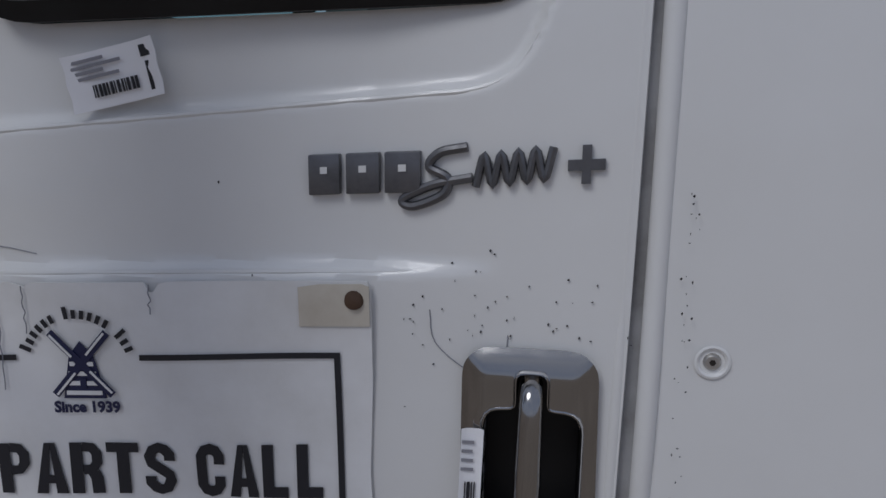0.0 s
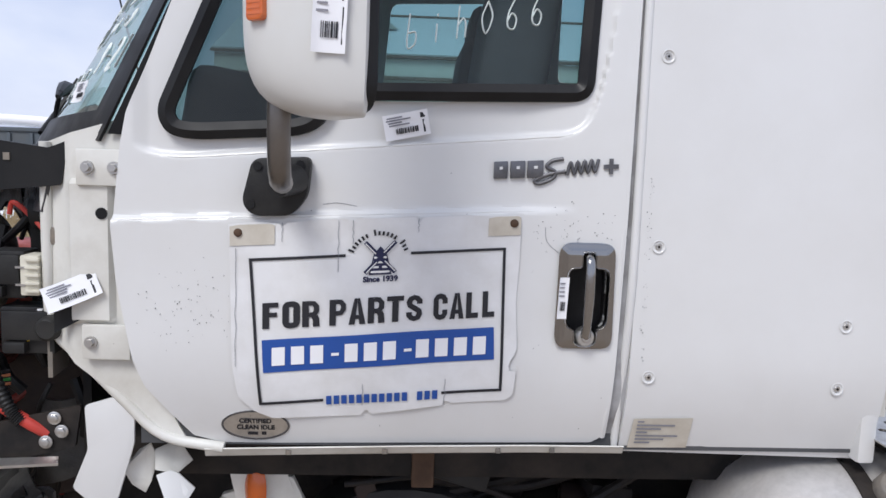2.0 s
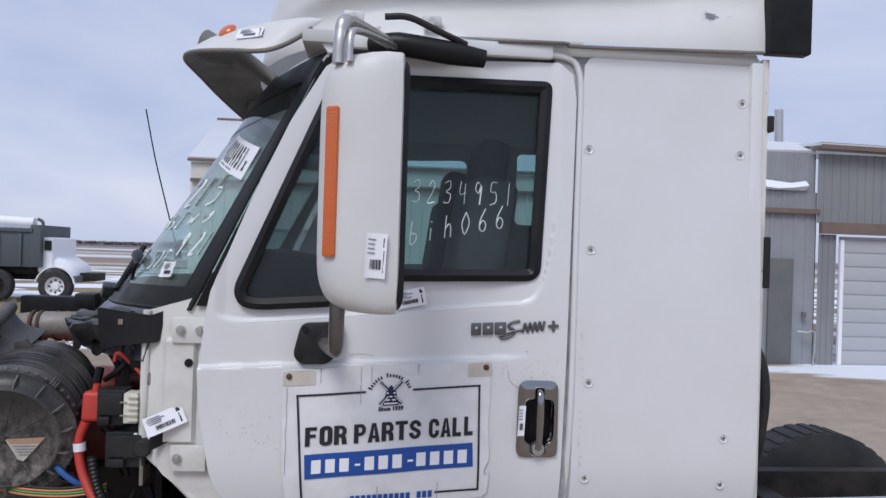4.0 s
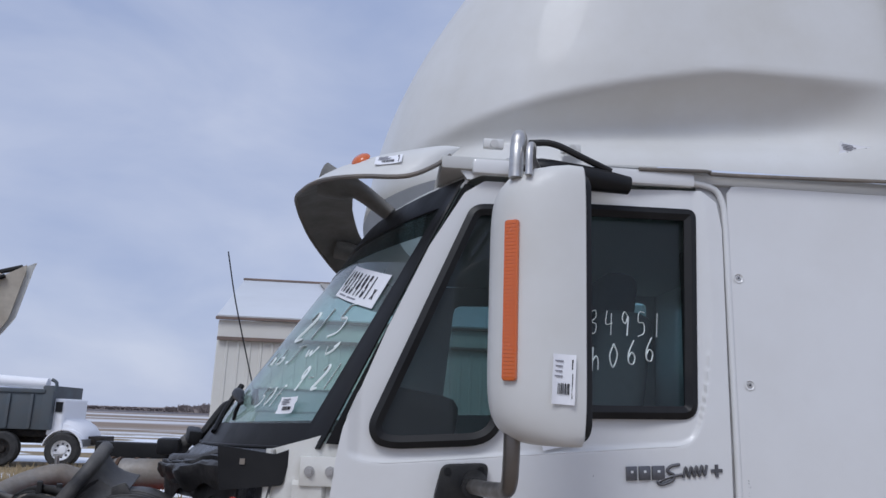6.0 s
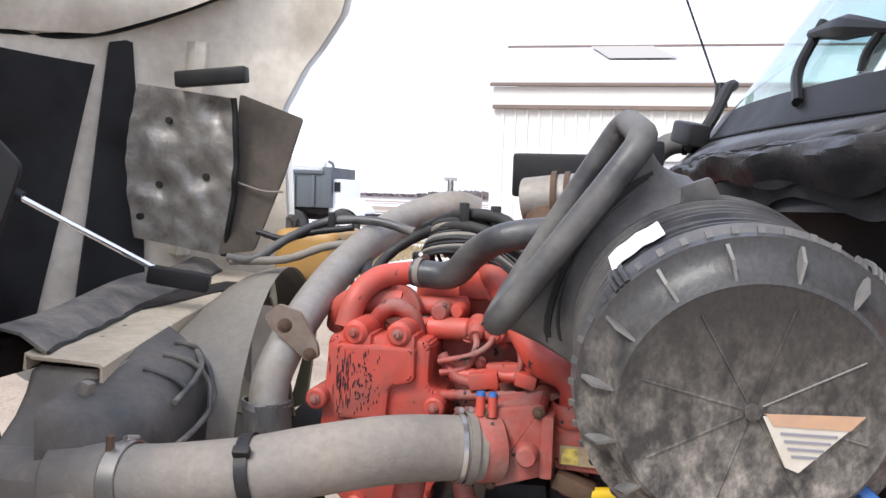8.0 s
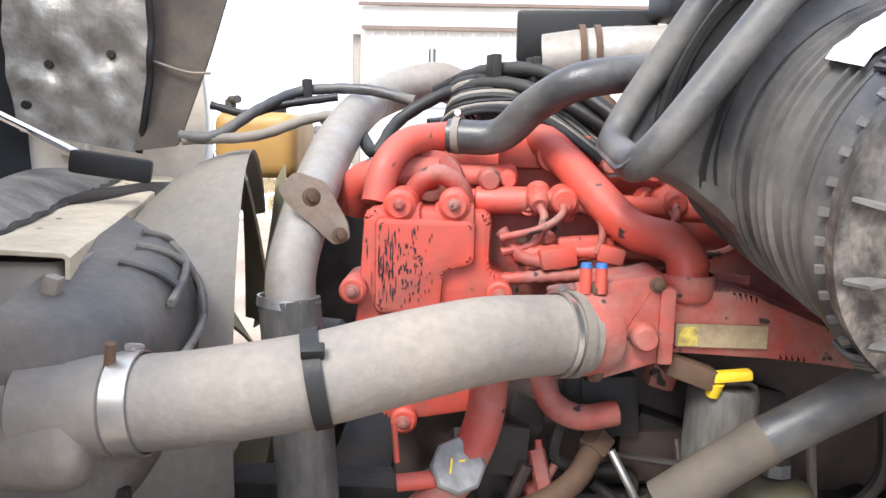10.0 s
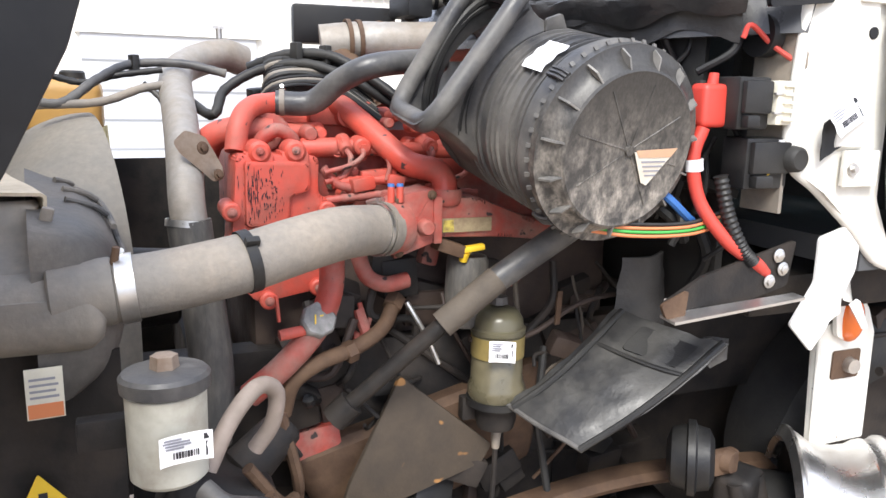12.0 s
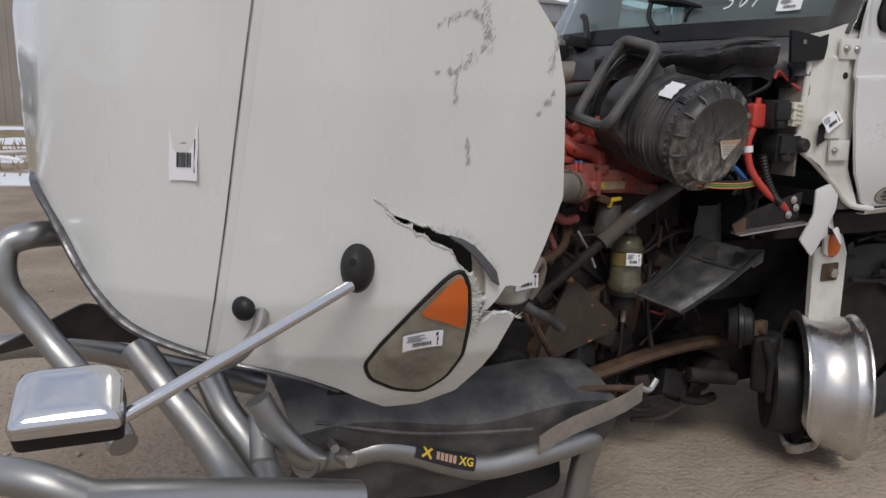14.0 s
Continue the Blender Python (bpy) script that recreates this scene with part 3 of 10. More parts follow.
def door_map(s, t):
    """The door skin: belt crease and the dished panel round the windows."""
    y = side_y(t)
    dc = t - crease(s)
    if s < 0.83:
        y += 0.014 * soft_step((dc + 0.003) / 0.014) * min(1, max(0.0, (0.72 - s) / 0.12))
    y += 0.010 * soft_step((t - belt_ridge(s)) / 0.014) * min(1.0, max(0.0, (0.80 - s) / 0.035)) * min(1.0, max(0.0, (s + 0.20) / 0.03))
    return Vector((s, y, t))


def ring_band(poly, grow, fmap, d0, d1, n=None):
    """A raised band round an outline: inner edge the outline, outer edge grown."""
    c = Vector((sum(p[0] for p in poly) / len(poly), sum(p[1] for p in poly) / len(poly)))
    rows = []
    k = len(poly)
    for i, p in enumerate(poly):
        a, b = Vector(poly[i - 1]), Vector(poly[(i + 1) % k])
        t = (b - a).normalized()
        nrm = Vector((t.y, -t.x))
        if nrm.dot(Vector(p) - c) < 0:
            nrm = -nrm
        q = Vector(p) + nrm * grow
        m = Vector(p) + nrm * grow * 0.5
        rows.append([fmap(*p, -0.012), fmap(*p, d0), fmap(*m, d1), fmap(*q, d0), fmap(*q, -0.012)])
    rows.append(rows[0])
    return sheet(rows)


door = part("door", skin(DOOR, [VENT, PANE, HI], door_map, 0.0056, 0.012), M_WHITE, cab, "white driver's door, scuffed, with a belt crease")
part("ridge_bead", tube([door_map(s, belt_ridge(s) + 0.002) + Vector((0, 0.0022, 0)) for s in [-0.17 + 0.0155 * k for k in range(60)]], [0.0012] + [0.0034] * 12 + [0.0012], 8, 2), M_WHITE, door, "rounded pressed line below the windows")
part("crease_bead", tube([door_map(s, crease(s) + 0.001) + Vector((0, 0.0022, 0)) for s in [-0.236 + 0.031 * k for k in range(30)]], [0.0034] * 10 + [0.0012], 8, 2), M_WHITE, door, "rounded belt crease")
part("vent_window_seal", ring_band(VENT, -0.034, left_side, -0.004, 0.004), M_TRIM, door, "black rubber seal")
part("door_window_seal", ring_band(PANE, -0.036, left_side, -0.004, 0.005), M_TRIM, door, "black rubber seal")
vg = part("vent_glass", skin(VENT, [], lambda s, t: left_side(s, t, -0.022), 0.03, 0.0), M_VENTDARK, door, "fixed vent glass, its tint deepened for the dark cab behind")
dg = part("door_glass", skin(PANE, [], lambda s, t: left_side(s, t, -0.026), 0.03, 0.0), M_GLASS, door, "tinted door glass with marker writing")
vg.visible_shadow = dg.visible_shadow = False

# door handle: chrome bezel, dark well, upright pull and lock
def handle_map(s, t):
    e = min(min(s - 0.681, 0.810 - s), min(t - 1.332, 1.563 - t))
    return left_side(s, t, 0.003 + 0.015 * min(1.0, max(0.0, e / 0.024)) ** 0.6)


bezel = part("handle_bezel", skin(HB, [HI], handle_map, 0.0042, 0.004), M_CHROMEREFLECT, door, "chrome handle surround")
part("bezel_lip", ring_band(HI, 0.0035, left_side, 0.0165, 0.0195), M_CHROME, bezel, "bright rolled lip round the recess")
part("handle_well", join(slab(HI, lambda s, t, d: left_side(s, t, -0.035 + d), -0.004), sheet([[left_side(s, t, 0.008), left_side(s, t, -0.036)] for s, t in HI + HI[:1]])), M_TRIM, bezel, "dark recess behind the pull")
part("pull", tube([(0.748, -0.012, 1.536), (0.748, -0.032, 1.518), (0.747, -0.036, 1.45), (0.746, -0.034, 1.39), (0.747, -0.020, 1.360)], [0.009, 0.010, 0.0115, 0.0095, 0.013], 14, 5, flat=0.7), M_CHROMEREFLECT, bezel, "chrome pull bar")
part("lock", join(cyl((0.747, 0.0, 1.362), (0.747, -0.026, 1.362), 0.021, 0.019, 20, 0.003), cyl((0.747, -0.022, 1.362), (0.747, -0.029, 1.362), 0.011, 0.010, 14, 0.002)), M_STEEL, bezel, "round key lock")

paper_tag((0.684, -0.017, 1.40), (1, 0, 0.03), (0.04, 0, 1), 0.020, 0.088, "narrow white parts tag folded on the handle surround", 15, False, 0.003)

# sleeper side, back wall, roof, floor, right side
SLEEP = [(0.853, 1.085), (1.43, 1.072), (1.432, 2.562), (0.95, 2.55), (0.872, 2.53), (0.864, 2.40), (0.856, 1.94)]
part("sleeper_side", skin(SLEEP, [], lambda s, t: left_side(s, t, -0.002), 0.03, 0.01), M_WHITE, cab, "plain white sleeper side panel with recessed screws")
part("door_gap", skin([(0.80, 1.09), (0.862, 1.085), (0.87, 2.4), (0.885, 2.535), (0.78, 2.535), (0.78, 2.50), (0.83, 2.46), (0.83, 2.4)], [], lambda s, t: left_side(s, t, -0.013), 0.012, 0.0), M_GAPSHADE, cab, "jamb behind the door edge, the gap's shadow in its grey")
part("door_edge", tube([left_side(x, z, -0.0070) for x, z in ((0.812, 1.122), (0.8135, 1.2), (0.818, 1.4), (0.8225, 1.60), (0.8265, 1.8), (0.830, 2.0), (0.835, 2.2), (0.8395, 2.39), (0.834, 2.45))], 0.0075, 12, 4), M_WHITE, door, "rolled white door edge")
part("gap_bead", tube([left_side(x, z, -0.006) for x, z in ((0.843, 1.09), (0.846, 1.4), (0.850, 1.7), (0.853, 2.0), (0.858, 2.3), (0.860, 2.42), (0.853, 2.49), (0.82, 2.53), (0.70, 2.545))], 0.0095, 10, 4, flat=1.0), M_WHITE, cab, "rounded white bead beside the door gap")
part("roof_rail", skin([(0.10, 2.505), (0.15, 2.53), (0.82, 2.528), (0.82, 2.575), (0.05, 2.575)], [], lambda s, t: left_side(s, t, -0.012), 0.02, 0.01), M_WHITE, cab)
RIGHT_WIN = [rounded([(0.27, 2.43), (0.775, 2.45), (0.745, 1.868), (0.22, 1.85)], 0.04)]
part("right_side_wall", skin([(-0.22, 1.1), (1.43, 1.07), (1.43, 2.56), (0.12, 2.53), (-0.2, 1.8)], [*RIGHT_WIN, rounded([(1.06, 2.10), (1.34, 2.10), (1.34, 2.50), (1.06, 2.50)], 0.03)], lambda s, t: right_side(s, t), 0.03, 0.02, (0, -1, 0)), M_WHITE, cab)
SLEEPER_WIN = rounded([(1.06, 2.10), (1.34, 2.10), (1.34, 2.50), (1.06, 2.50)], 0.03)
sw_ = part("sleeper_glass", skin(SLEEPER_WIN, [], lambda s, t: right_side(s, t, -0.02), 0.05, 0.0), M_GLASS, cab, "tinted far sleeper window")
sw_.visible_shadow = False
rg = part("right_glass", skin(RIGHT_WIN[0], [], lambda s, t: right_side(s, t, -0.02), 0.05, 0.0), M_GLASS, cab)
rg.visible_shadow = False
part("back_wall", box((1.41, YMID, 1.81), (0.04, 2.06, 1.47), bevel=0.01), M_WHITE, cab)
part("cab_floor", box((0.6, YMID, 1.12), (1.6, 2.0, 0.06)), M_DIM, cab)
part("roof", box((0.72, YMID, 2.555), (1.40, 2.02, 0.04), bevel=0.01), M_HEADLIN, cab)


def bulge(y):
    return 1.0 - ((y - YMID) / (YMID - 0.1)) ** 2


def shield(y, v, d=0.0):
    """The windshield: curved forward in the middle, raked back upwards; v from sill to top."""
    lo = side_y(1.752 + 0.745 * v) + 0.030
    y = min(max(y, lo), CABW - lo)
    x = -0.318 + 0.388 * v - (0.43 - 0.13 * v) * bulge(y)
    return Vector((x - d, y, 1.752 + 0.745 * v - 0.02 * bulge(y)))


ys = [0.035 + (CABW - 0.07) * k / 44 for k in range(45)]
glass = part("windshield", sheet([[shield(y, v / 14) for v in range(15)] for y in ys]), M_WIND, cab, "green-tinted curved windshield with marker writing")
glass.visible_shadow = False
# strip laid over the glass top as the visor's shade
sb = part("shade_band", sheet([[shield(y, 0.80 + 0.03 * v, 0.003) for v in range(5)] for y in ys]), M_VISORSHADE, glass, "dark glass strip painting the visor's shade along the glass top")
sb.visible_shadow = False
part("windshield_seal", join(sheet([[shield(ys[0] + dy, v / 12, 0.006 + (0.004 if 0 < dy < 0.05 else 0)) for dy in (0.0, 0.03, 0.05, 0.07)] for v in range(13)], 0.006),
                             sheet([[shield(ys[-1] - dy, v / 12, 0.008) for dy in (0.0, 0.035, 0.075)] for v in range(13)], 0.006),
                             sheet([[shield(y, v, 0.006) for v in (-0.02, 0.02, 0.05, 0.07)] for y in ys], 0.006),
                             sheet([[shield(y, v, 0.006) for v in (0.91, 0.95, 1.02)] for y in ys], 0.006)), M_TRIM, cab, "wide black glass border and rubber seal")
# filler between the glass edge and the door's front edge, hinge pillar behind it
def door_front(z):
    for (xa, za), (xb, zb) in (((-0.205, 1.745), (-0.208, 1.81)), ((-0.208, 1.81), (-0.114, 2.07)), ((-0.114, 2.07), (-0.009, 2.305)), ((-0.009, 2.305), (0.092, 2.47)), ((0.092, 2.47), (0.15, 2.51))):
        if z <= zb:
            return xa + (xb - xa) * (z - za) / (zb - za)
    return 0.15


def pillar_row(v):
    z = 1.752 + 0.745 * v
    a = shield(0.0, v, -0.002)
    b = Vector((door_front(z) + 0.03, side_y(z) + 0.045, z))
    return [a, a.lerp(b, 0.5), b]


part("windshield_pillar", sheet([pillar_row(v / 14) for v in range(15)], 0.006), M_TRIM, cab, "dark windshield pillar seal")
HP = [(-0.40, 1.735), (-0.30, 1.765), (-0.19, 1.80), (-0.18, 1.25), (-0.10, 1.10), (-0.16, 1.12), (-0.235, 1.185), (-0.335, 1.265), (-0.375, 1.30), (-0.395, 1.33)]


def hinge_map(s, t):
    y = 0.045 + 0.04 * max(0.0, -0.335 - s) / 0.06
    if -0.345 < s < -0.255 and 1.36 < t < 1.655:
        y -= 0.012
    return Vector((s, y, t))


hp = part("hinge_pillar", skin(HP, [], hinge_map, 0.011, 0.01), M_PILLAR, cab, "dirty white hinge pillar with access hole")
part("pillar_flange", tube([(-0.40, 0.075, 1.735), (-0.405, 0.085, 1.5), (-0.40, 0.09, 1.34), (-0.33, 0.07, 1.27), (-0.235, 0.05, 1.185), (-0.15, 0.045, 1.11), (-0.02, 0.04, 1.085)], 0.012, 10, 5), M_PILLAR, cab)
part("access_hole", cyl((-0.269, 0.038, 1.59), (-0.269, 0.030, 1.59), 0.013, 0.012, 18), M_TRIM, hp, "round dark access hole")
for zc, w in ((1.685, 0.11), (1.318, 0.10)):
    hinge = part("door_hinge", box((-0.262, 0.03, zc), (w, 0.012, 0.075), bevel=0.004), M_PILLAR, cab, "white hinge plate with bolts")
    for dx in (-0.030, 0.024)[: 2 if zc > 1.5 else 1]:
        part("bolt", join(cyl((-0.262 + dx, 0.026, zc), (-0.262 + dx, 0.018, zc), 0.014, 0.013, 16), cyl((-0.262 + dx, 0.02, zc), (-0.262 + dx, 0.010, zc), 0.009, 0.008, 6)), M_STEEL, hinge)
sl = part("sill", sheet([[(x, 0.030, z + 0.013), (x, 0.036, z + 0.009), (x, 0.040, z - 0.004), (x, 0.046, z - 0.008), (x, 0.075, z - 0.006)] for x, z in ((-0.06, 1.073), (0.15, 1.079), (0.4, 1.086), (0.65, 1.091), (0.86, 1.092))], 0.003), M_PILLAR, cab, "dirty white sill lip below the door")
for x in (0.12, 0.33, 0.58, 0.70):
    part("sill_tab", box((x, 0.036, 1.076 + 0.022 * x), (0.012, 0.006, 0.012), bevel=0.002), M_SMUDGE, sl)
part("firewall", sheet([[Vector((-0.40, y, z)) for z in (0.95, 1.3, 1.70)] for y in (0.26, 0.6, 1.05, 1.5, 1.84)], 0.02), M_BLACK, cab, "dark firewall")
part("cowl_box", sheet([[Vector((-0.43 - 0.27 * max(0.0, bulge(y)), y, z)) for z in (1.28, 1.42, 1.56, 1.70)] for y in [0.24 + 0.054 * k for k in range(31)]], 0.02), M_BLACK, cab, "dark bulkhead under the cowl")
part("cowl_box_floor", sheet([[Vector((-0.43 - 0.27 * max(0.0, bulge(y)), y, 1.28)), Vector((-0.38, y, 1.24))] for y in [0.24 + 0.054 * k for k in range(31)]], 0.02), M_BLACK, cab)
part("firewall_flank", sheet([[(-0.408, 0.09, z), (-0.412, 0.14, z), (-0.415, 0.19, z)] for z in (1.22, 1.45, 1.66)], 0.01), M_SMUDGE, cab, "dirty grey firewall corner with a cable hole")
part("cable_hole", cyl((-0.425, 0.15, 1.585), (-0.455, 0.15, 1.585), 0.045, 0.045, 20), M_TRIM, cab)

# roof fairing above the cab
def fairing_y(x, z):
    """Left flank of the tall roof fairing, rounded towards the front, with a long dished channel low down."""
    xf = -0.22 + 0.16 * max(0, z - 2.6) + 0.40 * max(0, z - 2.75) ** 2
    xr = 0.75
    y = 0.02 + 0.06 * max(0, z - 2.9)
    if x < xr:
        q = min(1.0, (xr - x) / (xr - xf))
        y = YMID - (YMID - y) * max(0.0, 1 - q**2.6) ** (1 / 2.2)
    zc = 2.66 + 0.10 * min(1, max(0, x / 0.9))
    hw = 0.042 + 0.055 * min(1.0, max(0.0, (x + 0.05) / 0.9))
    along_ = max(0.0, 1 - ((x - 0.85) / 0.62) ** 2) if x > 0.85 else max(0.0, 1 - ((x - 0.85) / 0.95) ** 2)
    k = (z - zc) / hw
    prof = math.exp(-k * k) if k < 0 else max(0.0, 1 - (k / 1.4) ** 2) ** 1.15 if k < 1.4 else 0.0
    return y + 0.13 * along_ * prof


rows = []
for i in range(75):
    z = 2.575 + (3.95 - 2.575) * i / 74
    xf = -0.22 + 0.16 * max(0, z - 2.6) + 0.40 * max(0, z - 2.75) ** 2
    xs = [xf + (1.43 - xf) * (0.5 - 0.5 * math.cos(math.pi * k / 70)) for k in range(71)]
    left = [Vector((x, fairing_y(x, z), z)) for x in xs]
    rows.append([Vector((p.x, 2 * YMID - p.y, p.z)) for p in left[::-1]] + left[1:])
fairing = part("roof_fairing", sheet(rows), M_FAIR, cab, "tall white roof fairing with a dished side channel", sharp=80)
part("fairing_lip", tube([(0.60, 0.03, 2.566), (0.80, 0.02, 2.568), (0.86, 0.018, 2.56), (1.42, 0.012, 2.572)], 0.006, 8, 4), M_SMUDGE, cab)
part("side_extender", box((1.50, 0.02, 3.22), (0.135, 0.05, 1.30), bevel=0.008), M_TRIM, cab, "black rubber side extender behind the fairing")
part("back_flange", box((1.444, 0.06, 1.87), (0.022, 0.05, 1.38), bevel=0.004), M_PILLAR, cab, "yellowed rear corner flange")
part("roof_gutter", box((0.44, 0.045, 2.545), (0.66, 0.03, 0.045), bevel=0.01), M_WHITE, cab)
snork = part("mirror_mount", tube([(0.22, 0.02, 2.53), (0.30, -0.012, 2.528), (0.45, -0.016, 2.51), (0.555, -0.008, 2.50)], [0.022, 0.034, 0.034, 0.026], 14, 6), M_TRIM, cab, "black upper mirror bracket")
part("mirror_cable", tube([(0.26, -0.03, 2.60), (0.33, -0.035, 2.60), (0.42, -0.03, 2.565), (0.50, -0.02, 2.535)], 0.010, 8, 5), M_BLACK, snork)
for x in (0.17, 0.40):
    part("fairing_foot", join(box((x, 0.045, 2.618), (0.06, 0.02, 0.03), bevel=0.006), cyl((x, 0.04, 2.615), (x, 0.022, 2.612), 0.012, 0.012, 12)), M_FAIR, cab, "small bracket with a bolt")

# sun visor
VLIP = spline([(0.077, 0.080, 2.612), (0.0, 0.046, 2.536), (-0.082, 0.036, 2.496), (-0.20, 0.06, 2.496), (-0.29, 0.14, 2.510), (-0.36, 0.28, 2.535), (-0.42, 0.50, 2.573), (-0.47, 0.75, 2.612), (-0.485, YMID, 2.628)], 5)
VTOP = spline([(0.077, 0.081, 2.615), (0.03, 0.09, 2.620), (-0.04, 0.13, 2.621), (-0.11, 0.20, 2.626), (-0.16, 0.30, 2.634), (-0.20, 0.42, 2.644), (-0.24, 0.60, 2.654), (-0.26, 0.80, 2.664), (-0.27, YMID, 2.668)], 5)


def visor_pt(k, u, d=0.0):
    """The free brim over the windshield: k along its near half from the pointed end to the middle, u from its back edge down to its lip."""
    a, b = VTOP[k], VLIP[k]
    m = a.lerp(b, 0.5)
    out_ = Vector((m.x - 0.25, (m.y - YMID) * 0.55, 0)).normalized() * 0.75 + Vector((0, 0, 0.66))
    w = min(1.0, (a - b).length / 0.12)
    return a.lerp(b, u) + out_ * (0.026 * w * math.sin(math.pi * min(1.0, u * 0.92)) + d * w)


def visor_row(k):
    row = [visor_pt(k, u) for u in (0.0, 0.12, 0.26, 0.42, 0.58, 0.74, 0.88, 0.96, 1.0)]
    return row + [visor_pt(k, 0.99, -0.008)]


far_side = lambda p: Vector((p.x, 2 * YMID - p.y, p.z))
near_rows = [visor_row(k) for k in range(len(VLIP))]
visor = part("sun_visor", sheet(near_rows + [[far_side(p) for p in r] for r in near_rows[-2::-1]]), M_FAIR, cab, "white moulded outside sun visor")
under = [[visor_pt(k, u, d) for u, d in ((0.99, -0.006), (0.93, -0.015), (0.75, -0.017), (0.5, -0.016), (0.25, -0.014), (0.01, -0.004))] for k in range(len(VLIP))]
part("visor_underside", sheet(under + [[far_side(p) for p in r] for r in under[-2::-1]]), M_UNDER, visor, "grey unpainted underside of the visor")
lip_ = [visor_pt(k, 0.985, -0.004) for k in range(2, len(VLIP), 2)]
part("visor_lip", tube(lip_ + [far_side(p) for p in lip_[-2::-1]], 0.007, 8, 2), M_SMUDGE, visor, "grey rolled lip under the visor edge")
part("marker_lamp", rev([(0, 0.032), (0.008, 0.028), (0.014, 0.017), (0.016, 0)], visor_pt(18, 0.52) + Vector((0, 0, 0.001)), (-0.50, -0.55, 0.66), 20), M_AMBER, visor, "amber marker lamp")
for k in (29,):
    p = visor_pt(k, 0.45, -0.012)
    for q in (p, far_side(p)):
        part("visor_stay", tube([q + Vector((-0.03, 0, 0.0)), q + Vector((0.03, 0, -0.020)), q + Vector((0.09, 0, -0.030)), shield(q.y, 1.0, -0.02) + Vector((0, 0, 0.026))], [0.11, 0.085, 0.060, 0.050], 18, 5, flat=0.5), M_UNDER, visor, "grey moulded visor bracket")
part("roof_header", sheet([[shield(y, 0.985, 0.003), shield(y, 1.0, -0.03) + Vector((0, 0, 0.035)), shield(y, 1.0, -0.09) + Vector((0, 0, 0.065)), shield(y, 1.0, -0.16) + Vector((0, 0, 0.10))] for y in ys], 0.008), M_WHITE, cab, "white roof header above the windshield")
paper_tag(visor_pt(14, 0.80, 0.002), (0.94, -0.22, 0.10), (0.10, 0.62, 0.78), 0.080, 0.042, "white parts tag on the sun visor", 22)

# cab inside
part("dashboard", sheet([[Vector((-0.20 - 0.42 * bulge(y) * 0.8, y, 1.70)), Vector((-0.14 - 0.15 * bulge(y), y, 1.735)), Vector((0.02, y, 1.70)), Vector((0.05, y, 1.50)), Vector((0.02, y, 1.2))] for y in ys], 0.02), M_DIM, cab, "dark dashboard")
part("instrument_hood", box((-0.03, 0.62, 1.78), (0.26, 0.86, 0.26), (0, 10, 0), bevel=0.05, seg=3), M_DIM, cab, "dark hood over the instruments")
wheel = part("steering_wheel", tube([Vector((0.16, 0.52, 1.70)) + Matrix.Rotation(radians(-38), 3, "Y") @ Vector((0.0 + 0.21 * math.sin(a), 0.21 * math.cos(a), 0)) for a in (2 * math.pi * k / 24 for k in range(25))], 0.016, 10, 1, cap=False), M_BLACK, cab)
part("spoke", join(cyl((0.16, 0.32, 1.70), (0.16, 0.72, 1.70), 0.014), cyl((0.16, 0.52, 1.70), (0.02, 0.52, 1.58), 0.03)), M_BLACK, wheel)
for yc in (0.52, 1.62):
    seat = part("seat", join(box((0.42, yc, 1.45), (0.50, 0.5, 0.16), bevel=0.05, seg=3), box((0.60, yc, 1.82), (0.17, 0.52, 0.74), (0, 8, 0), bevel=0.06, seg=3)), M_SEAT, cab)
    part("headrest", box((0.65, yc, 2.22), (0.12, 0.30, 0.22), (0, 8, 0), bevel=0.05, seg=3), M_SEAT, seat)
part("sleeper_curtain", sheet([[(1.02 + 0.02 * math.sin(k * 1.7), 0.12 + 0.075 * k, 1.2), (1.02 + 0.03 * math.sin(k * 1.7), 0.12 + 0.075 * k, 2.5)] for k in range(10)], 0.004), M_SEAT, cab)

for x, z in ((0.899, 1.556), (0.896, 1.271), (0.897, 1.952), (0.886, 2.255), (1.369, 2.419), (1.363, 2.258), (1.323, 1.393), (1.319, 1.252)):
    screw((x, side_y(z) + 0.0, z), (0, -1, 0))

# wall of text labels and tags on the cab
paper_tag((0.318, side_y(1.77) - 0.004 + 0.018, 1.757), (0.092, 0, 0.020), (-0.01, 0, 0.05), 0.094, 0.052, "small white parts tag stuck below the door window", 3)
paper_tag((1.235, side_y(2.7) + 0.005, 2.655), (0.98, 0, -0.12), (0.12, 0, 0.98), 0.10, 0.05, "small white parts tag on the roof fairing", 5)
paper_tag((-0.366, 0.004, 1.380), (0.13, 0.03, 0.055), (-0.05, 0.03, 0.1), 0.112, 0.056, "white parts tag in a plastic sleeve on the hinge pillar", 7)
bag = solo("plastic_sleeve", sheet([[(-0.372 + 0.013 * i, 0.034 + 0.002 * (i % 2) + 0.002 * (j % 2), 1.334 + 0.019 * j + 0.007 * i) for j in range(5)] for i in range(9)], 0.002), M_TRIM, "dark crumpled plastic sleeve hanging on the hinge pillar", "plastic bag")
lab = thing("warning_label", (0.94, side_y(1.14) - 0.003, 1.10), "faded printed warning label on the sleeper side", "label")
lf = lambda s, t, d=0.0: left_side(s, t, 0.001 + d)
part("slip", slab([(0.876, 1.172), (1.008, 1.176), (1.006, 1.098), (0.872, 1.096)], lf, 0.001), M_TAPE, lab)
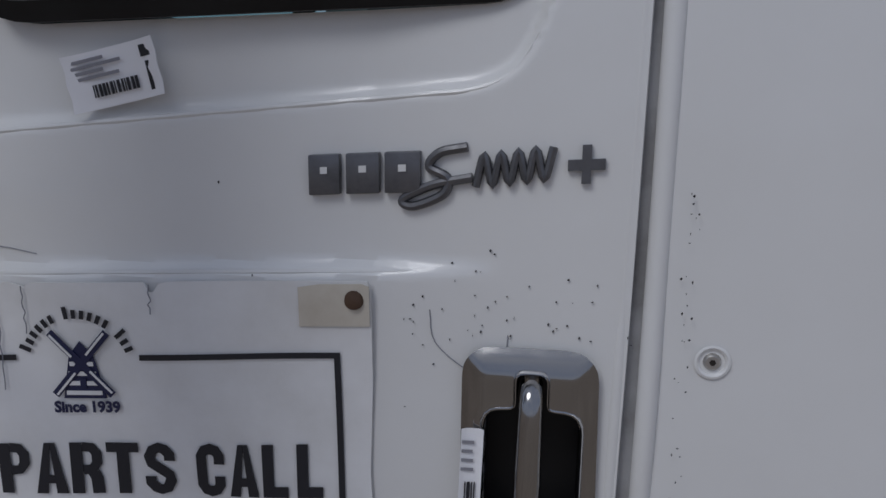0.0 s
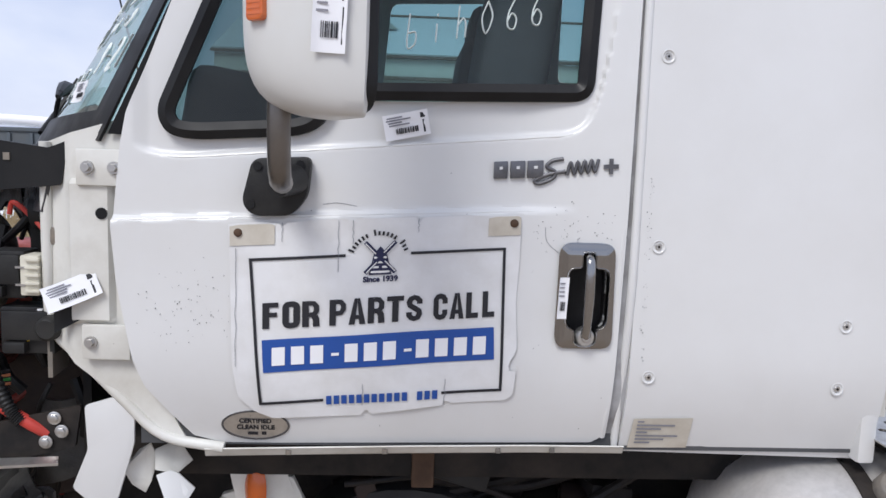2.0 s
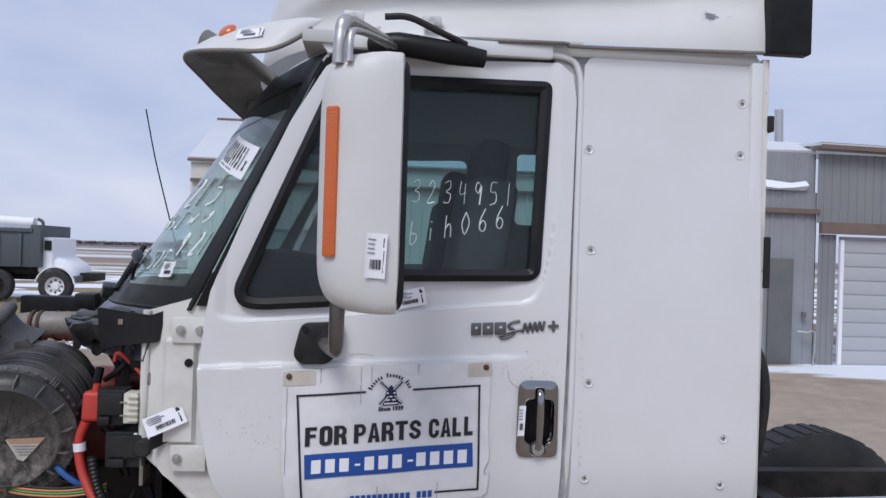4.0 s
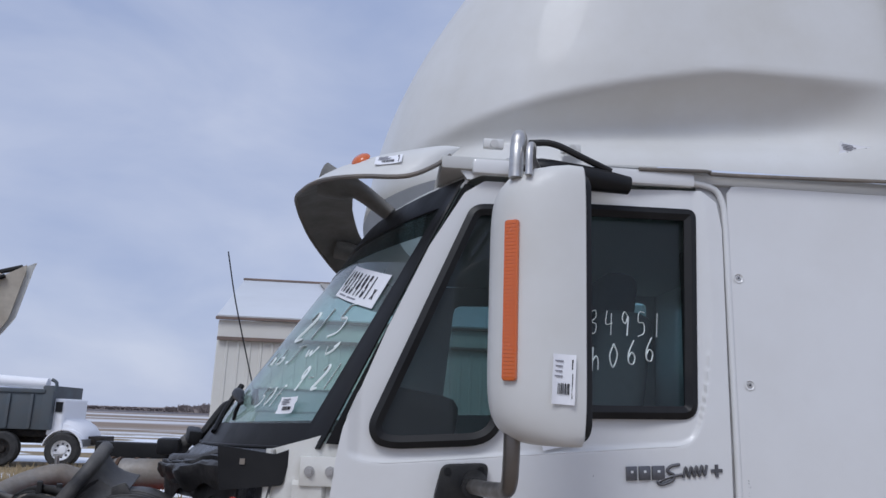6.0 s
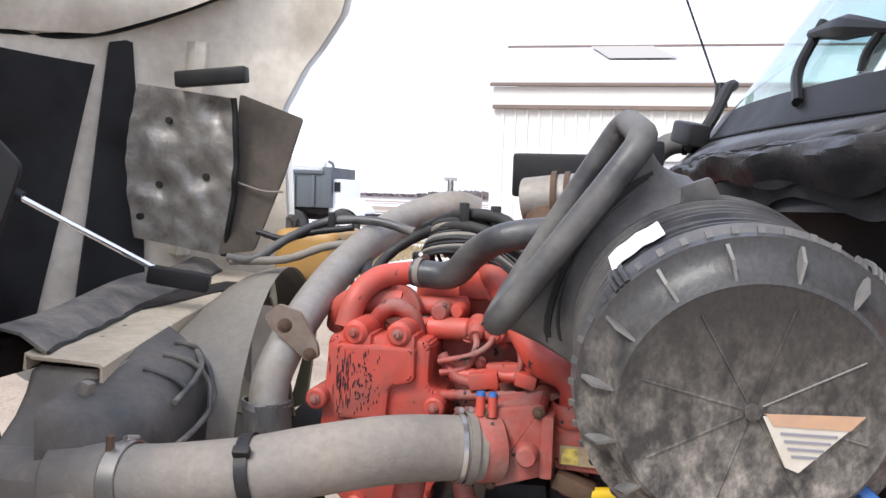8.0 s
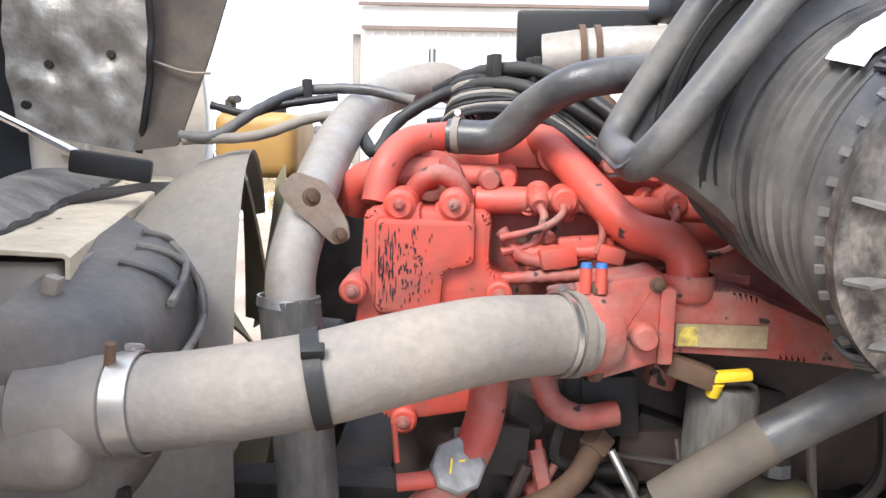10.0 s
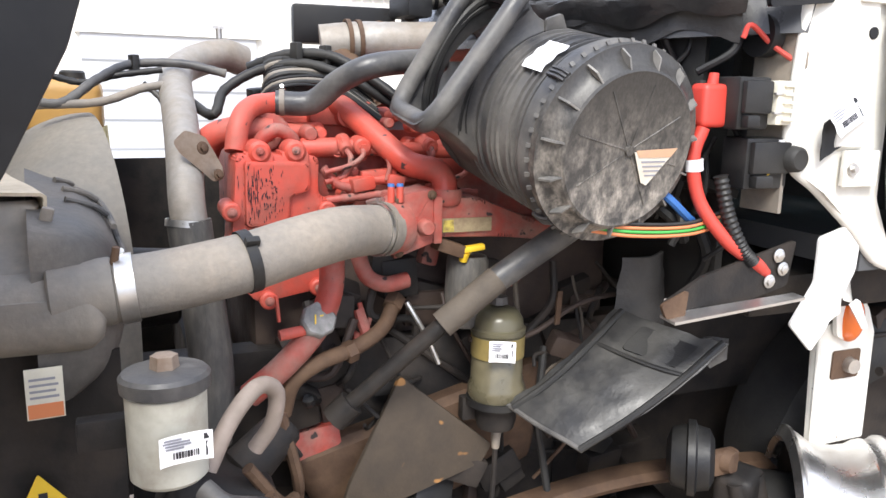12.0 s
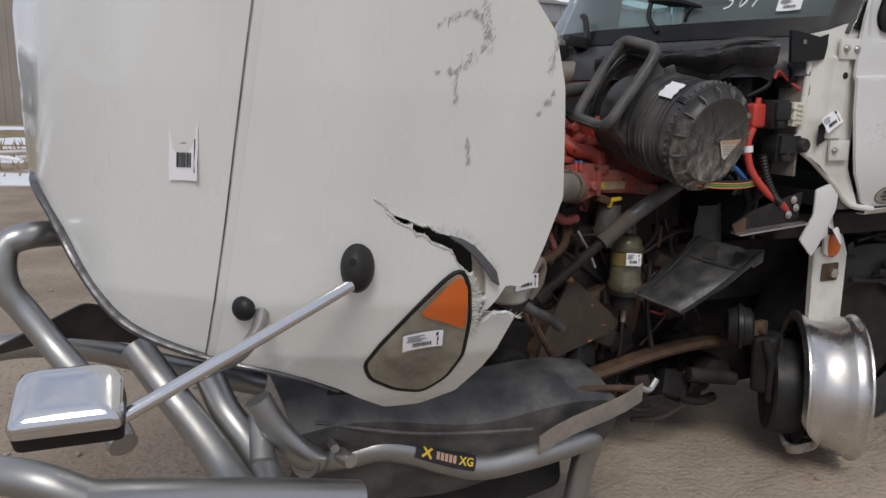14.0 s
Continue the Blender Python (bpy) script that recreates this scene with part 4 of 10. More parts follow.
part("print", bars(lambda s, t, d=0.0: lf(s, t, 0.0014 + d), [(0.885, 1.163 - 0.009 * k, 0.90 + 0.1 * ((k * 37) % 10) / 10 + 0.0, 1.167 - 0.009 * k) for k in range(7)], 0.0004), M_GREYINK, lab)

# oval badge
badge = thing("oval_badge", (0.05, side_y(1.14), 1.143), "worn oval silver idle-certification badge on the door", "badge")
ov = lambda s, t, d=0.0: left_side(0.050 + s, 1.140 + t, d) 
ell = lambda a, b: [(a * math.cos(2 * math.pi * k / 40), b * math.sin(2 * math.pi * k / 40)) for k in range(40)]
part("plate", slab(ell(0.074, 0.037), ov, 0.0015), M_STEEL, badge)
part("rim", ring_band(ell(0.069, 0.033), 0.004, ov, 0.0025, 0.003), M_EMBLEM, badge)
for words, t0 in (("CERTIFIED", 0.006), ("CLEAN IDLE", -0.010)):
    part("lettering", letters(words, 0.015, lambda s, t, d=0.0, t0=t0: ov(s, t + t0, 0.0016 + d), 0.0006), M_INK, badge)
part("print", bars(lambda s, t, d=0.0: ov(s, t, 0.0016 + d), [(-0.018, -0.024, 0.004, -0.017), (0.012, -0.024, 0.022, -0.016)], 0.0005), M_INK, badge)

# model emblem in plain shapes
emb = thing("model_emblem", (0.67, 0.0, 1.63), "dull chrome model emblem in raised shapes on the door", "emblem")
def ef(s, t, d=0.0):
    x, z = 0.543 + s * 0.96, 1.706 + 0.055 * s + t
    return door_map(x, z) - Vector((0, d - 0.001, 0))


for s0, w in ((0.0, 0.030), (0.036, 0.032), (0.073, 0.034)):
    part("block", slab([(s0, -0.018), (s0 + w, -0.018), (s0 + w, 0.018), (s0, 0.018)], ef, 0.009, 0.0015), M_EMBLEM, emb)
    part("block_inset", slab(rect(s0 + w * 0.40, 0.001, s0 + w * 0.62, 0.007), lambda s, t, d=0.0: ef(s, t, 0.0092 + d), 0.0012), M_WHITE, emb)
part("swash", tube([ef(0.150, 0.020, 0.004), ef(0.125, 0.016, 0.005), ef(0.115, 0.004, 0.005), ef(0.132, -0.006, 0.005), ef(0.128, -0.02, 0.005), ef(0.100, -0.030, 0.005), ef(0.090, -0.024, 0.005), ef(0.118, -0.012, 0.005), ef(0.155, -0.006, 0.005)], 0.0042, 8, 6), M_EMBLEM, emb)
part("script", tube([ef(0.158 + 0.0075 * k, (0.012 if k % 2 else -0.014) + 0.0006 * k, 0.005) for k in range(10)], 0.0036, 8, 5), M_EMBLEM, emb)
part("cross", join(slab(rect(0.238, -0.003, 0.270, 0.006), ef, 0.006), slab(rect(0.250, -0.014, 0.258, 0.018), lambda s, t, d=0.0: ef(s, t, d * 1.05), 0.006)), M_EMBLEM, emb)

# dealer sign
sign = thing("parts_sign", (0.30, -0.002, 1.20), "torn white vinyl parts sign screwed and taped to the door", "sign")


def sign_map(s, t, d=0.0):
    """Sign coordinates: s along the top edge from its upper left corner, t up."""
    z = 1.579 + (0.06 + 0.02 * min(1.0, max(0.0, -t / 0.15))) * s + t
    y = side_y(z) - 0.004 - 0.002 * (1 + math.sin(s * 23 + t * 17))
    return Vector((s, y - d, z))


OUT = [(0.0, 0.0), (0.06, 0.003), (0.105, -0.002), (0.11, -0.012), (0.115, 0.0), (0.24, 0.004), (0.252, -0.006), (0.26, 0.003), (0.385, 0.002), (0.39, -0.012), (0.40, 0.002), (0.603, 0.0),
       (0.603, -0.10), (0.599, -0.2), (0.605, -0.30), (0.588, -0.33), (0.592, -0.345), (0.606, -0.335), (0.602, -0.40), (0.585, -0.412), (0.47, -0.412), (0.455, -0.40), (0.45, -0.416), (0.30, -0.428), (0.286, -0.414), (0.28, -0.43), (0.09, -0.425), (0.05, -0.405),
       (0.018, -0.37), (0.008, -0.3), (0.004, -0.15)]
part("vinyl_sheet", skin(OUT, [], lambda s, t: sign_map(s, t), 0.012, 0.0015), M_SIGN, sign)
sg = lambda s, t, d=0.0: sign_map(s, t, 0.0022 + d)


def strip(fm, a, b, w, n=14):
    a, b = Vector(a), Vector(b)
    k = (b - a).normalized()
    o = Vector((-k.y, k.x)) * w / 2
    return sheet([[fm(*(a.lerp(b, i / n) + o)), fm(*(a.lerp(b, i / n) - o))] for i in range(n + 1)], 0.0005)


for a, b in (((0.042, -0.0755), (0.240, -0.0755)), ((0.375, -0.0755), (0.573, -0.0755)), ((0.570, -0.073), (0.574, -0.388)), ((0.045, -0.073), (0.065, -0.390)), ((0.063, -0.388), (0.197, -0.388)), ((0.448, -0.386), (0.576, -0.386))):
    part("border", strip(sg, a, b, 0.006), M_INK, sign, "black border line")
LW, LH, SW = 0.034, 0.059, 0.0128


def stroke(pts, w, fm, closed=False):
    """A flat band along a line of (s, t)."""
    p = [Vector(q) for q in pts]
    n = len(p)
    rows = []
    for k in range(n):
        a, b = (p[k - 1], p[(k + 1) % n]) if closed else (p[max(0, k - 1)], p[min(n - 1, k + 1)])
        t = (b - a).normalized()
        o = Vector((-t.y, t.x)) * w / 2
        rows.append([fm(*(p[k] + o)), fm(*(p[k] - o))])
    return sheet(rows + rows[:1] if closed else rows, 0.0005)


def heavy(c, fm):
    """One heavy condensed capital, foot at t = 0."""
    h = SW / 2
    if c == "O":
        return stroke(rounded([(h, h * 0.8), (LW - h, h * 0.8), (LW - h, LH - h * 0.8), (h, LH - h * 0.8)], 0.009, 5), SW, fm, True)
    if c == "C":
        return stroke([(LW - h, LH * 0.62), (LW - h, LH - 0.013), (LW - h - 0.004, LH - 0.007), (LW / 2, LH - 0.005), (h + 0.004, LH - 0.007), (h, LH - 0.013), (h, LH / 2), (h, 0.013), (h + 0.004, 0.007), (LW / 2, 0.005), (LW - h - 0.004, 0.007), (LW - h, 0.013), (LW - h, LH * 0.38)], SW * 0.95, fm)
    if c == "S":
        return stroke([(LW - h, LH * 0.66), (LW - h, LH - 0.013), (LW - h - 0.005, LH - 0.007), (LW / 2, LH - 0.005), (h + 0.004, LH - 0.008), (h, LH - 0.016), (h + 0.002, LH * 0.60), (LW / 2, LH * 0.5), (LW - h - 0.001, LH * 0.38), (LW - h, 0.016), (LW - h - 0.004, 0.007), (LW / 2, 0.005), (h + 0.005, 0.007), (h, 0.013), (h, LH * 0.34)], SW * 0.9, fm)
    if c == "A":
        return join(slab([(0, 0), (SW * 0.95, 0), (LW / 2 + 0.0005, LH * 0.86), (LW / 2 + 0.0005, LH), (LW * 0.34, LH)], fm, 0.0005), slab([(LW, 0), (LW * 0.66, LH), (LW / 2 + 0.0008, LH), (LW / 2 + 0.0008, LH * 0.86), (LW - SW * 0.95, 0)], fm, 0.0005), slab([(LW * 0.36, LH * 0.20), (LW * 0.64, LH * 0.20), (LW * 0.58, LH * 0.36), (LW * 0.42, LH * 0.36)], fm, 0.0005))
    stem = slab(rect(0, 0, SW, LH), fm, 0.0005)
    if c == "F":
        return join(stem, slab(rect(SW, LH - 0.011, LW * 0.9, LH), fm, 0.0005), slab(rect(SW, LH * 0.44, LW * 0.82, LH * 0.62), fm, 0.0005))
    if c == "L":
        return join(stem, slab(rect(SW, 0, LW * 0.85, 0.012), fm, 0.0005))
    if c == "T":
        stem.free()
        return join(slab(rect(LW / 2 - h, 0, LW / 2 + h, LH - 0.011), fm, 0.0005), slab(rect(0, LH - 0.011, LW, LH), fm, 0.0005))
    bowl = stroke([(SW, LH - 0.005), (LW - h - 0.005, LH - 0.006), (LW - h, LH - 0.013), (LW - h, LH * 0.60), (LW - h - 0.005, LH * 0.48), (SW, LH * 0.46)], SW * 0.85, fm)
    if c == "P":
        return join(stem, bowl)
    return join(stem, bowl, stroke([(LW - h - 0.004, LH * 0.42), (LW - h - 0.001, LH * 0.3), (LW - h, 0)], SW, fm))


for word, a, b in (("FOR", 0.070, 0.189), ("PARTS", 0.209, 0.403), ("CALL", 0.425, 0.558)):
    pitch = (b - a + 0.0045) / len(word)
    for k, c in enumerate(word):
        part("headline_letter", heavy(c, lambda s, t, d=0.0, x1=a + pitch * k, q=(pitch - 0.0045) / LW: sg(x1 + s * q, -0.2235 + t * 0.93, d)), M_INK, sign, "bold black capital")
part("blue_band", skin([(0.072, -0.318), (0.557, -0.316), (0.554, -0.246), (0.069, -0.247)], [], lambda s, t: sg(s, t), 0.012, 0.0006), M_BLUE, sign, "blue band")
digit_map = lambda s, t, d=0.0: sg(s, t, 0.001 + d)
for first, count in ((0.090, 3), (0.242, 3), (0.391, 4)):
    for k in range(count):
        part("white_bar", bars(digit_map, [(first + 0.0400 * k, -0.303, first + 0.0400 * k + 0.027, -0.264)]), M_PAPER, sign, "white bar")
for x0 in (0.214, 0.366):
    part("dash", bars(digit_map, [(x0, -0.288, x0 + 0.016, -0.282)]), M_PAPER, sign)
for k in range(15):
    if k != 11:
        x0 = 0.203 + 0.0161 * k
        part("blue_bar", bars(sg, [(x0, -0.399, x0 + 0.0115, -0.379)]), M_BLUE, sign, "blue bar")
mill = part("windmill_mark", slab([(0.2885, -0.120), (0.3355, -0.120), (0.3255, -0.074), (0.312, -0.058), (0.2985, -0.074)], sg, 0.0006), M_NAVY, sign, "navy windmill mark")
mill_up = lambda s, t, d=0.0: sg(s, t, 0.0008 + d)
for k in range(4):
    w = 0.0195 - 0.0022 * k
    part("white_course", bars(mill_up, [(0.312 - w, -0.116 + 0.0105 * k, 0.312 + w, -0.1115 + 0.0105 * k)]), M_SIGN, mill)
part("mill_door", bars(lambda s, t, d=0.0: sg(s, t, 0.0014 + d), [(0.309, -0.108, 0.316, -0.098)]), M_NAVY, mill)
hub = Vector((0.312, -0.082))
for da in (0.82, -0.82, math.pi - 0.82, math.pi + 0.82):
    r_ = Vector((math.cos(da), math.sin(da)))
    o_ = Vector((-r_.y, r_.x))
    sail = part("sail", strip(lambda s, t: sg(s, t, 0.0018), hub, hub + r_ * 0.046, 0.0085, 6), M_NAVY, mill)
    part("sail_gap", strip(lambda s, t: sg(s, t, 0.0026), hub + r_ * 0.012 + o_ * 0.0016, hub + r_ * 0.044 + o_ * 0.0016, 0.0024, 6), M_SIGN, sail)
part("date_line", letters("Since 1939", 0.0165, lambda s, t, d=0.0: sg(0.313 + s, -0.135 + t, d), 0.0008), M_NAVY, sign)
for k in range(17):
    if k not in (6, 13):
        a = radians(157 - 134 * k / 16)
        c_, t_ = Vector((0.309 + 0.060 * math.cos(a), -0.090 + 0.060 * math.sin(a))), Vector((-math.sin(a), math.cos(a)))
        n_ = Vector((math.cos(a), math.sin(a)))
        part("arched_bar", strip(lambda s, t: sg(s, t, 0.0004), c_ - n_ * 0.004, c_ + n_ * (0.009 if k in (0, 7, 14) else 0.005), 0.0045, 3), M_INK, sign, "small black bar of an arched line")
for a, b, c in (((0.003, -0.045), (0.095, -0.002), (0.02, -0.018)), ((0.535, -0.045), (0.602, -0.002), (0.588, -0.018))):
    part("tape", skin(rect(*a, *b), [], lambda s, t: sg(s, t), 0.02, 0.0008), M_TAPE, sign, "yellowed clear tape")
    part("fixing_screw", rev([(0, 0.009), (0.004, 0.008), (0.006, 0.004), (0.006, 0)], sg(*c), (0, -1, 0), 14), M_RUST, sign, "rusty screw and washer")
for k, (s, h) in enumerate(((0.225, 0.11), (0.11, 0.04), (0.255, 0.05), (0.39, 0.03), (0.015, 0.25), (0.455, 0.06), (0.28, 0.05))):
    top = 0.0 if k < 4 else (-0.05 if k == 4 else -0.355)
    part("crease_line", tube([sg(s + 0.0035 * noise.noise((j * 0.9, k, 0)), top - h * j / 9, 0.0003) for j in range(10)], 0.0006, 5, 2), M_GREYINK, sign)

# scrapes and chips on the door
rnd = random.Random(11)
chips = bmesh.new()
for k in range(260):
    r = rnd.random()
    if r < 0.45:
        x, z = rnd.gauss(-0.05, 0.10), rnd.gauss(1.41, 0.045)
    elif r < 0.7:
        x, z = rnd.gauss(0.72, 0.06), rnd.gauss(1.58, 0.03)
    elif r < 0.85:
        x, z = 0.868 + rnd.uniform(0, 0.012), rnd.uniform(1.30, 1.70)
    else:
        x, z = rnd.uniform(0.0, 0.8), rnd.uniform(1.1, 1.7)
    if not (-0.2 < x < 0.91) or (-0.0 < x < 0.61 and 1.18 < z < 1.61) or (0.68 < x < 0.82 and 1.31 < z < 1.56) or (-0.16 < x < 0.22 and z > 1.72):
        continue
    w, h = rnd.uniform(0.0003, 0.0013), rnd.uniform(0.0003, 0.0017)
    q = [(x - w, z), (x, z - h), (x + w, z + h * 0.2), (x + w * 0.3, z + h)]
    base = door_map(x, z).y if x < 0.83 else side_y(z) - 0.002
    chips = join(chips, slab(q, lambda s, t, d=0.0, b=base: Vector((s, b - 0.0012 - d, t)), 0.0008))
solo("paint_chips", chips, M_INK, "dark stone chips and scratches in the white door paint", "paint chips", kind="stuff")
for pts in ([(0.655, 1.59), (0.66, 1.56), (0.69, 1.535), (0.72, 1.525), (0.725, 1.57)], [(0.19, 1.624), (0.22, 1.628), (0.26, 1.622)]):
    solo("paint_scratch", tube([(x, door_map(x, z).y - 0.001, z) for x, z in pts], 0.0005, 5, 4), M_GREYINK, "thin curved scratch in the door paint", "scratch")

# marker writing
def chalk(strokes, fmap, r=0.004):
    out = bmesh.new()
    for st in strokes:
        out = join(out, tube([fmap(*p) for p in st], r, 6, 4, flat=0.4))
    return out


GLYPH = {"3": [[(0.1, 0.9), (0.5, 1.0), (0.55, 0.7), (0.25, 0.52), (0.6, 0.4), (0.5, 0.05), (0.05, 0.05)]], "2": [[(0.1, 0.75), (0.35, 1.0), (0.55, 0.75), (0.3, 0.35), (0.05, 0.0), (0.6, 0.05)]],
         "4": [[(0.15, 1.0), (0.1, 0.45), (0.6, 0.5)], [(0.5, 0.9), (0.5, 0.0)]], "9": [[(0.55, 0.8), (0.25, 1.0), (0.1, 0.7), (0.35, 0.5), (0.55, 0.8), (0.5, 0.0)]],
         "5": [[(0.55, 1.0), (0.15, 1.0), (0.1, 0.6), (0.5, 0.55), (0.55, 0.15), (0.1, 0.0)]], "1": [[(0.3, 1.0), (0.28, 0.0)]], "0": [[(0.3, 1.0), (0.05, 0.5), (0.3, 0.0), (0.58, 0.5), (0.3, 1.0)]],
         "6": [[(0.45, 1.0), (0.12, 0.5), (0.15, 0.1), (0.45, 0.0), (0.55, 0.3), (0.3, 0.5), (0.12, 0.3)]], "b": [[(0.15, 1.0), (0.12, 0.0), (0.5, 0.05), (0.5, 0.4), (0.14, 0.42)]],
         "i": [[(0.3, 0.55), (0.3, 0.0)], [(0.3, 0.8), (0.32, 0.84), (0.3, 0.86)]], "h": [[(0.12, 1.0), (0.1, 0.0)], [(0.1, 0.4), (0.35, 0.6), (0.5, 0.4), (0.52, 0.0)]],
         "x": [[(0.0, 1.0), (0.6, 0.0)], [(0.6, 1.0), (0.0, 0.0)]], "-": [[(0.1, 0.5), (0.5, 0.52)]]}


GLYPH["f"] = [[(0.5, 0.9), (0.3, 1.0), (0.2, 0.6), (0.15, -0.1)], [(0.0, 0.5), (0.45, 0.55)]]
GLYPH["j"] = [[(0.4, 1.0), (0.35, 0.1), (0.1, -0.2), (0.0, 0.0)], [(0.1, 1.0), (0.6, 1.0)]]
GLYPH["w"] = [[(0.0, 0.6), (0.15, 0.1), (0.3, 0.5), (0.42, 0.1), (0.6, 0.7)]]
GLYPH["v"] = [[(0.0, 0.6), (0.2, 0.05), (0.5, 0.3), (0.55, 0.75), (0.4, 0.5)]]


def scrawl(text, corner, along_s, along_t, fmap, r, parent):
    """Marker characters, one part each: corner, step to the next character, and height, in the surface's own (s, t)."""
    c, a, b = Vector(corner), Vector(along_s), Vector(along_t)
    for k, ch in enumerate(text):
        part("marker_character", chalk([[tuple(c + a * (k + 0.8 * s) + b * t) for s, t in g] for g in GLYPH[ch]], fmap, r), M_CHALK, parent, "white marker character")


wm = lambda s, t: left_side(s, t, -0.022)
scrawl("3234951", (0.355, 2.076), (0.0465, 0.0), (0.004, 0.068), wm, 0.0026, dg)
scrawl("bih066", (0.350, 1.952), (0.0515, 0.0105), (0.004, 0.066), wm, 0.0044, dg)
sw = lambda y, v: shield(y, v, 0.005)
scrawl("215", (0.50, 0.430), (-0.108, -0.005), (-0.02, 0.125), sw, 0.0052, glass)
scrawl("hbjwv", (0.62, 0.33), (-0.095, 0.002), (-0.01, 0.06), sw, 0.0035, glass)
scrawl("9-21", (0.275, 0.200), (-0.043, 0.0), (-0.006, 0.095), sw, 0.0042, glass)
scrawl("50f", (0.43, 0.14), (-0.045, 0.004), (-0.006, 0.075), sw, 0.0035, glass)
stk = thing("stock_sticker", shield(0.2, 0.66), "white stock-number sticker on the windshield", "sticker")
skm = lambda s, t, d=0.0: shield(0.42 - 0.28 * s, 0.625 - 0.115 * s + 0.135 * t, 0.007 + d)
part("slip", sheet([[skm(k / 12, j / 4) for j in range(5)] for k in range(13)], 0.001), M_PAPER, stk)
for k, c in enumerate("43234951"):
    part("digit", letters(c, 0.95, lambda s, t, d=0.0, k=k: skm(0.085 + 0.098 * k + s * 0.12, 0.24 + t * 0.9, 0.002 + d * 0.2), 0.05), M_INK, stk)
part("letter", letters("x", 0.6, lambda s, t, d=0.0: skm(0.89 + s * 0.14, 0.26 + t * 0.9, 0.002 + d * 0.2), 0.03), M_INK, stk)
part("print", bars(lambda s, t, d=0.0: skm(s, t, 0.0015), [(0.1, 0.08, 0.32, 0.13), (0.36, 0.08, 0.60, 0.13)], 0.0005), M_GREYINK, stk)
paper_tag(shield(0.25, 0.105, 0.014), (0.62, -0.78, 0.05), (0.30, 0.05, 0.9), 0.085, 0.05, "small white parts tag on the windshield corner", 9, False)

# main side mirror
mirror = thing("side_mirror", (0.15, -0.02, 1.65), "tall white side mirror with amber strip on bent steel arm", "mirror")
MPLAN = [(0.306, -0.462), (0.300, -0.476), (0.262, -0.481), (0.215, -0.478), (0.165, -0.464), (0.132, -0.440), (0.113, -0.405), (0.109, -0.360), (0.126, -0.305), (0.160, -0.268), (0.205, -0.252), (0.219, -0.262)]
MTOP, MBOT = 2.388, 1.782


def mirror_row(z, grow=0.0):
    """The shell's outline at a height: full in the middle, drawn in at the rounded top and foot."""
    v = (z - (MTOP + MBOT) / 2) / ((MTOP - MBOT) / 2)
    e = max(0.0, 1 - abs(v) ** 7.5) ** (1 / 2.4)
    lean = 0.30 if v < 0 else 0.16
    row = []
    for x, y in MPLAN:
        f = 1 - (1 - e) * (lean + 0.45 * max(0.0, (0.26 - x) / 0.15))
        gx, gy = 0.275, -0.375
        row.append(Vector((gx + (x - gx) * f * (1 + grow), gy + (y - gy) * f * (1 + grow), z)))
    return row


MZ = [MBOT + (MTOP - MBOT) * (0.5 - 0.5 * math.cos(math.pi * k / 40)) for k in range(41)]
shell = sheet([mirror_row(z) for z in MZ], closed=True)
shell.faces.new(list(shell.verts)[: len(MPLAN)])
shell.faces.new(list(shell.verts)[-len(MPLAN):])
part("shell", shell, M_FAIR, mirror, "white mirror shell", sharp=55)
GN = Vector((0.905, 0.425, 0.0)).normalized()
GX = Vector((0.425, -0.905, 0.0)).normalized()
gface = rounded(rect(-0.109, -0.296, 0.112, 0.296), 0.05, 7)
gm = lambda s, t, d: Vector((0.2635, -0.362, 2.085)) + GX * s + Vector((0, 0, t)) + GN * d
part("glass_rim", slab(gface, lambda s, t, d: gm(s, t, d - 0.014), 0.022, 0.004), M_TRIM, mirror, "black rim behind the shell")
part("mirror_glass", slab([(s * 0.9, t * 0.95) for s, t in gface], lambda s, t, d: gm(s, t, 0.009 + d), 0.002), M_CHROME, mirror, "mirror glass")
SX = Vector((0.82, -0.57, 0.0)).normalized()
SN = Vector((-0.57, -0.82, 0.0)).normalized()
sm = lambda s, t, d: Vector((0.1425, -0.4535, 2.086)) + SX * s + Vector((0, 0, t)) + SN * d
amb = part("amber_strip", slab(rounded(rect(-0.0165, -0.174, 0.0165, 0.172), 0.008), lambda s, t, d: sm(s, t, -0.006 + d), 0.011, 0.003), M_AMBER, mirror, "long amber turn-signal strip")
for k in range(42):
    part("rib", slab(rect(-0.013, -0.166 + 0.008 * k, 0.013, -0.1615 + 0.008 * k), lambda s, t, d: sm(s, t, 0.0045 + d), 0.0012), M_AMBER, amb)
part("arm", tube([(0.152, -0.435, 2.36), (0.155, -0.432, 2.43), (0.165, -0.405, 2.470), (0.21, -0.22, 2.505), (0.29, 0.02, 2.530)], 0.0165, 12, 6), M_STEEL, mirror, "bent pale steel upper arm")
part("brace", tube([(0.176, -0.462, 2.36), (0.179, -0.455, 2.425), (0.195, -0.41, 2.445), (0.24, -0.20, 2.49), (0.31, 0.02, 2.520)], 0.0085, 10, 6), M_STEEL, mirror, "thin pale brace")
part("arm", tube([(0.164, -0.380, 1.85), (0.163, -0.378, 1.75), (0.161, -0.352, 1.690), (0.150, -0.26, 1.676), (0.12, -0.08, 1.668)], 0.0185, 12, 7), M_ARM, mirror, "bent steel lower arm")
foot = rounded([(0.028, 1.625), (0.05, 1.715), (0.17, 1.722), (0.162, 1.64), (0.13, 1.60), (0.05, 1.598)], 0.02)
